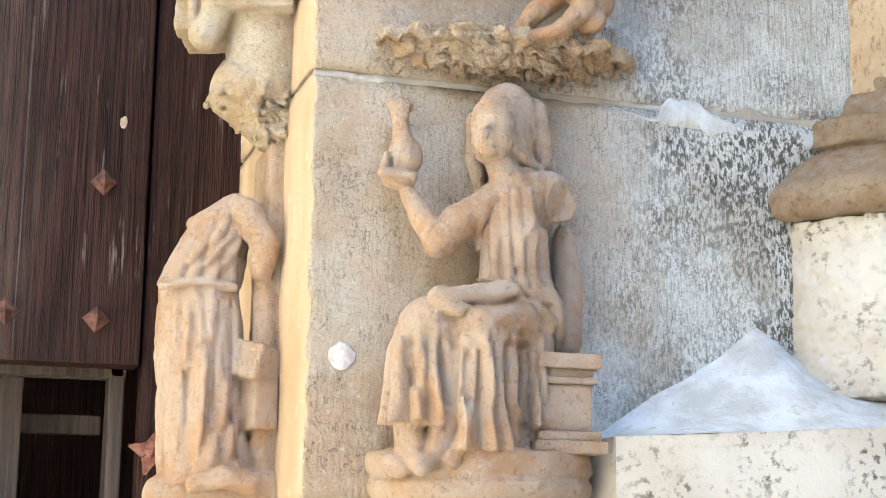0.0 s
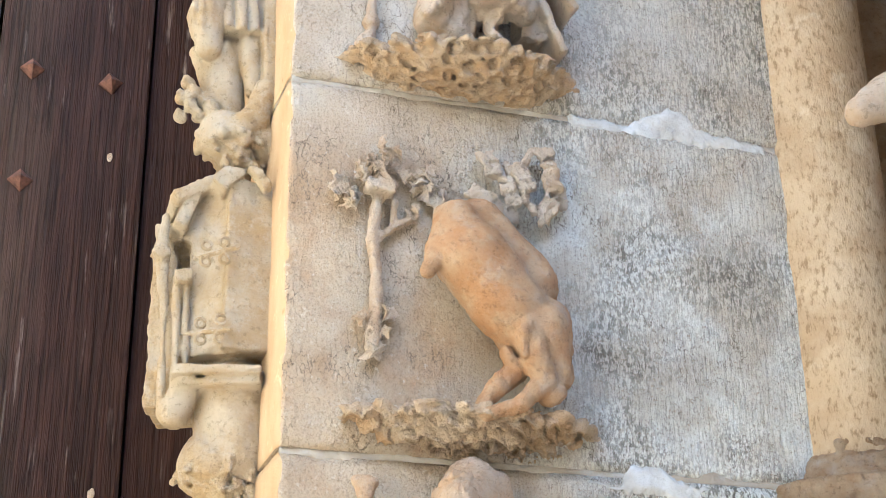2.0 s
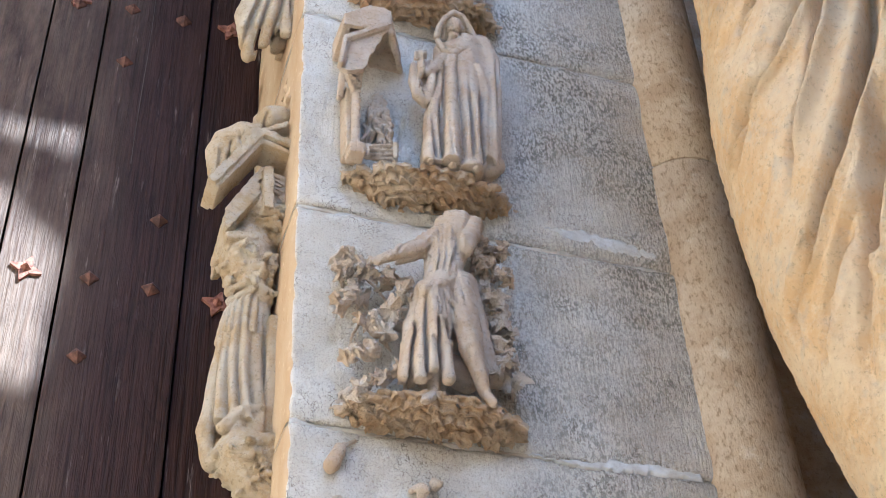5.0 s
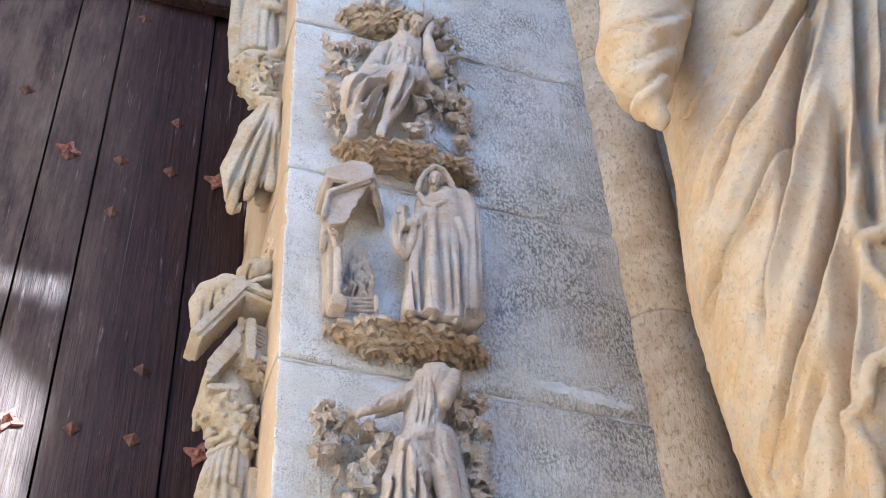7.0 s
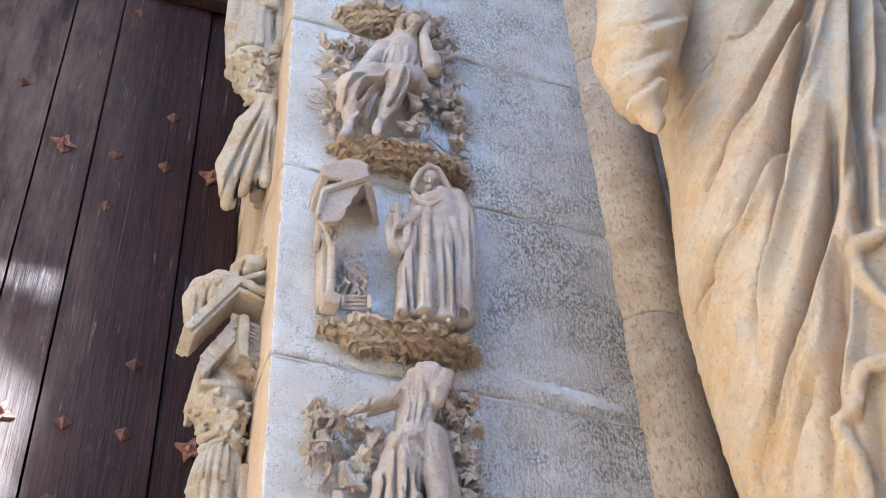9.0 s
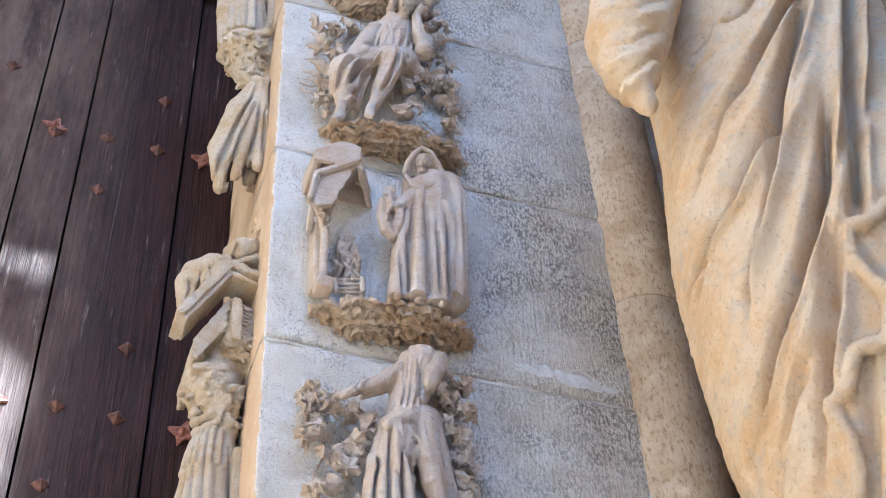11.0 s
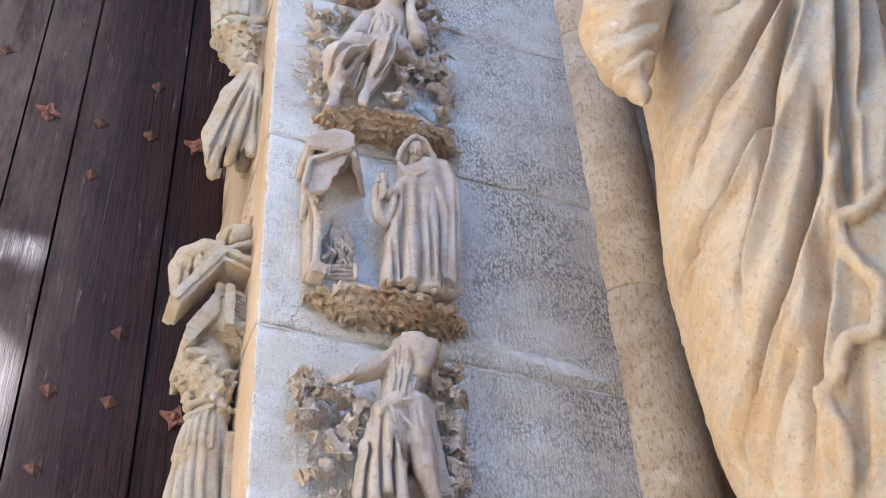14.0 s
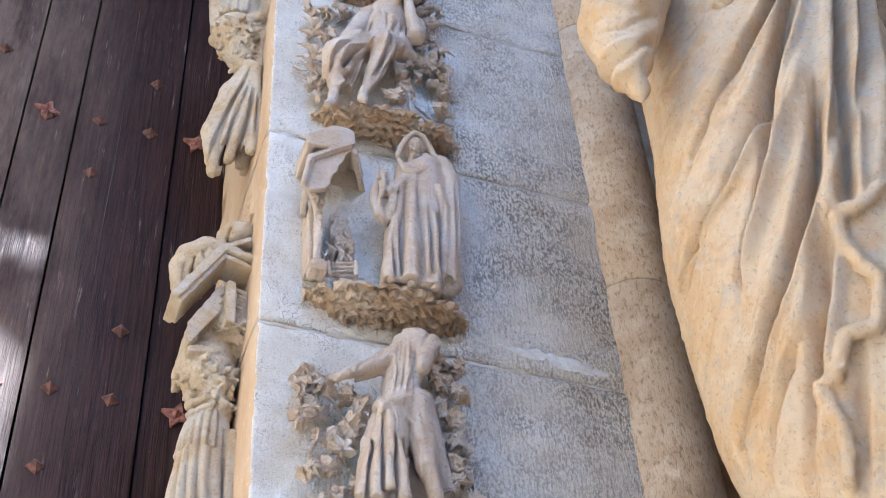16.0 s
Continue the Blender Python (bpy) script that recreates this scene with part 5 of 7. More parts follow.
c.chain([(0.283, -0.060, 3.567), (0.290, -0.070, 3.494), (0.297, -0.075, 3.433)], [0.030, 0.026, 0.022], 0.008)
c.chain([(0.281, -0.082, 3.476), (0.292, -0.085, 3.407), (0.309, -0.075, 3.357), (0.320, -0.065, 3.329)], [0.020, 0.019, 0.014, 0.010], 0.006)
c.chain([(0.299, -0.050, 3.579), (0.322, -0.045, 3.492), (0.345, -0.035, 3.389)], [0.026, 0.020, 0.018], 0.008)
c.chain([(0.252, -0.092, 3.517), (0.278, -0.092, 3.473), (0.306, -0.080, 3.448), (0.329, -0.060, 3.384)], [0.005, 0.006, 0.006, 0.005], 0.003)
c.chain([(0.343, -0.030, 3.444), (0.358, -0.025, 3.394)], [0.012, 0.014], 0.006)
c.limb((0.283, -0.035, 3.400), (0.302, -0.030, 3.379), 0.024, 0.022, 0.008)
c.ball((0.266, -0.090, 3.365), (0.013, 0.036, 0.040), 0.003, cut=True)
c.block((0.255, -0.08, 3.279), (0.075, 0.09, 0.035), (0, 0, 0), 0.001, 0.002, cut=True)
# legs and feet
c.limb((0.231, -0.065, 3.366), (0.230, -0.065, 3.315), 0.0145, 0.0105, 0.005)
c.chain([(0.228, -0.070, 3.307), (0.206, -0.090, 3.276)], [0.011, 0.008], 0.004)
c.chain([(0.321, -0.065, 3.326), (0.328, -0.080, 3.299)], [0.010, 0.008], 0.004)
c.pleat((0.17, 3.34), (0.30, 3.54), (-0.1, 1), 0.014, 0.0045)
c.pleat((0.20, 3.56), (0.30, 3.70), (0.12, 1), 0.008, 0.0035)
c.wear(0.0008, 0.0007, 0.014)
tagged(c.skin("grape_picker_statue", M_CARVE_PALE), "pale limestone headless grape picker in a belted tunic", "statue")


def stems(name, runs, radius, parent, material=M_CARVE_PALE):
    lo = np.min([p for r in runs for p in r], 0) - 0.02
    hi = np.max([p for r in runs for p in r], 0) + 0.02
    s = Clay(lo, hi, 0.003)
    for r in runs:
        s.chain(r, radius, 0.003)
    return s.skin(name, material, parent)


def grapes(parent, at, r, rnd):
    g = Clay(np.array(at) - 0.045, np.array(at) + 0.045, 0.0025)
    g.ball(at, r * 0.8, 0.002)
    for n in range(46):
        d = Vector((rnd.gauss(0, 1), -abs(rnd.gauss(0, 1)), rnd.gauss(0, 1))).normalized()
        g.ball(np.array(at) + np.array(d) * r * (0.85 + 0.1 * rnd.random()), r * 0.22, 0.0012)
    return tagged(g.skin("grape_bunch", M_CARVE_PALE, parent), "carved bunch of grapes")


rnd = random.Random(21)
vine = thing("carved_vine", "undercut limestone vine with leaves and grapes behind the picker", "vine relief")
runs = [[(0.106, -0.012, 3.613), (0.151, -0.010, 3.574), (0.179, -0.010, 3.529), (0.200, -0.010, 3.476)], [(0.134, -0.010, 3.519), (0.106, -0.010, 3.457), (0.095, -0.010, 3.400)], [(0.331, -0.012, 3.705), (0.356, -0.012, 3.625), (0.381, -0.012, 3.541), (0.392, -0.010, 3.445), (0.393, -0.008, 3.371)], [(0.356, -0.012, 3.625), (0.396, -0.010, 3.667)], [(0.154, -0.010, 3.345), (0.187, -0.012, 3.389)], [(0.330, -0.012, 3.574), (0.359, -0.012, 3.479), (0.366, -0.010, 3.399)]]
stems("stem", runs, 0.0030, vine)
left = [(0.095, -0.020, 3.611), (0.109, -0.020, 3.585), (0.082, -0.016, 3.575), (0.134, -0.020, 3.583), (0.082, -0.016, 3.489), (0.125, -0.020, 3.480), (0.172, -0.018, 3.579), (0.200, -0.020, 3.568), (0.180, -0.025, 3.531), (0.087, -0.020, 3.390), (0.168, -0.015, 3.494), (0.109, -0.018, 3.535), (0.154, -0.015, 3.435), (0.177, -0.012, 3.470)]
foliage(vine, rnd, left, 46, 0.0185, 0.010, 0.034)
right = [(0.346, -0.020, 3.693), (0.377, -0.018, 3.690), (0.329, -0.025, 3.638), (0.354, -0.020, 3.633), (0.385, -0.015, 3.622), (0.338, -0.025, 3.580), (0.362, -0.020, 3.567), (0.384, -0.018, 3.537), (0.359, -0.020, 3.515), (0.382, -0.015, 3.496), (0.365, -0.020, 3.446), (0.382, -0.015, 3.418), (0.357, -0.020, 3.403), (0.387, -0.012, 3.387)]
foliage(vine, rnd, right, 90, 0.0135, 0.012, 0.034)
foliage(vine, rnd, [(0.151, -0.020, 3.350), (0.173, -0.020, 3.367), (0.183, -0.020, 3.349), (0.140, -0.020, 3.341), (0.101, -0.030, 3.313), (0.090, -0.030, 3.299)], 22, 0.012, 0.012)
for p, r in (((0.145, -0.030, 3.462), 0.020), ((0.129, -0.030, 3.408), 0.021), ((0.099, -0.028, 3.526), 0.016), ((0.386, -0.020, 3.528), 0.012)):
    grapes(vine, p, r, rnd)

# hooded monk
c = Clay((0.18, -0.15, 3.80), (0.44, 0.012, 4.42), 0.0019)
c.chain([(0.339, -0.036, 4.264), (0.325, -0.040, 4.088), (0.311, -0.044, 3.899)], [0.040, 0.046, 0.050], 0.035)
c.chain([(0.377, -0.028, 4.286), (0.372, -0.032, 4.111), (0.361, -0.036, 3.921)], [0.034, 0.036, 0.038], 0.035)
c.chain([(0.302, -0.040, 4.232), (0.280, -0.044, 4.070), (0.261, -0.048, 3.888)], [0.028, 0.028, 0.030], 0.012)
# pleats from the shoulders to the hem
for pts_, r_ in (([(0.288, -0.062, 4.194), (0.257, -0.070, 4.021), (0.239, -0.078, 3.864)], [0.008, 0.011, 0.014]), ([(0.303, -0.072, 4.188), (0.287, -0.080, 4.019), (0.278, -0.090, 3.855)], [0.009, 0.014, 0.018]), ([(0.322, -0.072, 4.156), (0.317, -0.078, 4.016), (0.313, -0.084, 3.860)], [0.006, 0.009, 0.011]), ([(0.339, -0.068, 4.159), (0.336, -0.077, 4.017), (0.330, -0.084, 3.862)], [0.007, 0.011, 0.014]), ([(0.265, -0.068, 4.011), (0.259, -0.076, 3.866)], [0.005, 0.009])):
    c.chain(pts_, r_, 0.030)
for pts_ in ([(0.268, -0.072, 4.058), (0.265, -0.072, 3.859)], [(0.283, -0.072, 4.151), (0.271, -0.072, 3.947)], [(0.311, -0.072, 4.168), (0.308, -0.072, 3.999), (0.304, -0.072, 3.863)], [(0.331, -0.072, 4.092), (0.325, -0.072, 3.869)], [(0.359, -0.072, 4.138), (0.353, -0.072, 3.999), (0.349, -0.072, 3.869)], [(0.251, -0.072, 3.996), (0.250, -0.072, 3.861)]):
    c.crease(pts_, -0.011, 0.0040)
# cloak over the near shoulder and arm
c.chain([(0.380, -0.044, 4.281), (0.395, -0.048, 4.230), (0.388, -0.052, 4.095), (0.376, -0.058, 3.937)], [0.024, 0.021, 0.021, 0.019], 0.006)
c.chain([(0.358, -0.068, 4.172), (0.365, -0.068, 4.144), (0.369, -0.066, 4.081), (0.361, -0.068, 3.923)], [0.015, 0.011, 0.008, 0.009], 0.004)
c.crease([(0.403, -0.048, 4.232), (0.388, -0.048, 3.950)], -0.007, 0.004)
c.limb((0.378, -0.048, 3.937), (0.399, -0.036, 3.925), 0.016, 0.012, 0.004)
c.ball((0.369, -0.068, 3.906), (0.012, 0.016, 0.008), 0.002, cut=True)
# shoulders and cowl
c.chain([(0.295, -0.044, 4.237), (0.324, -0.052, 4.237), (0.379, -0.040, 4.293)], [0.022, 0.028, 0.022], 0.010)
c.chain([(0.277, -0.060, 4.252), (0.285, -0.072, 4.211), (0.304, -0.077, 4.201), (0.335, -0.072, 4.231), (0.363, -0.054, 4.299)], [0.006, 0.007, 0.008, 0.008, 0.008], 0.004)
c.chain([(0.286, -0.068, 4.198), (0.316, -0.072, 4.196), (0.347, -0.064, 4.231)], [0.004, 0.006, 0.005], 0.004)
# hood round a deep face
c.ball((0.327, -0.036, 4.341), (0.034, 0.030, 0.040), 0.006)
c.ball((0.311, -0.070, 4.288), (0.0200, 0.026, 0.027), 0.002, cut=True)
c.chain([(0.276, -0.056, 4.268), (0.279, -0.066, 4.290), (0.291, -0.072, 4.317), (0.311, -0.072, 4.344), (0.333, -0.069, 4.343), (0.348, -0.061, 4.323), (0.360, -0.053, 4.302)], [0.006, 0.0065, 0.006, 0.006, 0.006, 0.007, 0.008], 0.003)
c.chain([(0.293, -0.048, 4.283), (0.293, -0.058, 4.304), (0.300, -0.062, 4.323)], 0.004, 0.003)
c.ball((0.315, -0.058, 4.310), (0.0175, 0.021, 0.0230), 0.006)
c.ball((0.315, -0.061, 4.324), (0.015, 0.014, 0.010), 0.004)
c.limb((0.310, -0.072, 4.302), (0.307, -0.077, 4.279), 0.0020, 0.0036, 0.002)
for u_ in (-1, 1):
    c.limb(np.array((0.311, -0.070, 4.309)) + (0.0045 * u_, 0, 0), np.array((0.312, -0.067, 4.313)) + (0.0115 * u_, 0, 0), 0.0024, 0.0018, 0.002)
    c.ball(np.array((0.311, -0.070, 4.302)) + (0.0068 * u_, 0, 0), (0.0030, 0.003, 0.0020), 0.001, cut=True)
    c.ball(np.array((0.312, -0.067, 4.306)) + (0.0068 * u_, 0, 0), 0.0026, 0.001)
    c.ball(np.array((0.312, -0.066, 4.295)) + (0.0085 * u_, 0, 0), 0.0055, 0.004)
c.limb((0.302, -0.071, 4.278), (0.317, -0.071, 4.282), 0.0009, 0.0009, 0.001, cut=True)
c.ball((0.310, -0.070, 4.279), (0.006, 0.004, 0.0022), 0.002)
c.ball((0.311, -0.067, 4.273), (0.008, 0.007, 0.006), 0.004)
c.limb((0.316, -0.052, 4.286), (0.319, -0.048, 4.264), 0.013, 0.016, 0.004)
# raised fist and hanging sleeve
c.chain([(0.293, -0.056, 4.203), (0.267, -0.068, 4.150), (0.240, -0.076, 4.118)], [0.016, 0.015, 0.012], 0.006)
c.limb((0.235, -0.078, 4.113), (0.231, -0.080, 4.155), 0.009, 0.009, 0.004)
c.ball((0.231, -0.080, 4.166), (0.013, 0.012, 0.010), 0.003)
for n_ in range(4):
    c.limb((0.219, -0.086, 4.162), (0.241, -0.086, 4.172), 0.0032, 0.0032, 0.001) if n_ == 0 else c.limb(np.array((0.219, -0.086, 4.162)) + (0, 0.001, -0.0058 * n_), np.array((0.241, -0.086, 4.172)) + (0, 0.001, -0.0058 * n_), 0.0031, 0.0031, 0.001)
c.chain([(0.218, -0.072, 4.137), (0.214, -0.074, 4.090), (0.223, -0.070, 4.053), (0.241, -0.061, 4.044)], [0.007, 0.009, 0.012, 0.010], 0.004)
c.chain([(0.253, -0.070, 4.158), (0.256, -0.072, 4.112), (0.249, -0.069, 4.063), (0.241, -0.061, 4.044)], [0.008, 0.010, 0.012, 0.010], 0.004)
c.limb((0.236, -0.062, 4.062), (0.242, -0.056, 4.118), 0.016, 0.013, 0.006)
c.chain([(0.232, -0.078, 4.135), (0.224, -0.080, 4.079), (0.231, -0.078, 4.057)], [0.004, 0.005, 0.005], 0.003)
c.limb((0.228, -0.086, 4.089), (0.229, -0.085, 4.068), 0.0055, 0.0050, 0.001, cut=True)
c.block((0.31, -0.08, 3.806), (0.14, 0.09, 0.05), (0, 0, 0), 0.001, 0.002, cut=True)
# shoes under the hem
for p_ in ((0.238, -0.090, 3.845), (0.277, -0.098, 3.837), (0.327, -0.093, 3.844)):
    c.ball(p_, (0.007, 0.009, 0.004), 0.003)
c.pleat((0.19, 3.86), (0.42, 4.17), (0.03, 1), 0.016, 0.0040)
c.wear(0.0007, 0.0006, 0.014)
tagged(c.skin("hooded_monk_statue", M_CARVE_PALE), "pale limestone hooded monk standing in a pleated habit", "statue")

# fireplace with hood and flames
fire = thing("carved_fireplace", "limestone fireplace relief with gabled hood and column", "fireplace relief")
c = Clay((0.04, -0.16, 3.95), (0.26, 0.012, 4.42), 0.0021)
# hood: a gabled shell open below, widening to the wall, its front plate cut in cusps
x, y, z = np.meshgrid(*c.ax, indexing="ij", sparse=True)
flank = 0.214 + 0.50 * y
ridge = np.interp(x, [0.06, 0.12, 0.15, 0.21], [4.238, 4.288, 4.290, 4.262]) + 0.20 * y
shell = np.maximum.reduce(np.broadcast_arrays(0.066 - x, x - flank, z - ridge, 4.192 - z, -0.100 - y, y - 0.008))
hollow = np.maximum.reduce(np.broadcast_arrays(0.078 - x, x - flank + 0.008, z - 4.256, -0.090 - y, y + 0.003))
c.d = np.maximum(shell, -hollow).astype(np.float32)
c.prism([(0.077, -0.075, 4.178), (0.094, -0.075, 4.234), (0.132, -0.075, 4.283), (0.162, -0.075, 4.265), (0.175, -0.075, 4.246)], -0.072, 0.008)
c.prism([(0.057, -0.100, 4.050), (0.067, -0.100, 4.139), (0.108, -0.100, 4.186), (0.161, -0.100, 4.219), (0.157, -0.100, 4.193), (0.146, -0.100, 4.178), (0.142, -0.100, 4.155), (0.131, -0.100, 4.141), (0.128, -0.100, 4.119), (0.117, -0.100, 4.102), (0.114, -0.100, 4.078), (0.104, -0.100, 4.058), (0.073, -0.100, 4.044)], -0.102, -0.090)
for p_, q_, w_ in (((0.056, -0.104, 4.050), (0.067, -0.104, 4.134), 0.0045), ((0.066, -0.104, 4.132), (0.161, -0.104, 4.213), 0.0055), ((0.063, -0.100, 4.057), (0.074, -0.100, 4.131), 0.0028), ((0.073, -0.100, 4.130), (0.157, -0.100, 4.200), 0.0028), ((0.075, -0.030, 4.040), (0.075, -0.050, 4.101), 0.0060)):
    c.beam(p_, q_, 0.009, w_, 0.0008)
c.beam((0.164, -0.098, 4.196), (0.213, -0.002, 4.196), 0.005, 0.006, 0.001)
tagged(c.wear(0.0007, 0.0006, 0.02).skin("hood", M_CARVE_PALE, fire), "projecting gabled chimney hood with cusped edge")
c = Clay((0.04, -0.12, 3.81), (0.20, 0.012, 4.24), 0.0021)
c.limb((0.101, -0.055, 4.031), (0.100, -0.055, 3.888), 0.0085, 0.0085, 0.002)
c.beam((0.097, -0.020, 4.064), (0.099, -0.020, 3.890), 0.024, 0.014)
c.chain([(0.101, -0.055, 4.035), (0.098, -0.058, 4.063), (0.096, -0.060, 4.089)], [0.009, 0.013, 0.018], 0.003)
rnd = random.Random(8)
for n in range(26):
    f_ = rnd.random()
    p_ = np.array((0.100, -0.060, 4.036)) * (1 - f_) + np.array((0.094, -0.066, 4.082)) * f_ + (rnd.uniform(-0.010, 0.010) * (0.6 + f_), rnd.uniform(-0.008, 0.004), rnd.uniform(-0.003, 0.003))
    c.limb(p_, p_ + (rnd.uniform(-0.004, 0.004), -0.005, -0.007), 0.0042, 0.0022, 0.002)
    c.ball(p_ + (0.004, -0.006, -0.005), 0.0028, 0.001, cut=True)
for n in range(3):
    c.limb(np.array((0.102, -0.062, 4.017)) + (0.002, 0, -0.022 * n), np.array((0.105, -0.062, 4.008)) + (0.002, 0, -0.022 * n), 0.0045, 0.0030, 0.002)
c.beam((0.083, -0.060, 4.091), (0.115, -0.060, 4.104), 0.026, 0.005, 0.001)
c.beam((0.100, -0.055, 3.888), (0.100, -0.055, 3.880), 0.013, 0.012)
c.beam((0.100, -0.055, 3.878), (0.100, -0.055, 3.852), 0.018, 0.016)
tagged(c.wear(0.0008, 0.0006, 0.015).skin("shaft", M_CARVE_PALE, fire), "slender colonnette with leafy capital")
c = Clay((0.10, -0.09, 3.82), (0.27, 0.012, 4.13), 0.0020)
rnd = random.Random(3)
F0, F1 = np.array((0.151, -0.030, 3.928)), np.array((0.159, -0.015, 4.075))
for n in range(46):
    f_ = rnd.random() ** 1.2
    wide = 0.028 * (1 - f_) + 0.006
    b_ = F0 * (1 - f_) + F1 * f_ + (rnd.uniform(-1, 1) * wide, 0, 0)
    s_ = rnd.choice((-1, 1))
    c.chain([b_ + (0, 0.012, -0.020), b_ + (0.006 * s_, -0.006, 0.0), b_ + (-0.002 * s_, 0.002, 0.022), b_ + (0.005 * s_, 0.006, 0.036)], [0.0040, 0.0042, 0.0030, 0.0012], 0.0012)
for n in range(4):
    c.limb(np.array((0.125, -0.045, 3.901)) + (0, 0.004 * n, -0.008 * n + 0.004 * (n % 2)), np.array((0.185, -0.050, 3.915)) + (0, 0.004 * n, -0.008 * n - 0.003 * (n % 2)), 0.0050 - 0.0006 * n, 0.0034 + 0.0005 * n, 0.003)
c.limb((0.178, -0.060, 3.905), (0.178, -0.060, 3.872), 0.0055, 0.0055, 0.002)
c.limb((0.123, -0.055, 3.894), (0.125, -0.055, 3.865), 0.0045, 0.0045, 0.002)
tagged(c.skin("flame_relief", M_CARVE_PALE, fire), "carved tongues of flame over logs")

# seated dreamer in a thicket
c = Clay((0.09, -0.16, 4.30), (0.43, 0.012, 4.97), 0.0022)
# tilted head with curls, leaning on the hand
c.ball((0.285, -0.090, 4.867), (0.0200, 0.022, 0.0265), 0.003)
c.ball((0.277, -0.098, 4.819), (0.011, 0.012, 0.011), 0.006)
c.ball((0.303, -0.070, 4.920), (0.028, 0.024, 0.030), 0.005)
rnd = random.Random(12)
for p_ in ((0.249, -0.080, 4.824), (0.246, -0.085, 4.842), (0.250, -0.090, 4.860), (0.259, -0.095, 4.877), (0.273, -0.097, 4.895), (0.290, -0.095, 4.913), (0.307, -0.090, 4.924), (0.323, -0.083, 4.928), (0.335, -0.075, 4.922), (0.342, -0.068, 4.909), (0.342, -0.062, 4.891), (0.256, -0.072, 4.821)):
    c.ball(p_, 0.0105, 0.002)
    for n_ in range(2):
        q_ = np.array(p_) + (rnd.uniform(-0.006, 0.006), -0.009, rnd.uniform(-0.006, 0.006))
        c.ball(q_, 0.0034, 0.001, cut=True)
c.limb((0.278, -0.111, 4.841), (0.270, -0.118, 4.807), 0.0022, 0.0042, 0.002)
for u_ in (-1, 1):
    c.ball(np.array((0.276, -0.110, 4.838)) + (0.0082 * u_, 0, 0.002 * u_), (0.0046, 0.004, 0.0030), 0.001, cut=True)
    c.ball(np.array((0.278, -0.106, 4.844)) + (0.0082 * u_, 0, 0.002 * u_), 0.0032, 0.001)
    c.limb(np.array((0.278, -0.110, 4.848)) + (0.004 * u_, 0, 0), np.array((0.280, -0.106, 4.854)) + (0.013 * u_, 0, 0.001), 0.0026, 0.0018, 0.002)
c.limb((0.265, -0.113, 4.800), (0.279, -0.113, 4.804), 0.0014, 0.0014, 0.001, cut=True)
c.ball((0.272, -0.112, 4.801), (0.007, 0.004, 0.0022), 0.002)
c.limb((0.281, -0.075, 4.845), (0.279, -0.055, 4.808), 0.015, 0.019, 0.005)
# torso under a gathered tunic
c.chain([(0.269, -0.045, 4.809), (0.254, -0.055, 4.730), (0.247, -0.060, 4.678)], [0.046, 0.044, 0.042], 0.035)
c.chain([(0.223, -0.045, 4.799), (0.266, -0.055, 4.807), (0.314, -0.048, 4.816)], [0.022, 0.026, 0.024], 0.035)
for pts_ in ([(0.254, -0.090, 4.756), (0.250, -0.090, 4.704), (0.242, -0.090, 4.643)], [(0.224, -0.090, 4.735), (0.213, -0.090, 4.680), (0.198, -0.090, 4.625)], [(0.276, -0.090, 4.731), (0.267, -0.090, 4.686), (0.251, -0.090, 4.647)], [(0.204, -0.090, 4.718), (0.196, -0.090, 4.673), (0.188, -0.090, 4.630)], [(0.291, -0.090, 4.729), (0.281, -0.090, 4.676)]):
    c.crease(pts_, -0.007, 0.0042)
    c.crease([np.array(p_) + (0.010, 0, 0.001) for p_ in pts_], 0.005, 0.005)
# arms
c.chain([(0.215, -0.055, 4.781), (0.182, -0.065, 4.694), (0.149, -0.085, 4.611)], [0.022, 0.020, 0.011], 0.006)
c.chain([(0.153, -0.095, 4.604), (0.134, -0.100, 4.574)], [0.009, 0.007], 0.004)
for n_ in range(3):
    c.limb(np.array((0.145, -0.106, 4.578)) + (0, 0, -0.005 * n_), np.array((0.128, -0.108, 4.555)) + (0, 0, -0.006 * n_), 0.0034, 0.0026, 0.001)
c.chain([(0.314, -0.055, 4.806), (0.330, -0.070, 4.757), (0.326, -0.085, 4.697)], [0.024, 0.024, 0.022], 0.028)
c.chain([(0.324, -0.090, 4.698), (0.311, -0.098, 4.752), (0.306, -0.098, 4.814)], [0.021, 0.015, 0.011], 0.005)
c.chain([(0.306, -0.098, 4.814), (0.315, -0.094, 4.850), (0.326, -0.088, 4.890)], [0.010, 0.010, 0.006], 0.003)
# lap, knees and shins in deep folds
c.chain([(0.239, -0.060, 4.659), (0.178, -0.075, 4.606), (0.126, -0.100, 4.528)], [0.036, 0.036, 0.032], 0.035)
c.chain([(0.126, -0.100, 4.520), (0.124, -0.090, 4.480), (0.130, -0.080, 4.435)], [0.032, 0.026, 0.018], 0.028)
c.chain([(0.283, -0.055, 4.675), (0.246, -0.090, 4.621), (0.233, -0.100, 4.590)], [0.036, 0.034, 0.033], 0.035)
c.chain([(0.232, -0.100, 4.586), (0.215, -0.092, 4.512), (0.197, -0.085, 4.432)], [0.032, 0.021, 0.012], 0.028)
c.chain([(0.176, -0.065, 4.579), (0.168, -0.060, 4.529), (0.158, -0.060, 4.472)], [0.034, 0.030, 0.020], 0.035)
c.chain([(0.290, -0.060, 4.656), (0.311, -0.055, 4.646)], [0.030, 0.024], 0.035)
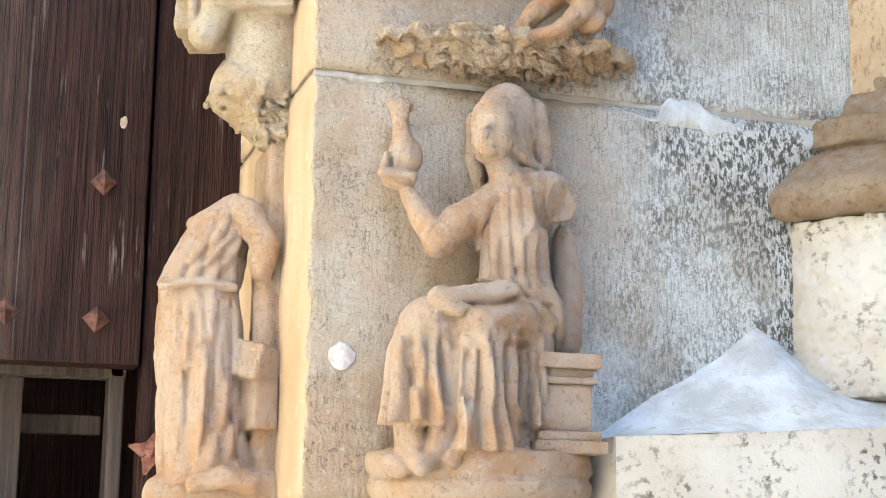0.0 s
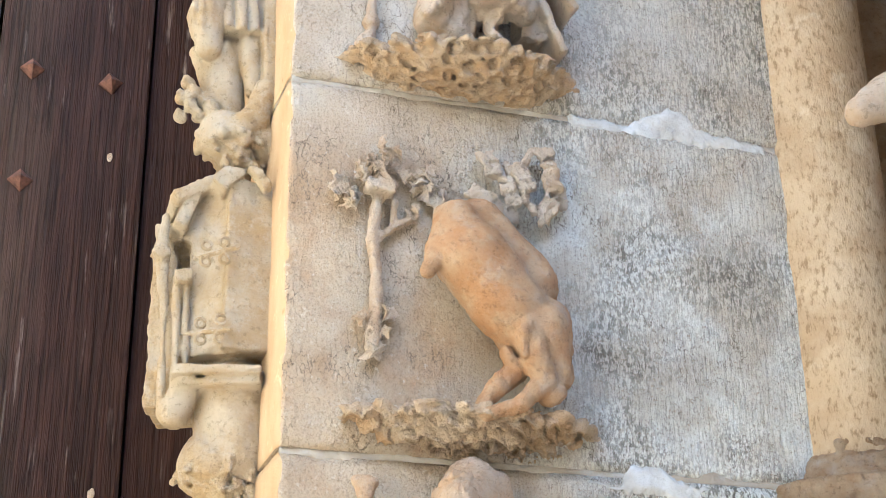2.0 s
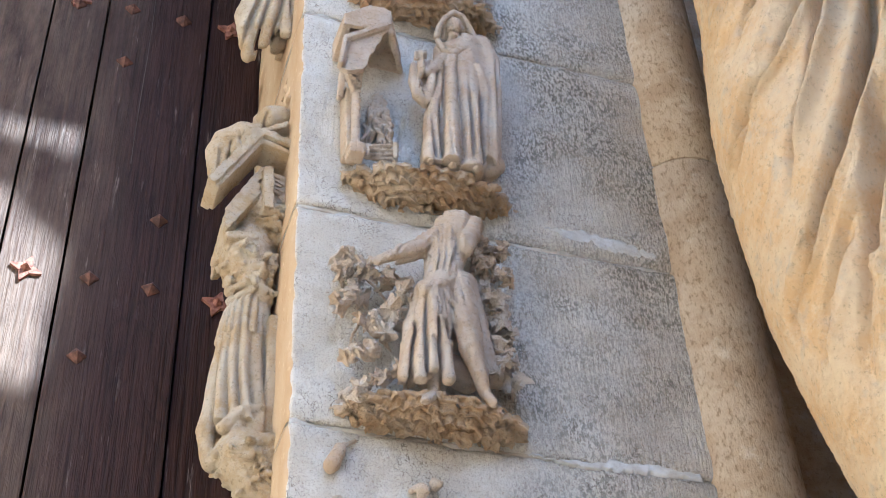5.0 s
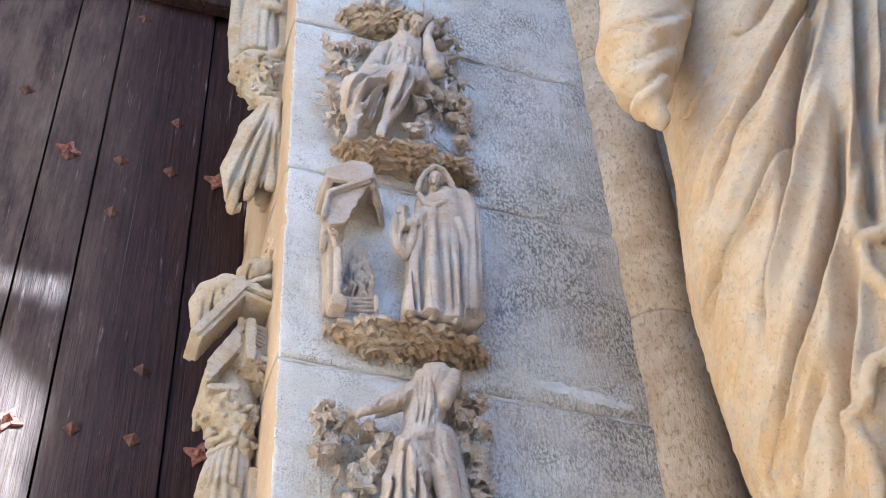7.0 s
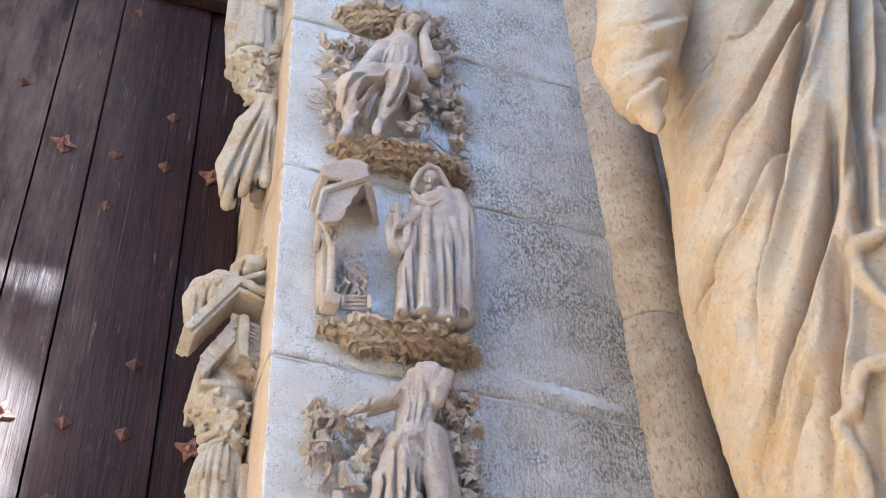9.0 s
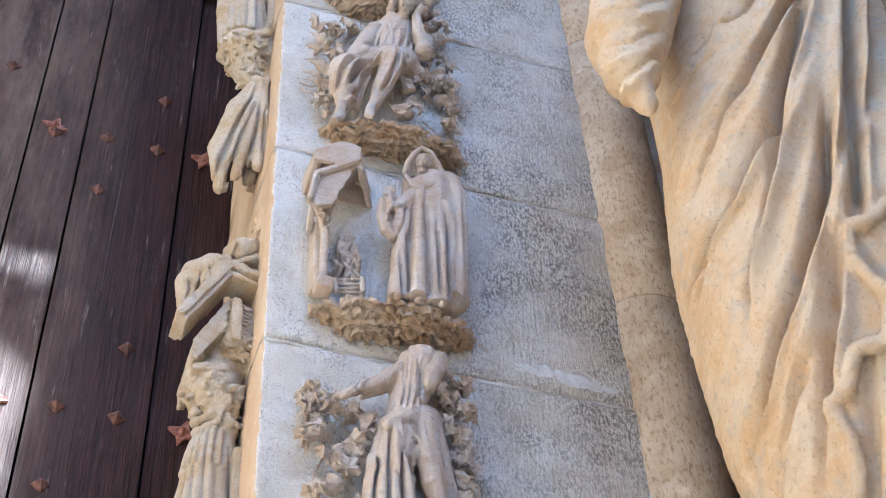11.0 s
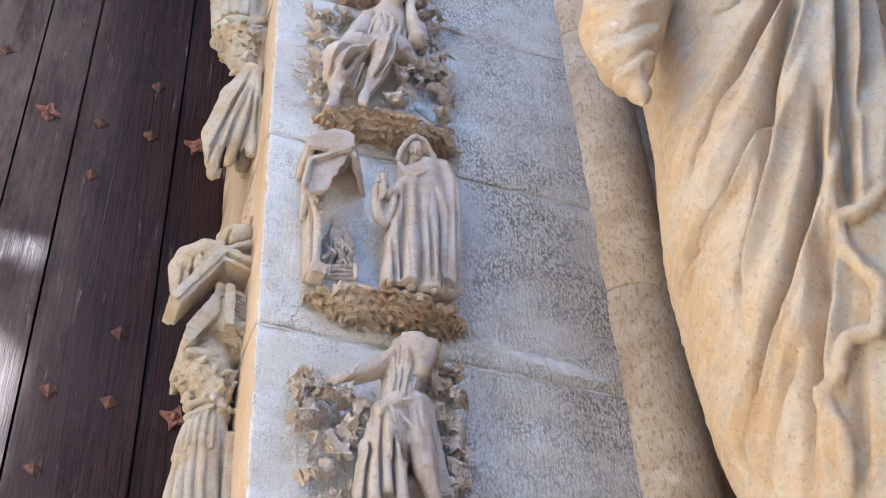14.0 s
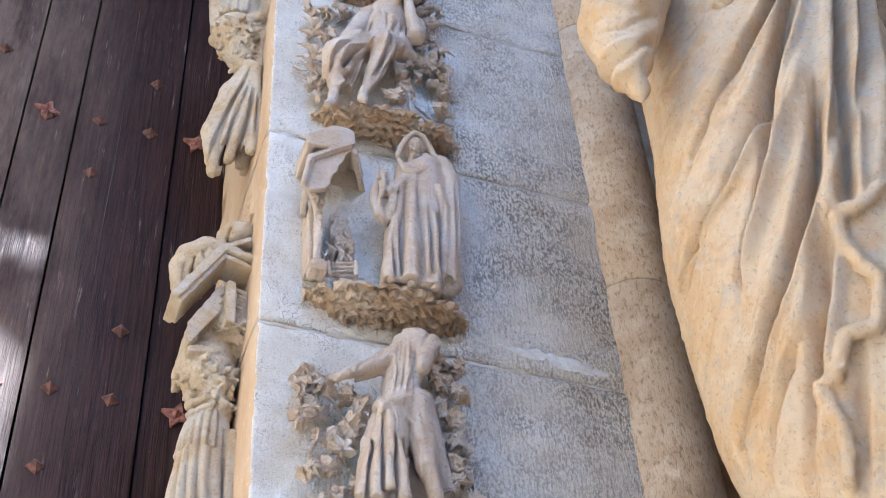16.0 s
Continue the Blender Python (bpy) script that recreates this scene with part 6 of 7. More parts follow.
for pts_ in ([(0.209, -0.100, 4.592), (0.175, -0.100, 4.517), (0.165, -0.100, 4.460)], [(0.194, -0.100, 4.579), (0.151, -0.100, 4.515), (0.135, -0.100, 4.463)], [(0.152, -0.100, 4.561), (0.117, -0.100, 4.494), (0.113, -0.100, 4.447)], [(0.250, -0.100, 4.617), (0.236, -0.100, 4.541), (0.212, -0.100, 4.470)], [(0.218, -0.100, 4.604), (0.193, -0.100, 4.516), (0.181, -0.100, 4.444)], [(0.262, -0.100, 4.614), (0.265, -0.100, 4.568), (0.250, -0.100, 4.515)], [(0.170, -0.100, 4.454), (0.138, -0.100, 4.405), (0.120, -0.100, 4.391)]):
    c.crease(pts_, -0.011, 0.0045)
    c.crease([np.array(p_) + (-0.010, 0, 0.004) for p_ in pts_], 0.006, 0.0055)
c.chain([(0.193, -0.090, 4.432), (0.181, -0.110, 4.373), (0.180, -0.130, 4.339)], [0.011, 0.011, 0.007], 0.004)
c.chain([(0.126, -0.085, 4.413), (0.115, -0.110, 4.338), (0.096, -0.125, 4.298)], [0.012, 0.012, 0.008], 0.004)
c.ball((0.165, -0.085, 4.435), (0.020, 0.035, 0.026), 0.004, cut=True)
c.pleat((0.10, 4.46), (0.20, 4.66), (0.35, 1), 0.012, 0.0050)
c.pleat((0.19, 4.44), (0.31, 4.66), (0.25, 1), 0.012, 0.0050)
c.pleat((0.20, 4.67), (0.32, 4.79), (0.1, 1), 0.010, 0.0035)
c.wear(0.0008, 0.0007, 0.014)
tagged(c.skin("seated_dreamer_statue", M_CARVE_PALE), "pale limestone seated figure leaning its head on one hand", "statue")
rnd = random.Random(33)
thicket = thing("carved_thicket", "undercut limestone thicket of leaves and fruit round the seated figure", "foliage relief")


def bud(at, r, lean):
    """A half-open husk with a nut inside and a curling tip."""
    b_ = Clay(np.array(at) - 2.6 * r, np.array(at) + 2.6 * r, 0.0024)
    at = np.array(at)
    u = np.array((math.cos(lean), -0.25, math.sin(lean)))
    b_.limb(at - u * r * 0.5, at + u * r * 0.5, r * 0.85, r * 0.55, 0.003)
    b_.limb(at + u * r * 0.3, at + u * r * 1.9 + (0, 0.004, 0.004), r * 0.42, r * 0.12, 0.004)
    b_.limb(at + u * r * 0.2 + (0, -r * 0.8, r * 0.3), at - u * r * 0.6 + (0, -r * 0.8, r * 0.2), r * 0.30, r * 0.22, 0.001, cut=True)
    b_.limb(at - u * r * 0.3 + (0, -r * 0.7, -r * 0.5), at + u * r * 0.7 + (0, -r * 0.5, -r * 0.5), r * 0.22, r * 0.14, 0.001, cut=True)
    b_.ball(at + (0, -r * 0.55, r * 0.1), r * 0.42, 0.001)
    b_.limb(at - u * r * 0.4, at + (0, 0.02, 0), r * 0.5, r * 0.4, 0.003)
    b_.wear(0.0012, 0.0008, 0.010)
    return b_.skin("bud", M_CARVE_PALE, thicket)


for p_, r_, lean_ in (((0.089, -0.025, 4.775), 0.014, 3.3), ((0.119, -0.025, 4.807), 0.014, 3.4), ((0.166, -0.025, 4.818), 0.018, 2.4), ((0.096, -0.028, 4.734), 0.017, 3.0), ((0.082, -0.022, 4.701), 0.012, 3.2), ((0.135, -0.035, 4.694), 0.017, 1.9), ((0.095, -0.030, 4.620), 0.018, 3.1), ((0.094, -0.030, 4.556), 0.016, 3.4), ((0.089, -0.030, 4.493), 0.017, 3.9), ((0.109, -0.040, 4.490), 0.016, 4.4), ((0.375, -0.030, 4.902), 0.022, 0.6), ((0.386, -0.030, 4.849), 0.022, 0.2), ((0.368, -0.035, 4.779), 0.020, 5.6), ((0.377, -0.035, 4.687), 0.026, 1.2), ((0.335, -0.045, 4.665), 0.020, 2.2), ((0.405, -0.025, 4.675), 0.018, 0.2), ((0.389, -0.025, 4.605), 0.018, 5.8), ((0.414, -0.020, 4.582), 0.013, 0.1), ((0.405, -0.020, 4.517), 0.018, 5.2), ((0.384, -0.020, 5.032), 0.014, 0.4), ((0.285, -0.070, 4.569), 0.018, 2.2), ((0.276, -0.060, 4.479), 0.020, 3.0), ((0.296, -0.060, 4.524), 0.016, 1.0)):
    bud(p_, r_, lean_)
runs = [[(0.059, -0.001, 4.671), (0.077, -0.006, 4.675), (0.095, -0.010, 4.669)], [(0.057, -0.001, 4.622), (0.078, -0.006, 4.624), (0.095, -0.012, 4.642)], [(0.051, -0.001, 4.581), (0.069, -0.006, 4.565), (0.091, -0.012, 4.570)], [(0.050, -0.001, 4.557), (0.065, -0.006, 4.541), (0.088, -0.010, 4.540)], [(0.062, -0.001, 4.730), (0.076, -0.006, 4.723), (0.085, -0.010, 4.719)], [(0.211, -0.002, 4.859), (0.183, -0.010, 4.832), (0.152, -0.012, 4.781)], [(0.179, -0.006, 4.818), (0.148, -0.012, 4.762), (0.108, -0.012, 4.750)], [(0.384, -0.012, 4.959), (0.406, -0.012, 4.870), (0.400, -0.012, 4.756), (0.410, -0.012, 4.645), (0.414, -0.010, 4.525)], [(0.415, -0.006, 4.904), (0.465, -0.002, 4.908), (0.497, 0.000, 4.905)], [(0.420, -0.008, 4.803), (0.442, -0.003, 4.793), (0.455, -0.000, 4.786)], [(0.431, -0.008, 4.724), (0.448, -0.003, 4.720), (0.439, 0.000, 4.688)], [(0.424, -0.008, 4.601), (0.448, -0.003, 4.640), (0.466, -0.000, 4.666)], [(0.424, -0.008, 4.593), (0.445, -0.003, 4.591), (0.468, 0.000, 4.619)], [(0.339, -0.003, 5.121), (0.336, -0.010, 5.061)], [(0.342, -0.008, 4.532), (0.378, -0.010, 4.490), (0.435, -0.002, 4.497)]]
for r_ in runs:
    stems("stem", [r_], 0.0030, thicket)
foliage(thicket, rnd, [(0.081, -0.020, 4.774), (0.110, -0.020, 4.778), (0.130, -0.020, 4.761), (0.150, -0.020, 4.795), (0.102, -0.020, 4.691), (0.117, -0.020, 4.664), (0.102, -0.025, 4.596), (0.080, -0.020, 4.566), (0.104, -0.020, 4.541), (0.086, -0.020, 4.489), (0.107, -0.030, 4.432)], 26, 0.0135, 0.012)
foliage(thicket, rnd, [(0.368, -0.025, 4.933), (0.398, -0.025, 4.901), (0.352, -0.035, 4.747), (0.368, -0.030, 4.744), (0.396, -0.025, 4.745), (0.348, -0.040, 4.706), (0.408, -0.020, 4.650), (0.380, -0.025, 4.633), (0.371, -0.025, 4.645), (0.405, -0.020, 4.602), (0.397, -0.020, 4.544), (0.409, -0.020, 4.496), (0.385, -0.020, 4.495), (0.253, -0.070, 4.435), (0.284, -0.060, 4.460), (0.316, -0.050, 4.607), (0.308, -0.050, 4.496), (0.331, -0.045, 4.573)], 50, 0.0130, 0.012)
# feet of the next figure above
c = Clay((0.15, -0.13, 4.93), (0.40, 0.012, 5.3), 0.0028)
c.chain([(0.166, -0.075, 4.925), (0.186, -0.055, 4.984), (0.191, -0.050, 5.126), (0.195, -0.050, 5.258)], [0.008, 0.012, 0.015, 0.020], 0.006)
c.chain([(0.208, -0.075, 4.941), (0.215, -0.055, 4.993), (0.218, -0.050, 5.139), (0.218, -0.050, 5.270)], [0.008, 0.012, 0.015, 0.020], 0.006)
c.chain([(0.239, -0.030, 5.042), (0.264, -0.030, 5.099), (0.271, -0.030, 5.226)], [0.004, 0.006, 0.008], 0.004)
c.wear(0.001, 0.0008, 0.016)
tagged(c.skin("standing_figure_statue", M_CARVE_PALE), "lower folds of a limestone figure on the topmost ledge", "statue")


# ---- figures on the ochre side of the pier ----
def leafy(c, at, r, h, rnd, count=70):
    """Fills a tapering bracket with curled leaf lumps."""
    at = np.array(at)
    c.limb(at, at + (r * 0.5, 0, -h), r * 0.93, r * 0.45, 0.01)
    for n in range(count):
        f = rnd.random()
        a = rnd.uniform(0, 6.283)
        rr = r * (1 - 0.55 * f)
        p = at + (r * 0.5 * f + rr * math.cos(a) * 0.95, rr * math.sin(a), -h * f + rnd.uniform(-0.006, 0.006))
        q = p + (rnd.uniform(-0.012, 0.012), rnd.uniform(-0.012, 0.012), rnd.uniform(-0.014, 0.006))
        c.limb(p, q, rnd.uniform(0.005, 0.009), rnd.uniform(0.003, 0.006), 0.003)
        if n % 2 == 0:
            c.ball(q + (-0.004, -0.006, -0.005), rnd.uniform(0.004, 0.006), 0.002, cut=True)


rnd = random.Random(51)
c = Clay((-0.20, 0.08, 1.70), (0.012, 0.33, 2.20), 0.0028)
c.drape([(2.074, -0.068, 0.19, 0.036, 0.045), (2.014, -0.089, 0.19, 0.046, 0.05), (1.975, -0.099, 0.19, 0.050, 0.05)], 11, 0.004, 14, 0.3)
c.drape([(1.980, -0.099, 0.19, 0.051, 0.052), (1.900, -0.094, 0.19, 0.054, 0.056), (1.808, -0.090, 0.19, 0.052, 0.056), (1.724, -0.077, 0.19, 0.058, 0.06)], 9, 0.0045, 5, 0.7)
c.chain([(-0.104, 0.180, 2.054), (-0.058, 0.180, 2.084), (-0.032, 0.180, 2.074)], [0.016, 0.018, 0.019], 0.010)
c.chain([(-0.049, 0.150, 2.071), (-0.023, 0.140, 2.028), (-0.028, 0.140, 1.995)], [0.020, 0.020, 0.015], 0.008)
c.chain([(-0.020, 0.160, 1.994), (-0.017, 0.160, 1.901)], [0.014, 0.017], 0.005)
c.block((-0.030, 0.150, 1.876), (0.024, 0.026, 0.024), (10, 12, 40), 0.004)
c.block((-0.024, 0.155, 1.826), (0.018, 0.022, 0.034), (0, 0, 20), 0.004)
c.limb((-0.017, 0.160, 1.790), (-0.016, 0.160, 1.745), 0.015, 0.014, 0.005)
c.block((-0.004, 0.205, 1.95), (0.016, 0.055, 0.22), (0, 0, 0), 0.006)
c.chain([(-0.152, 0.150, 1.968), (-0.112, 0.135, 1.975), (-0.061, 0.140, 1.970)], 0.005, 0.004)
for a_, b_ in (((-0.134, 0.140, 1.988), (-0.073, 0.140, 2.048)), ((-0.112, 0.135, 1.984), (-0.064, 0.135, 2.039)), ((-0.089, 0.135, 1.981), (-0.055, 0.135, 2.030)), ((-0.089, 0.130, 1.948), (-0.103, 0.130, 1.750)), ((-0.120, 0.132, 1.946), (-0.125, 0.130, 1.758)), ((-0.058, 0.140, 1.887), (-0.085, 0.130, 1.738)), ((-0.050, 0.140, 1.806), (-0.071, 0.130, 1.733))):
    c.crease([a_, b_], 0.004, 0.005)
    c.crease([np.array(a_) + (0.010, 0, 0), np.array(b_) + (0.010, 0, 0)], -0.004, 0.004)
c.chain([(-0.103, 0.125, 1.724), (-0.069, 0.120, 1.733), (-0.037, 0.120, 1.725)], [0.012, 0.014, 0.012], 0.006)
c.chain([(-0.130, 0.180, 1.710), (-0.007, 0.160, 1.718)], [0.03, 0.03], 0.01)
c.pleat((-0.16, 1.73), (-0.04, 1.96), (-0.05, 1), 0.016, 0.0050)
c.pleat((-0.15, 1.98), (-0.05, 2.06), (0.7, 1), 0.012, 0.0035)
c.wear(0.0014, 0.0009, 0.02)
tagged(c.skin("draped_figure_statue", M_CARVE), "peach limestone headless draped figure with a broken staff", "statue")

shrine = thing("carved_church", "pale limestone church model with iron-scrolled door on a bracket", "church relief")
c = Clay((-0.17, 0.055, 2.16), (0.012, 0.33, 2.64), 0.0026)
c.block((-0.024, 0.19, 2.503), (0.036, 0.102, 0.124), (0, 0, 0), 0.003)
c.block((-0.044, 0.168, 2.496), (0.048, 0.060, 0.120), (0, 0, -36), 0.003)
c.block((-0.085, 0.20, 2.447), (0.050, 0.05, 0.135), (0, 0, -20), 0.003)
c.block((-0.111, 0.140, 2.512), (0.011, 0.035, 0.024), (0, 0, -20), 0.003, cut=True)
c.limb((-0.115, 0.115, 2.525), (-0.109, 0.160, 2.544), 0.013, 0.013, 0.001, cut=True)
c.beam((-0.123, 0.130, 2.484), (-0.100, 0.130, 2.489), 0.018, 0.009)
c.limb((-0.118, 0.130, 2.475), (-0.114, 0.130, 2.336), 0.006, 0.006, 0.002)
c.limb((-0.106, 0.130, 2.476), (-0.101, 0.130, 2.355), 0.005, 0.005, 0.002)
c.limb((-0.113, 0.135, 2.477), (-0.107, 0.135, 2.338), 0.004, 0.004, 0.002, cut=True)
c.chain([(-0.138, 0.140, 2.580), (-0.140, 0.140, 2.522), (-0.132, 0.140, 2.436), (-0.129, 0.140, 2.312)], [0.006, 0.010, 0.005, 0.006], 0.003)
c.beam((-0.149, 0.140, 2.517), (-0.135, 0.140, 2.530), 0.016, 0.010)
c.beam((-0.100, 0.130, 2.616), (-0.090, 0.130, 2.633), 0.010, 0.010)
c.beam((-0.131, 0.150, 2.599), (-0.073, 0.150, 2.631), 0.045, 0.009)
c.beam((-0.121, 0.140, 2.558), (-0.101, 0.140, 2.616), 0.03, 0.010)
c.beam((-0.077, 0.120, 2.610), (-0.005, 0.120, 2.695), 0.045, 0.013)
c.beam((-0.036, 0.075, 2.646), (-0.010, 0.070, 2.606), 0.010, 0.007)
c.block((-0.040, 0.17, 2.348), (0.060, 0.090, 0.007), (0, 0, -18), 0.003)
c.block((-0.036, 0.17, 2.335), (0.055, 0.084, 0.006), (0, 0, -18), 0.003)
c.limb((-0.030, 0.16, 2.332), (-0.026, 0.16, 2.254), 0.058, 0.050, 0.006)
c.limb((-0.111, 0.140, 2.300), (-0.094, 0.130, 2.338), 0.022, 0.02, 0.005)
leafy(c, (-0.045, 0.17, 2.237), 0.058, 0.055, rnd, 110)
c.wear(0.0018, 0.001, 0.02)
tagged(c.skin("church_body", M_CARVE_YELLOW, shrine), "weathered church front with moulded base and leafy bracket")
for bar, low, high in (([(-0.103, 0.089, 2.500), (-0.049, 0.062, 2.513)], 2.45, 2.56), ([(-0.109, 0.092, 2.393), (-0.053, 0.064, 2.396)], 2.35, 2.44)):
    c = Clay((-0.13, 0.04, low), (0.0, 0.16, high), 0.0022)
    c.chain(bar, 0.0032, 0.001)
    for ctr in ((-0.088, 0.082, 2.519), (-0.067, 0.070, 2.522), (-0.089, 0.082, 2.495), (-0.066, 0.070, 2.497), (-0.091, 0.084, 2.408), (-0.067, 0.072, 2.411), (-0.090, 0.084, 2.385), (-0.067, 0.072, 2.386)):
        if low < ctr[2] < high:
            ring = [np.array(ctr) + (0.0065 * math.cos(t_), 0, 0.0065 * math.sin(t_)) for t_ in np.linspace(0.4, 5.9, 10)]
            c.chain(ring, 0.0026, 0.001)
    tagged(c.skin("door_scroll", M_CARVE_YELLOW, shrine), "carved scrolled hinge strap")

c = Clay((-0.20, 0.06, 2.58), (0.012, 0.33, 3.10), 0.0028)
c.chain([(-0.047, 0.150, 3.159), (-0.019, 0.140, 3.144), (-0.005, 0.135, 3.105), (-0.022, 0.125, 3.041)], [0.020, 0.023, 0.022, 0.015], 0.008)
c.chain([(-0.049, 0.170, 3.159), (-0.054, 0.160, 3.112), (-0.050, 0.155, 3.052)], [0.030, 0.034, 0.030], 0.012)
c.ball((-0.069, 0.140, 3.109), (0.022, 0.03, 0.03), 0.01)
c.chain([(-0.081, 0.140, 3.034), (-0.047, 0.125, 3.031), (-0.020, 0.130, 3.048)], 0.009, 0.004)
c.drape([(3.050, -0.046, 0.16, 0.030, 0.035), (2.968, -0.054, 0.16, 0.046, 0.045), (2.885, -0.047, 0.16, 0.050, 0.048)], 17, 0.006, 4, 0.3)
c.chain([(-0.075, 0.130, 2.971), (-0.100, 0.130, 2.908), (-0.094, 0.135, 2.859)], [0.022, 0.028, 0.020], 0.012)
c.limb((-0.033, 0.140, 2.871), (-0.025, 0.140, 2.798), 0.018, 0.012, 0.006)
c.chain([(-0.068, 0.170, 2.865), (-0.064, 0.170, 2.797), (-0.058, 0.165, 2.750)], [0.034, 0.032, 0.026], 0.010)
c.limb((-0.106, 0.170, 2.865), (-0.081, 0.165, 2.803), 0.010, 0.016, 0.008)
c.limb((-0.085, 0.140, 2.762), (-0.080, 0.135, 2.728), 0.012, 0.010, 0.005)
for p in ((-0.118, 0.150, 2.801), (-0.126, 0.150, 2.775), (-0.108, 0.145, 2.784), (-0.114, 0.140, 2.758), (-0.127, 0.150, 2.745), (-0.101, 0.145, 2.746), (-0.096, 0.150, 2.771)):
    c.ball(p, 0.0105, 0.004)
    c.ball(np.array(p) + (-0.004, -0.008, 0.004), 0.006, 0.002)
    c.ball(np.array(p) + (0.008, -0.012, -0.004), 0.005, 0.002, cut=True)
c.limb((-0.114, 0.150, 2.777), (-0.070, 0.160, 2.779), 0.014, 0.016, 0.006)
c.chain([(-0.009, 0.120, 2.790), (-0.022, 0.120, 2.744), (-0.049, 0.125, 2.721)], [0.018, 0.02, 0.022], 0.008)
leafy(c, (-0.059, 0.150, 2.718), 0.046, 0.045, rnd, 90)
c.limb((-0.044, 0.150, 2.717), (0.01, 0.15, 2.717), 0.03, 0.04, 0.01)
c.block((-0.002, 0.17, 2.88), (0.014, 0.06, 0.13), (0, 0, 0), 0.006)
c.pleat((-0.15, 2.86), (0.0, 3.06), (0.05, 1), 0.012, 0.0045)
c.wear(0.0010, 0.0007, 0.016)
tagged(c.skin("tunic_figure_statue", M_CARVE_YELLOW), "pale limestone headless figure in a tunic above small animals", "statue")

c = Clay((-0.20, 0.06, 3.05), (0.012, 0.33, 3.66), 0.0028)
c.drape([(3.673, -0.045, 0.17, 0.026, 0.035), (3.609, -0.052, 0.17, 0.040, 0.045), (3.540, -0.055, 0.17, 0.045, 0.048)], 19, 0.004, 2, 0.3)
c.drape([(3.543, -0.054, 0.17, 0.044, 0.048), (3.445, -0.056, 0.17, 0.052, 0.052), (3.341, -0.050, 0.17, 0.058, 0.055)], 13, 0.008, 3, 0.9)
c.ball((-0.041, 0.160, 3.674), (0.018, 0.02, 0.020), 0.006)
c.chain([(-0.026, 0.150, 3.629), (-0.017, 0.150, 3.539)], [0.016, 0.016], 0.008)
c.chain([(-0.099, 0.160, 3.401), (-0.109, 0.160, 3.338), (-0.100, 0.160, 3.280)], [0.014, 0.016, 0.014], 0.008)
c.chain([(-0.085, 0.120, 3.320), (-0.055, 0.115, 3.355), (-0.022, 0.120, 3.372)], [0.012, 0.012, 0.010], 0.006)
c.limb((-0.062, 0.130, 3.338), (-0.060, 0.130, 3.292), 0.018, 0.018, 0.005)
c.limb((-0.028, 0.130, 3.358), (-0.026, 0.130, 3.311), 0.018, 0.018, 0.005)
c.chain([(-0.094, 0.160, 3.274), (-0.062, 0.120, 3.281), (-0.005, 0.110, 3.301)], [0.018, 0.020, 0.014], 0.008)
leafy(c, (-0.042, 0.150, 3.283), 0.056, 0.075, rnd, 130)
c.limb((-0.028, 0.150, 3.278), (0.01, 0.15, 3.278), 0.04, 0.05, 0.01)
c.block((-0.002, 0.18, 3.39), (0.014, 0.06, 0.20), (0, 0, 0), 0.006)
c.wear(0.0010, 0.0007, 0.016)
tagged(c.skin("robed_figure_statue", M_CARVE_YELLOW), "pale limestone robed figure with gathered skirts on a leafy bracket", "statue")

hut = thing("carved_hut", "pale limestone gabled hut relief with brick wall on a bracket", "hut relief")
c = Clay((-0.22, 0.02, 3.50), (0.012, 0.36, 4.22), 0.0027)
# low wall with a post and two dark openings
c.prism([(-0.113, 0.100, 3.817), (-0.051, 0.100, 3.945), (-0.001, 0.100, 3.929), (0.002, 0.100, 3.826), (-0.072, 0.100, 3.807), (-0.097, 0.100, 3.771), (-0.109, 0.100, 3.766)], 0.10, 0.26)
c.prism([(-0.103, 0.100, 3.775), (-0.049, 0.100, 3.859), (-0.046, 0.100, 3.821), (-0.072, 0.100, 3.797), (-0.074, 0.100, 3.762), (-0.098, 0.100, 3.756)], 0.06, 0.20, 0.001, cut=True)
c.prism([(-0.024, 0.100, 3.827), (-0.026, 0.100, 3.873), (-0.001, 0.100, 3.861), (-0.000, 0.100, 3.840)], 0.06, 0.20, 0.001, cut=True)
c.beam((-0.038, 0.095, 3.933), (-0.033, 0.095, 3.820), 0.014, 0.010, 0.001)
c.ball((-0.100, 0.110, 3.782), (0.012, 0.012, 0.014), 0.003)
# roof slabs with a stepped edge
for p_, q_, w_, y_ in (((-0.149, 0.105, 3.847), (-0.058, 0.105, 4.015), 0.010, 0.040), ((-0.139, 0.105, 3.841), (-0.057, 0.105, 3.993), 0.007, 0.033), ((-0.059, 0.105, 4.014), (0.002, 0.105, 3.993), 0.009, 0.040), ((-0.058, 0.105, 3.993), (0.002, 0.105, 3.973), 0.006, 0.033)):
    c.beam(p_, q_, y_, w_, 0.001)
# the broken figure lying on the roof
c.chain([(-0.117, 0.160, 4.066), (-0.128, 0.160, 4.021), (-0.129, 0.160, 3.965)], [0.024, 0.026, 0.018], 0.02)
c.chain([(-0.114, 0.150, 4.045), (-0.084, 0.140, 4.062), (-0.058, 0.130, 4.068)], [0.030, 0.030, 0.024], 0.03)
c.chain([(-0.094, 0.140, 4.021), (-0.066, 0.130, 4.043)], [0.024, 0.020], 0.03)
c.chain([(-0.051, 0.130, 4.107), (-0.034, 0.110, 4.099), (-0.015, 0.100, 4.105)], [0.018, 0.027, 0.020], 0.02)
c.beam((-0.052, 0.110, 4.031), (-0.000, 0.100, 4.056), 0.030, 0.006, 0.001)
c.block((-0.020, 0.130, 4.045), (0.030, 0.03, 0.014), (0, 0, 0), 0.002, 0.003)
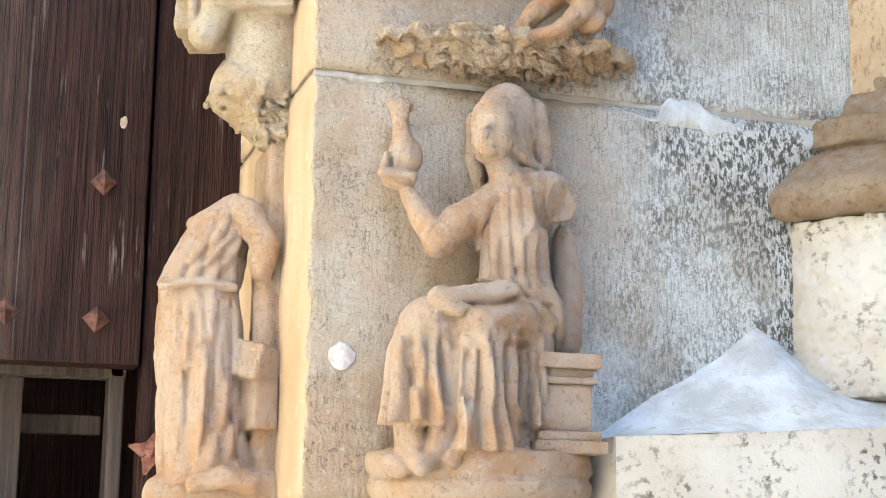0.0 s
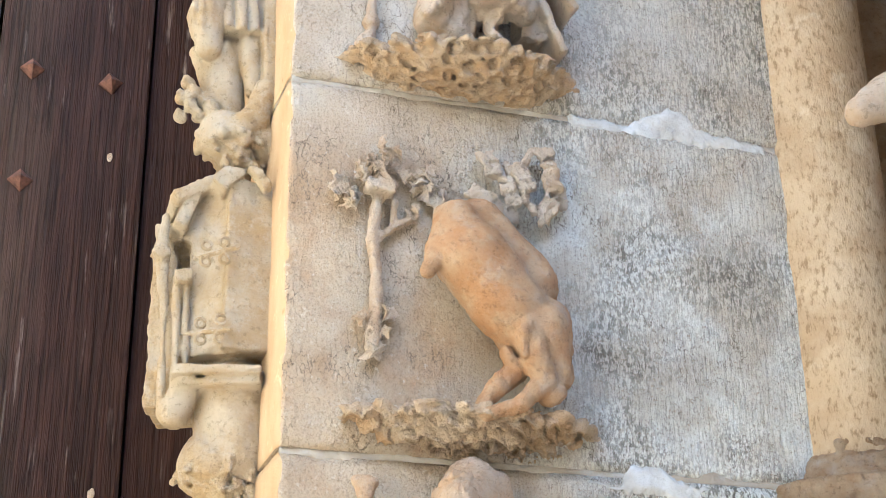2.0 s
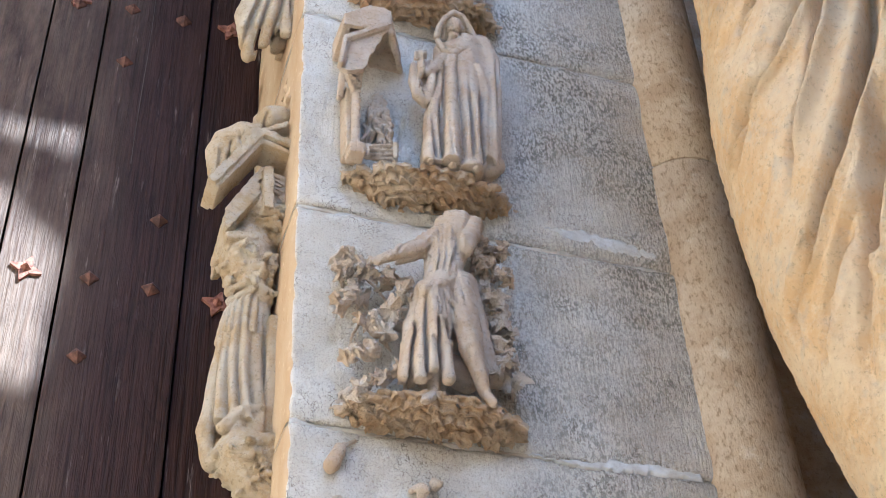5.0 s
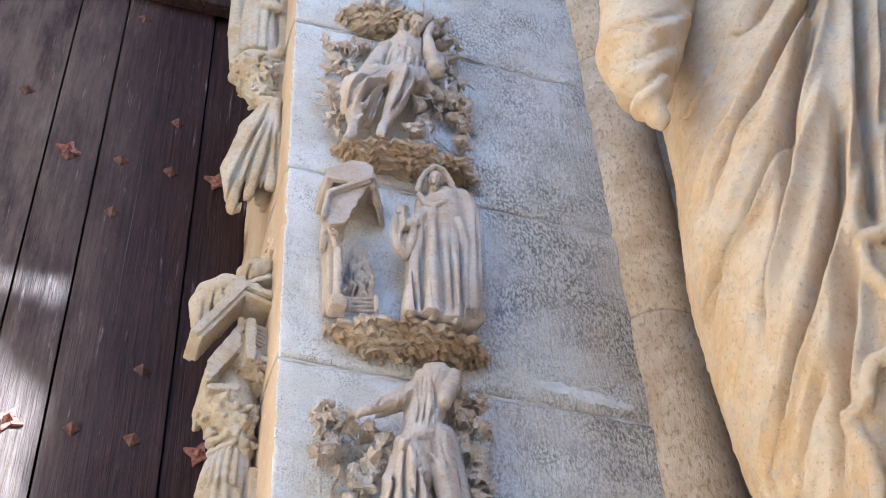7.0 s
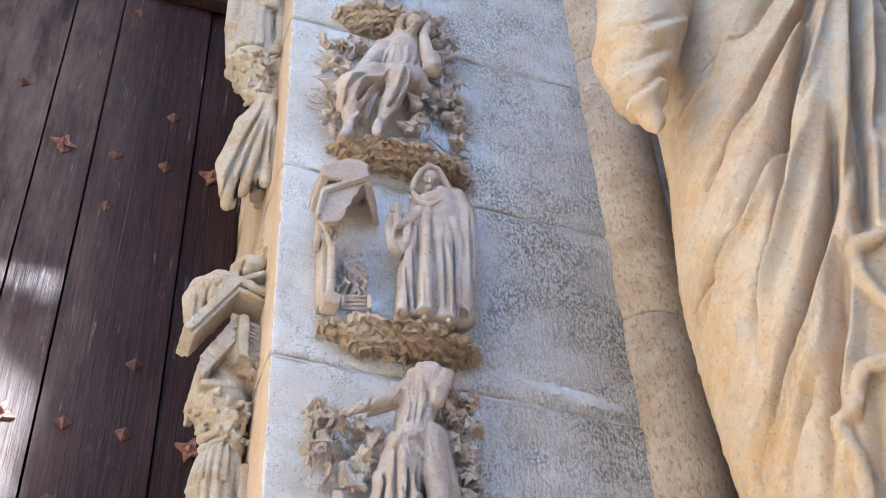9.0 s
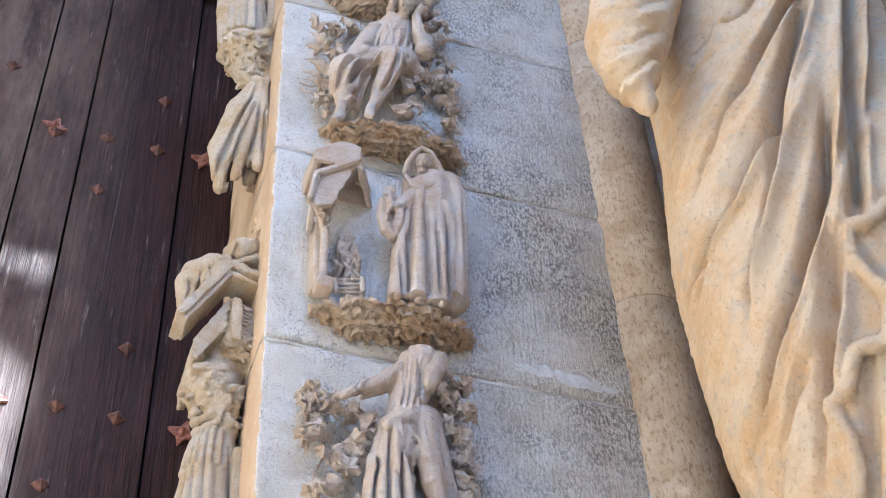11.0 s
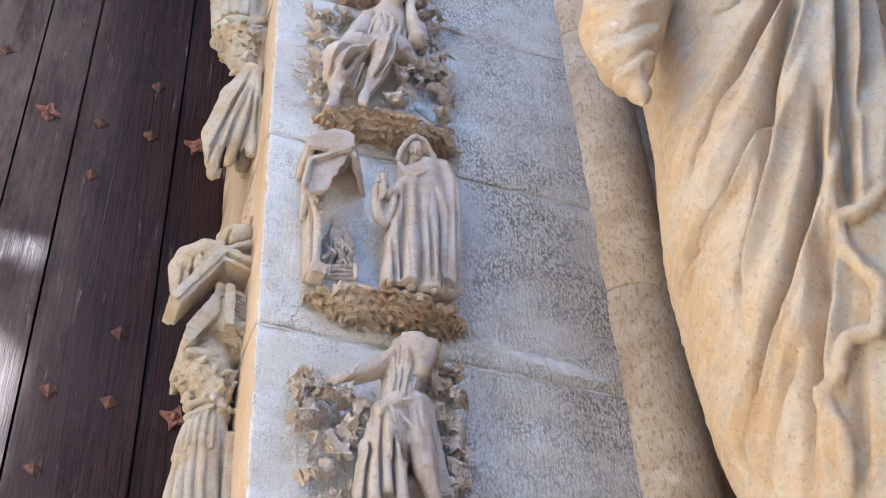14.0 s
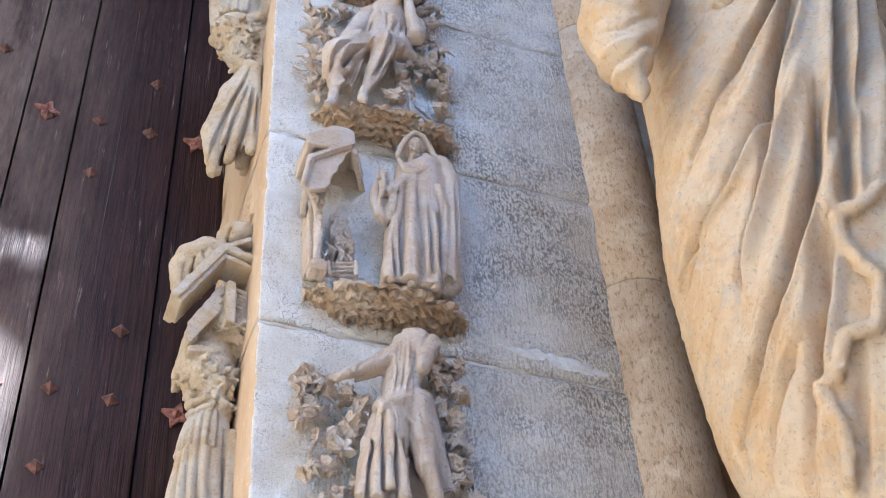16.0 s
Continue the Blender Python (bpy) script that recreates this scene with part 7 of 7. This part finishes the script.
for pts_ in ([(-0.108, 0.120, 4.035), (-0.108, 0.120, 3.996), (-0.099, 0.120, 3.976)], [(-0.093, 0.120, 4.044), (-0.088, 0.120, 4.018)], [(-0.126, 0.120, 4.016), (-0.126, 0.120, 3.953)], [(-0.044, 0.100, 4.097), (-0.048, 0.100, 4.067)]):
    c.crease(pts_, -0.008, 0.004)
# leafy ledge, drum and lobed bracket
leafy(c, (-0.025, 0.140, 3.847), 0.046, 0.050, rnd, 120)
c.chain([(-0.053, 0.130, 3.840), (-0.029, 0.120, 3.842), (-0.002, 0.120, 3.851)], [0.012, 0.013, 0.012], 0.006)
c.limb((-0.048, 0.170, 3.833), (-0.047, 0.170, 3.778), 0.050, 0.050, 0.006)
c.beam((-0.109, 0.150, 3.745), (-0.045, 0.150, 3.756), 0.055, 0.009, 0.002)
c.chain([(-0.061, 0.170, 3.765), (-0.050, 0.170, 3.714), (-0.040, 0.170, 3.659)], [0.055, 0.048, 0.032], 0.010)
for n_ in range(6):
    f_ = n_ / 5
    p_ = np.array((-0.101, 0.150, 3.743)) * (1 - f_) + np.array((-0.080, 0.150, 3.629)) * f_
    c.ball(p_, 0.0125, 0.003)
    c.ball(p_ + (0.004, -0.012, -0.010), 0.006, 0.002, cut=True)
    c.limb(p_ + (0.010, -0.012, 0.004), p_ + (0.034, -0.030, 0.012), 0.008, 0.005, 0.004)
leafy(c, (-0.058, 0.150, 3.733), 0.056, 0.090, rnd, 120)
c.wear(0.0014, 0.001, 0.014)
tagged(c.skin("hut_body", M_CARVE_YELLOW, hut), "gabled roof, reclining figure remains and leafy bracket")
# small bricks on the hut's front
BRICK = bpy.data.meshes.new("brick")
bm = box_bm((-0.0085, -0.002, -0.0038), (0.0085, 0.003, 0.0038), 0.0015)
bm.to_mesh(BRICK)
bm.free()
BRICK.materials.append(M_CARVE_YELLOW)
for P0, P1, rows_ in ((np.array((-0.110, 0.098, 3.823)), np.array((-0.049, 0.098, 3.940)), 6), (np.array((-0.044, 0.098, 3.942)), np.array((-0.003, 0.098, 3.926)), 5)):
    along = P1 - P0
    count = max(3, int(np.linalg.norm(along) / 0.017))
    for row in range(rows_):
        for col in range(count):
            p = P0 + along * (col + 0.5 * (row % 2) + 0.25) / (count + 0.5)
            ob = new("brick", BRICK)
            ob.parent = hut
            ob.location = (p[0], p[1] - 0.001, p[2] - 0.012 - row * 0.0105)
            ob.rotation_euler = (0, -math.atan2(along[2], along[0]), 0)

c = Clay((-0.22, 0.04, 4.02), (0.012, 0.33, 4.74), 0.0026)
c.chain([(-0.025, 0.110, 4.684), (-0.058, 0.130, 4.594), (-0.089, 0.140, 4.454), (-0.085, 0.150, 4.337)], [0.020, 0.032, 0.032, 0.018], 0.03)
c.chain([(-0.018, 0.100, 4.672), (-0.034, 0.110, 4.532), (-0.050, 0.120, 4.409), (-0.058, 0.130, 4.368)], [0.016, 0.028, 0.024, 0.017], 0.02)
c.chain([(-0.016, 0.090, 4.660), (-0.011, 0.100, 4.528), (-0.011, 0.110, 4.386)], [0.012, 0.018, 0.014], 0.012)
c.chain([(-0.033, 0.100, 4.683), (-0.012, 0.090, 4.670)], [0.014, 0.013], 0.008)
c.chain([(-0.042, 0.160, 4.629), (-0.018, 0.160, 4.494), (-0.022, 0.170, 4.419)], [0.030, 0.030, 0.024], 0.02)
c.chain([(-0.037, 0.090, 4.656), (-0.071, 0.105, 4.530), (-0.106, 0.115, 4.384)], [0.006, 0.007, 0.006], 0.010)
c.chain([(-0.041, 0.085, 4.588), (-0.064, 0.100, 4.474), (-0.078, 0.105, 4.382)], [0.005, 0.008, 0.006], 0.010)
for pts_ in ([(-0.026, 0.100, 4.650), (-0.062, 0.100, 4.536), (-0.094, 0.100, 4.395), (-0.100, 0.100, 4.327)], [(-0.026, 0.100, 4.595), (-0.057, 0.100, 4.459), (-0.078, 0.100, 4.318)], [(-0.018, 0.100, 4.598), (-0.026, 0.100, 4.479), (-0.044, 0.100, 4.355)], [(-0.008, 0.100, 4.565), (-0.006, 0.100, 4.426)]):
    c.crease(pts_, -0.010, 0.0042)
c.ball((-0.087, 0.130, 4.280), (0.012, 0.012, 0.008), 0.002, cut=True)
c.ball((-0.061, 0.110, 4.326), (0.012, 0.012, 0.008), 0.002, cut=True)
c.limb((-0.046, 0.170, 4.549), (0.026, 0.170, 4.575), 0.04, 0.03, 0.01)
c.block((-0.002, 0.16, 4.538), (0.014, 0.06, 0.12), (0, 0, 0), 0.006)
c.wear(0.0010, 0.0008, 0.016)
tagged(c.skin("fallen_drapery_statue", M_CARVE_YELLOW), "pale limestone fragment of hanging drapery on the pier side", "statue")
c = Clay((-0.02, 0.05, 3.95), (0.012, 0.30, 4.30), 0.003)
for n in range(60):
    p = np.array((0.002, rnd.uniform(0.10, 0.25), rnd.uniform(4.0, 4.26)))
    c.limb(p, p + (rnd.uniform(-0.005, 0.0), rnd.uniform(-0.02, 0.02), rnd.uniform(-0.02, 0.02)), rnd.uniform(0.004, 0.010), 0.004, 0.003)
c.wear(0.003, 0.0015, 0.015)
tagged(c.skin("broken_stone_scar", M_JAMB), "rough broken ochre scar where carving is lost", "stone scar")
c = Clay((-0.20, 0.02, 4.50), (0.012, 0.33, 5.25), 0.003)
c.drape([(5.22, -0.059, 0.14, 0.045, 0.05), (5.061, -0.064, 0.14, 0.048, 0.05), (4.882, -0.064, 0.14, 0.055, 0.055)], 15, 0.003, 3, 0.2)
c.chain([(-0.125, 0.140, 5.170), (-0.122, 0.140, 4.992), (-0.111, 0.150, 4.856)], [0.016, 0.018, 0.014], 0.008)
c.limb((-0.060, 0.090, 5.078), (-0.032, 0.085, 5.075), 0.016, 0.014, 0.006)
c.chain([(-0.109, 0.150, 4.823), (-0.060, 0.110, 4.855), (-0.016, 0.080, 4.866)], [0.018, 0.018, 0.014], 0.008)
leafy(c, (-0.064, 0.130, 4.834), 0.062, 0.115, rnd, 200)
c.limb((-0.054, 0.130, 4.824), (0.01, 0.13, 4.824), 0.04, 0.05, 0.01)
c.block((-0.002, 0.16, 4.9), (0.014, 0.06, 0.25), (0, 0, 0), 0.006)
c.pleat((-0.13, 4.88), (0.0, 5.22), (0.02, 1), 0.014, 0.0045)
c.wear(0.0010, 0.0007, 0.016)
tagged(c.skin("upper_robed_statue", M_CARVE_YELLOW), "pale limestone robed figure on a leafy bracket near the door head", "statue")

# ---- the large robed statue before the column ----
SX, SY = 0.945, -0.48
c = Clay((0.45, -0.86, 2.50), (1.30, -0.14, 5.10), 0.0047)
c.drape([(z_, SX, SY, r_, r_ * 0.98) for z_, r_ in ((2.62, 0.12), (2.92, 0.185), (3.14, 0.237), (3.35, 0.272), (3.55, 0.285), (3.75, 0.290), (4.1, 0.262), (4.25, 0.262), (4.5, 0.25), (5.05, 0.24))], 3, 0.002, 1.0, 0.6, fade=1.0)
ROBE = sorted(((2.62, 0.12), (2.92, 0.185), (3.14, 0.237), (3.35, 0.272), (3.55, 0.285), (3.75, 0.290), (4.1, 0.262), (4.25, 0.262), (4.5, 0.25), (5.05, 0.24)))


def on_robe(pts, lift=0.0, steps=7):
    """A line laid round the body of the robe through the given points."""
    out = []
    for p_, q_ in zip(pts, pts[1:]):
        for i in range(steps):
            s_ = np.array(p_) + (np.array(q_) - p_) * i / steps
            u = np.array((s_[0] - SX, s_[1] - SY))
            u = u / np.linalg.norm(u) * (np.interp(s_[2], [v[0] for v in ROBE], [v[1] for v in ROBE]) + lift)
            out.append((SX + u[0], SY + u[1], s_[2]))
    return out + [pts[-1]]


near = np.nonzero(np.abs(c.d) < 0.06)
QX, QY, QZ = [c.ax[n][near[n]] for n in range(3)]
TH = np.arctan2(QY - SY, QX - SX)
TH = np.where(TH > 0, TH - 2 * np.pi, TH)
RAD = np.hypot(QX - SX, QY - SY)
PUSH = np.zeros(len(QX), np.float32)


HIGH = (0.840, -0.720, 4.181)[2]


def fold(pts, amp, width):
    """Raises (or sinks) the cloth along a line round the robe, fading out at its ends."""
    line = np.array(sorted((p_[2], p_[0], p_[1]) for p_ in on_robe(pts)))
    th = np.arctan2(line[:, 2] - SY, line[:, 1] - SX)
    th = np.where(th > 0, th - 2 * np.pi, th)
    top = 5.4 if line[-1, 0] > HIGH - 0.16 else line[-1, 0]
    m = (QZ > line[0, 0] - 0.05) & (QZ < top + 0.05)
    slope = (th[-1] - th[-4]) / max(line[-1, 0] - line[-4, 0], 0.02)
    off = (TH[m] - np.interp(QZ[m], line[:, 0], th) - np.clip(slope, -2.5, 2.5) * np.clip(QZ[m] - line[-1, 0], 0, 1)) * RAD[m]
    end = np.clip((QZ[m] - line[0, 0] + 0.05) / 0.12, 0, 1) * np.clip((top + 0.05 - QZ[m]) / 0.12, 0, 1)
    PUSH[m] += amp * end * np.exp(-((off / width) ** 2))


for pts_ in ([(0.788, -0.689, 4.139), (0.707, -0.609, 3.977), (0.666, -0.457, 3.872)], [(0.832, -0.716, 4.136), (0.729, -0.655, 3.886), (0.661, -0.533, 3.699), (0.667, -0.411, 3.627)], [(0.829, -0.724, 3.990), (0.721, -0.659, 3.664), (0.678, -0.563, 3.482)], [(0.779, -0.716, 3.740), (0.719, -0.652, 3.534), (0.682, -0.548, 3.355), (0.699, -0.402, 3.272)], [(0.903, -0.739, 4.089), (0.783, -0.717, 3.620), (0.730, -0.651, 3.411), (0.699, -0.494, 3.201)], [(0.961, -0.741, 4.142), (0.836, -0.747, 3.723), (0.785, -0.715, 3.565)], [(0.713, -0.601, 4.137), (0.683, -0.476, 4.107)], [(0.763, -0.690, 3.465), (0.734, -0.620, 3.240), (0.733, -0.560, 3.098)], [(1.045, -0.722, 4.207), (0.856, -0.752, 3.606)], [(0.707, -0.572, 3.247), (0.707, -0.488, 3.155)]):
    fold(pts_, 0.017, 0.017)
for pts_ in ([(0.763, -0.668, 4.205), (0.702, -0.578, 4.178), (0.684, -0.464, 4.168)], [(0.816, -0.707, 4.157), (0.733, -0.649, 3.978), (0.674, -0.552, 3.858), (0.660, -0.486, 3.812)], [(0.830, -0.716, 4.089), (0.751, -0.680, 3.876), (0.674, -0.579, 3.702), (0.659, -0.471, 3.622), (0.668, -0.408, 3.585)], [(0.775, -0.699, 3.903), (0.711, -0.648, 3.673), (0.686, -0.597, 3.559), (0.672, -0.533, 3.457)], [(0.807, -0.731, 3.795), (0.762, -0.700, 3.609), (0.709, -0.624, 3.432), (0.686, -0.542, 3.323), (0.697, -0.425, 3.245)], [(0.940, -0.742, 4.147), (0.834, -0.744, 3.789), (0.755, -0.690, 3.528), (0.724, -0.619, 3.284), (0.721, -0.530, 3.113)], [(0.986, -0.738, 4.126), (0.890, -0.755, 3.862), (0.794, -0.722, 3.583)], [(0.705, -0.580, 3.285), (0.703, -0.468, 3.177)], [(0.665, -0.491, 3.484), (0.682, -0.389, 3.445)], [(0.770, -0.673, 3.285), (0.760, -0.599, 3.074)]):
    fold(pts_, -0.022, 0.010)
# the long deep grooves between the flat pleats, each with a sharp ridge beside it
for pts_ in ([(0.669, -0.529, 3.866), (0.700, -0.605, 3.932), (0.751, -0.663, 4.031), (0.858, -0.727, 4.250)], [(0.666, -0.414, 3.623), (0.658, -0.501, 3.658), (0.682, -0.601, 3.712), (0.737, -0.672, 3.835), (0.849, -0.724, 4.169)], [(0.675, -0.561, 3.513), (0.692, -0.614, 3.595), (0.720, -0.660, 3.704), (0.752, -0.686, 3.836)], [(0.693, -0.427, 3.263), (0.685, -0.530, 3.314), (0.707, -0.621, 3.431), (0.738, -0.673, 3.535), (0.777, -0.712, 3.662), (0.830, -0.734, 3.883)], [(0.696, -0.501, 3.226), (0.702, -0.578, 3.294)], [(0.804, -0.727, 3.566), (0.852, -0.749, 3.810), (0.951, -0.742, 4.158)], [(0.729, -0.623, 3.275), (0.744, -0.666, 3.380), (0.764, -0.695, 3.508)]):
    fold(pts_, -0.054, 0.0115)
    fold([np.array(p_) + (0.012, -0.004, -0.016) for p_ in pts_], 0.018, 0.012)
c.d[near] -= PUSH
# the falling hem of the mantle
for pts_ in ([(0.780, -0.710, 3.531), (0.810, -0.728, 3.535), (0.861, -0.753, 3.589)], [(0.779, -0.709, 3.528), (0.777, -0.704, 3.472), (0.798, -0.712, 3.404), (0.812, -0.720, 3.391)], [(0.812, -0.718, 3.380), (0.794, -0.696, 3.301), (0.758, -0.664, 3.302)], [(0.757, -0.664, 3.299), (0.747, -0.639, 3.245), (0.730, -0.610, 3.231)], [(0.730, -0.610, 3.228), (0.742, -0.614, 3.176), (0.751, -0.606, 3.124), (0.751, -0.585, 3.078)]):
    c.chain(on_robe(pts_, 0.008), 0.0085, 0.030)
# the hanging sleeve: a broad cuff with curved folds and a drop at its tip
c.chain([(0.676, -0.560, 4.704), (0.617, -0.570, 4.404), (0.563, -0.570, 4.172), (0.552, -0.570, 4.059)], [0.105, 0.096, 0.080, 0.050], 0.02)
c.limb((0.524, -0.570, 4.075), (0.555, -0.570, 4.049), 0.040, 0.050, 0.02)
c.chain([(0.553, -0.570, 4.003), (0.567, -0.570, 3.966), (0.567, -0.570, 3.940)], [0.034, 0.020, 0.009], 0.03)
for pts_ in ([(0.470, -0.600, 4.220), (0.490, -0.600, 4.143), (0.538, -0.600, 4.125), (0.601, -0.600, 4.172), (0.686, -0.600, 4.302)], [(0.458, -0.600, 4.068), (0.490, -0.600, 4.033), (0.546, -0.600, 4.047), (0.622, -0.600, 4.126)], [(0.459, -0.600, 4.005), (0.492, -0.600, 3.976), (0.537, -0.600, 3.989), (0.597, -0.600, 4.053)]):
    c.crease(pts_, 0.007, 0.010, -0.40)
for pts_ in ([(0.461, -0.600, 4.125), (0.487, -0.600, 4.081), (0.536, -0.600, 4.080), (0.620, -0.600, 4.151)], [(0.457, -0.600, 4.034), (0.491, -0.600, 4.003), (0.541, -0.600, 4.016), (0.605, -0.600, 4.084)], [(0.478, -0.600, 4.182), (0.504, -0.600, 4.172), (0.549, -0.600, 4.166), (0.620, -0.600, 4.228)]):
    c.crease(pts_, -0.007, 0.006, -0.40)
c.wear(0.0016, 0.0022, 0.020)
tagged(c.skin("robed_saint_statue", M_ROBE), "large honey limestone robed statue with deep diagonal folds", "statue")
c = Clay((0.55, -0.60, 2.50), (1.10, -0.20, 2.95), 0.005)
c.chain([(0.653, -0.360, 2.609), (0.704, -0.360, 2.638), (0.98, -0.42, 2.72)], [0.020, 0.032, 0.075], 0.02)
c.wear(0.002, 0.0012, 0.03)
tagged(c.skin("statue_foot", M_CARVE_PALE), "pale worn stone foot projecting under the large statue", "statue foot")
ped = thing("statue_column", "plain tan stone pedestal column under the large statue", "column")
part("shaft", lathe_bm([(0.14, 0.0), (0.14, 0.3), (0.10, 0.32), (0.10, 2.40), (0.15, 2.50), (0.15, 2.66)], (0.99, -0.44), 40), M_COLUMN, ped, smooth=True)

# small pale marks on the door
for p, r in (((-0.195, 0.483, 2.832), 0.006), ((-0.180, 0.483, 2.269), 0.007)):
    bm = bmesh.new()
    bmesh.ops.create_icosphere(bm, subdivisions=2, radius=1)
    for v in bm.verts:
        v.co = Vector(p) + Vector((v.co.x * r * 0.8, v.co.y * 0.002, v.co.z * r * 1.4)) * (1 + 0.3 * noise.noise(v.co * 2))
    part("paint_chip", bm, M_CARVE_PALE, door, "small pale paint chip")
bm = bmesh.new()
bmesh.ops.create_icosphere(bm, subdivisions=2, radius=0.007)
ob = part("nail_head", bm, M_WHITE, door, "small white round nail head", True)
ob.location = (-0.108, 0.493, 3.302)
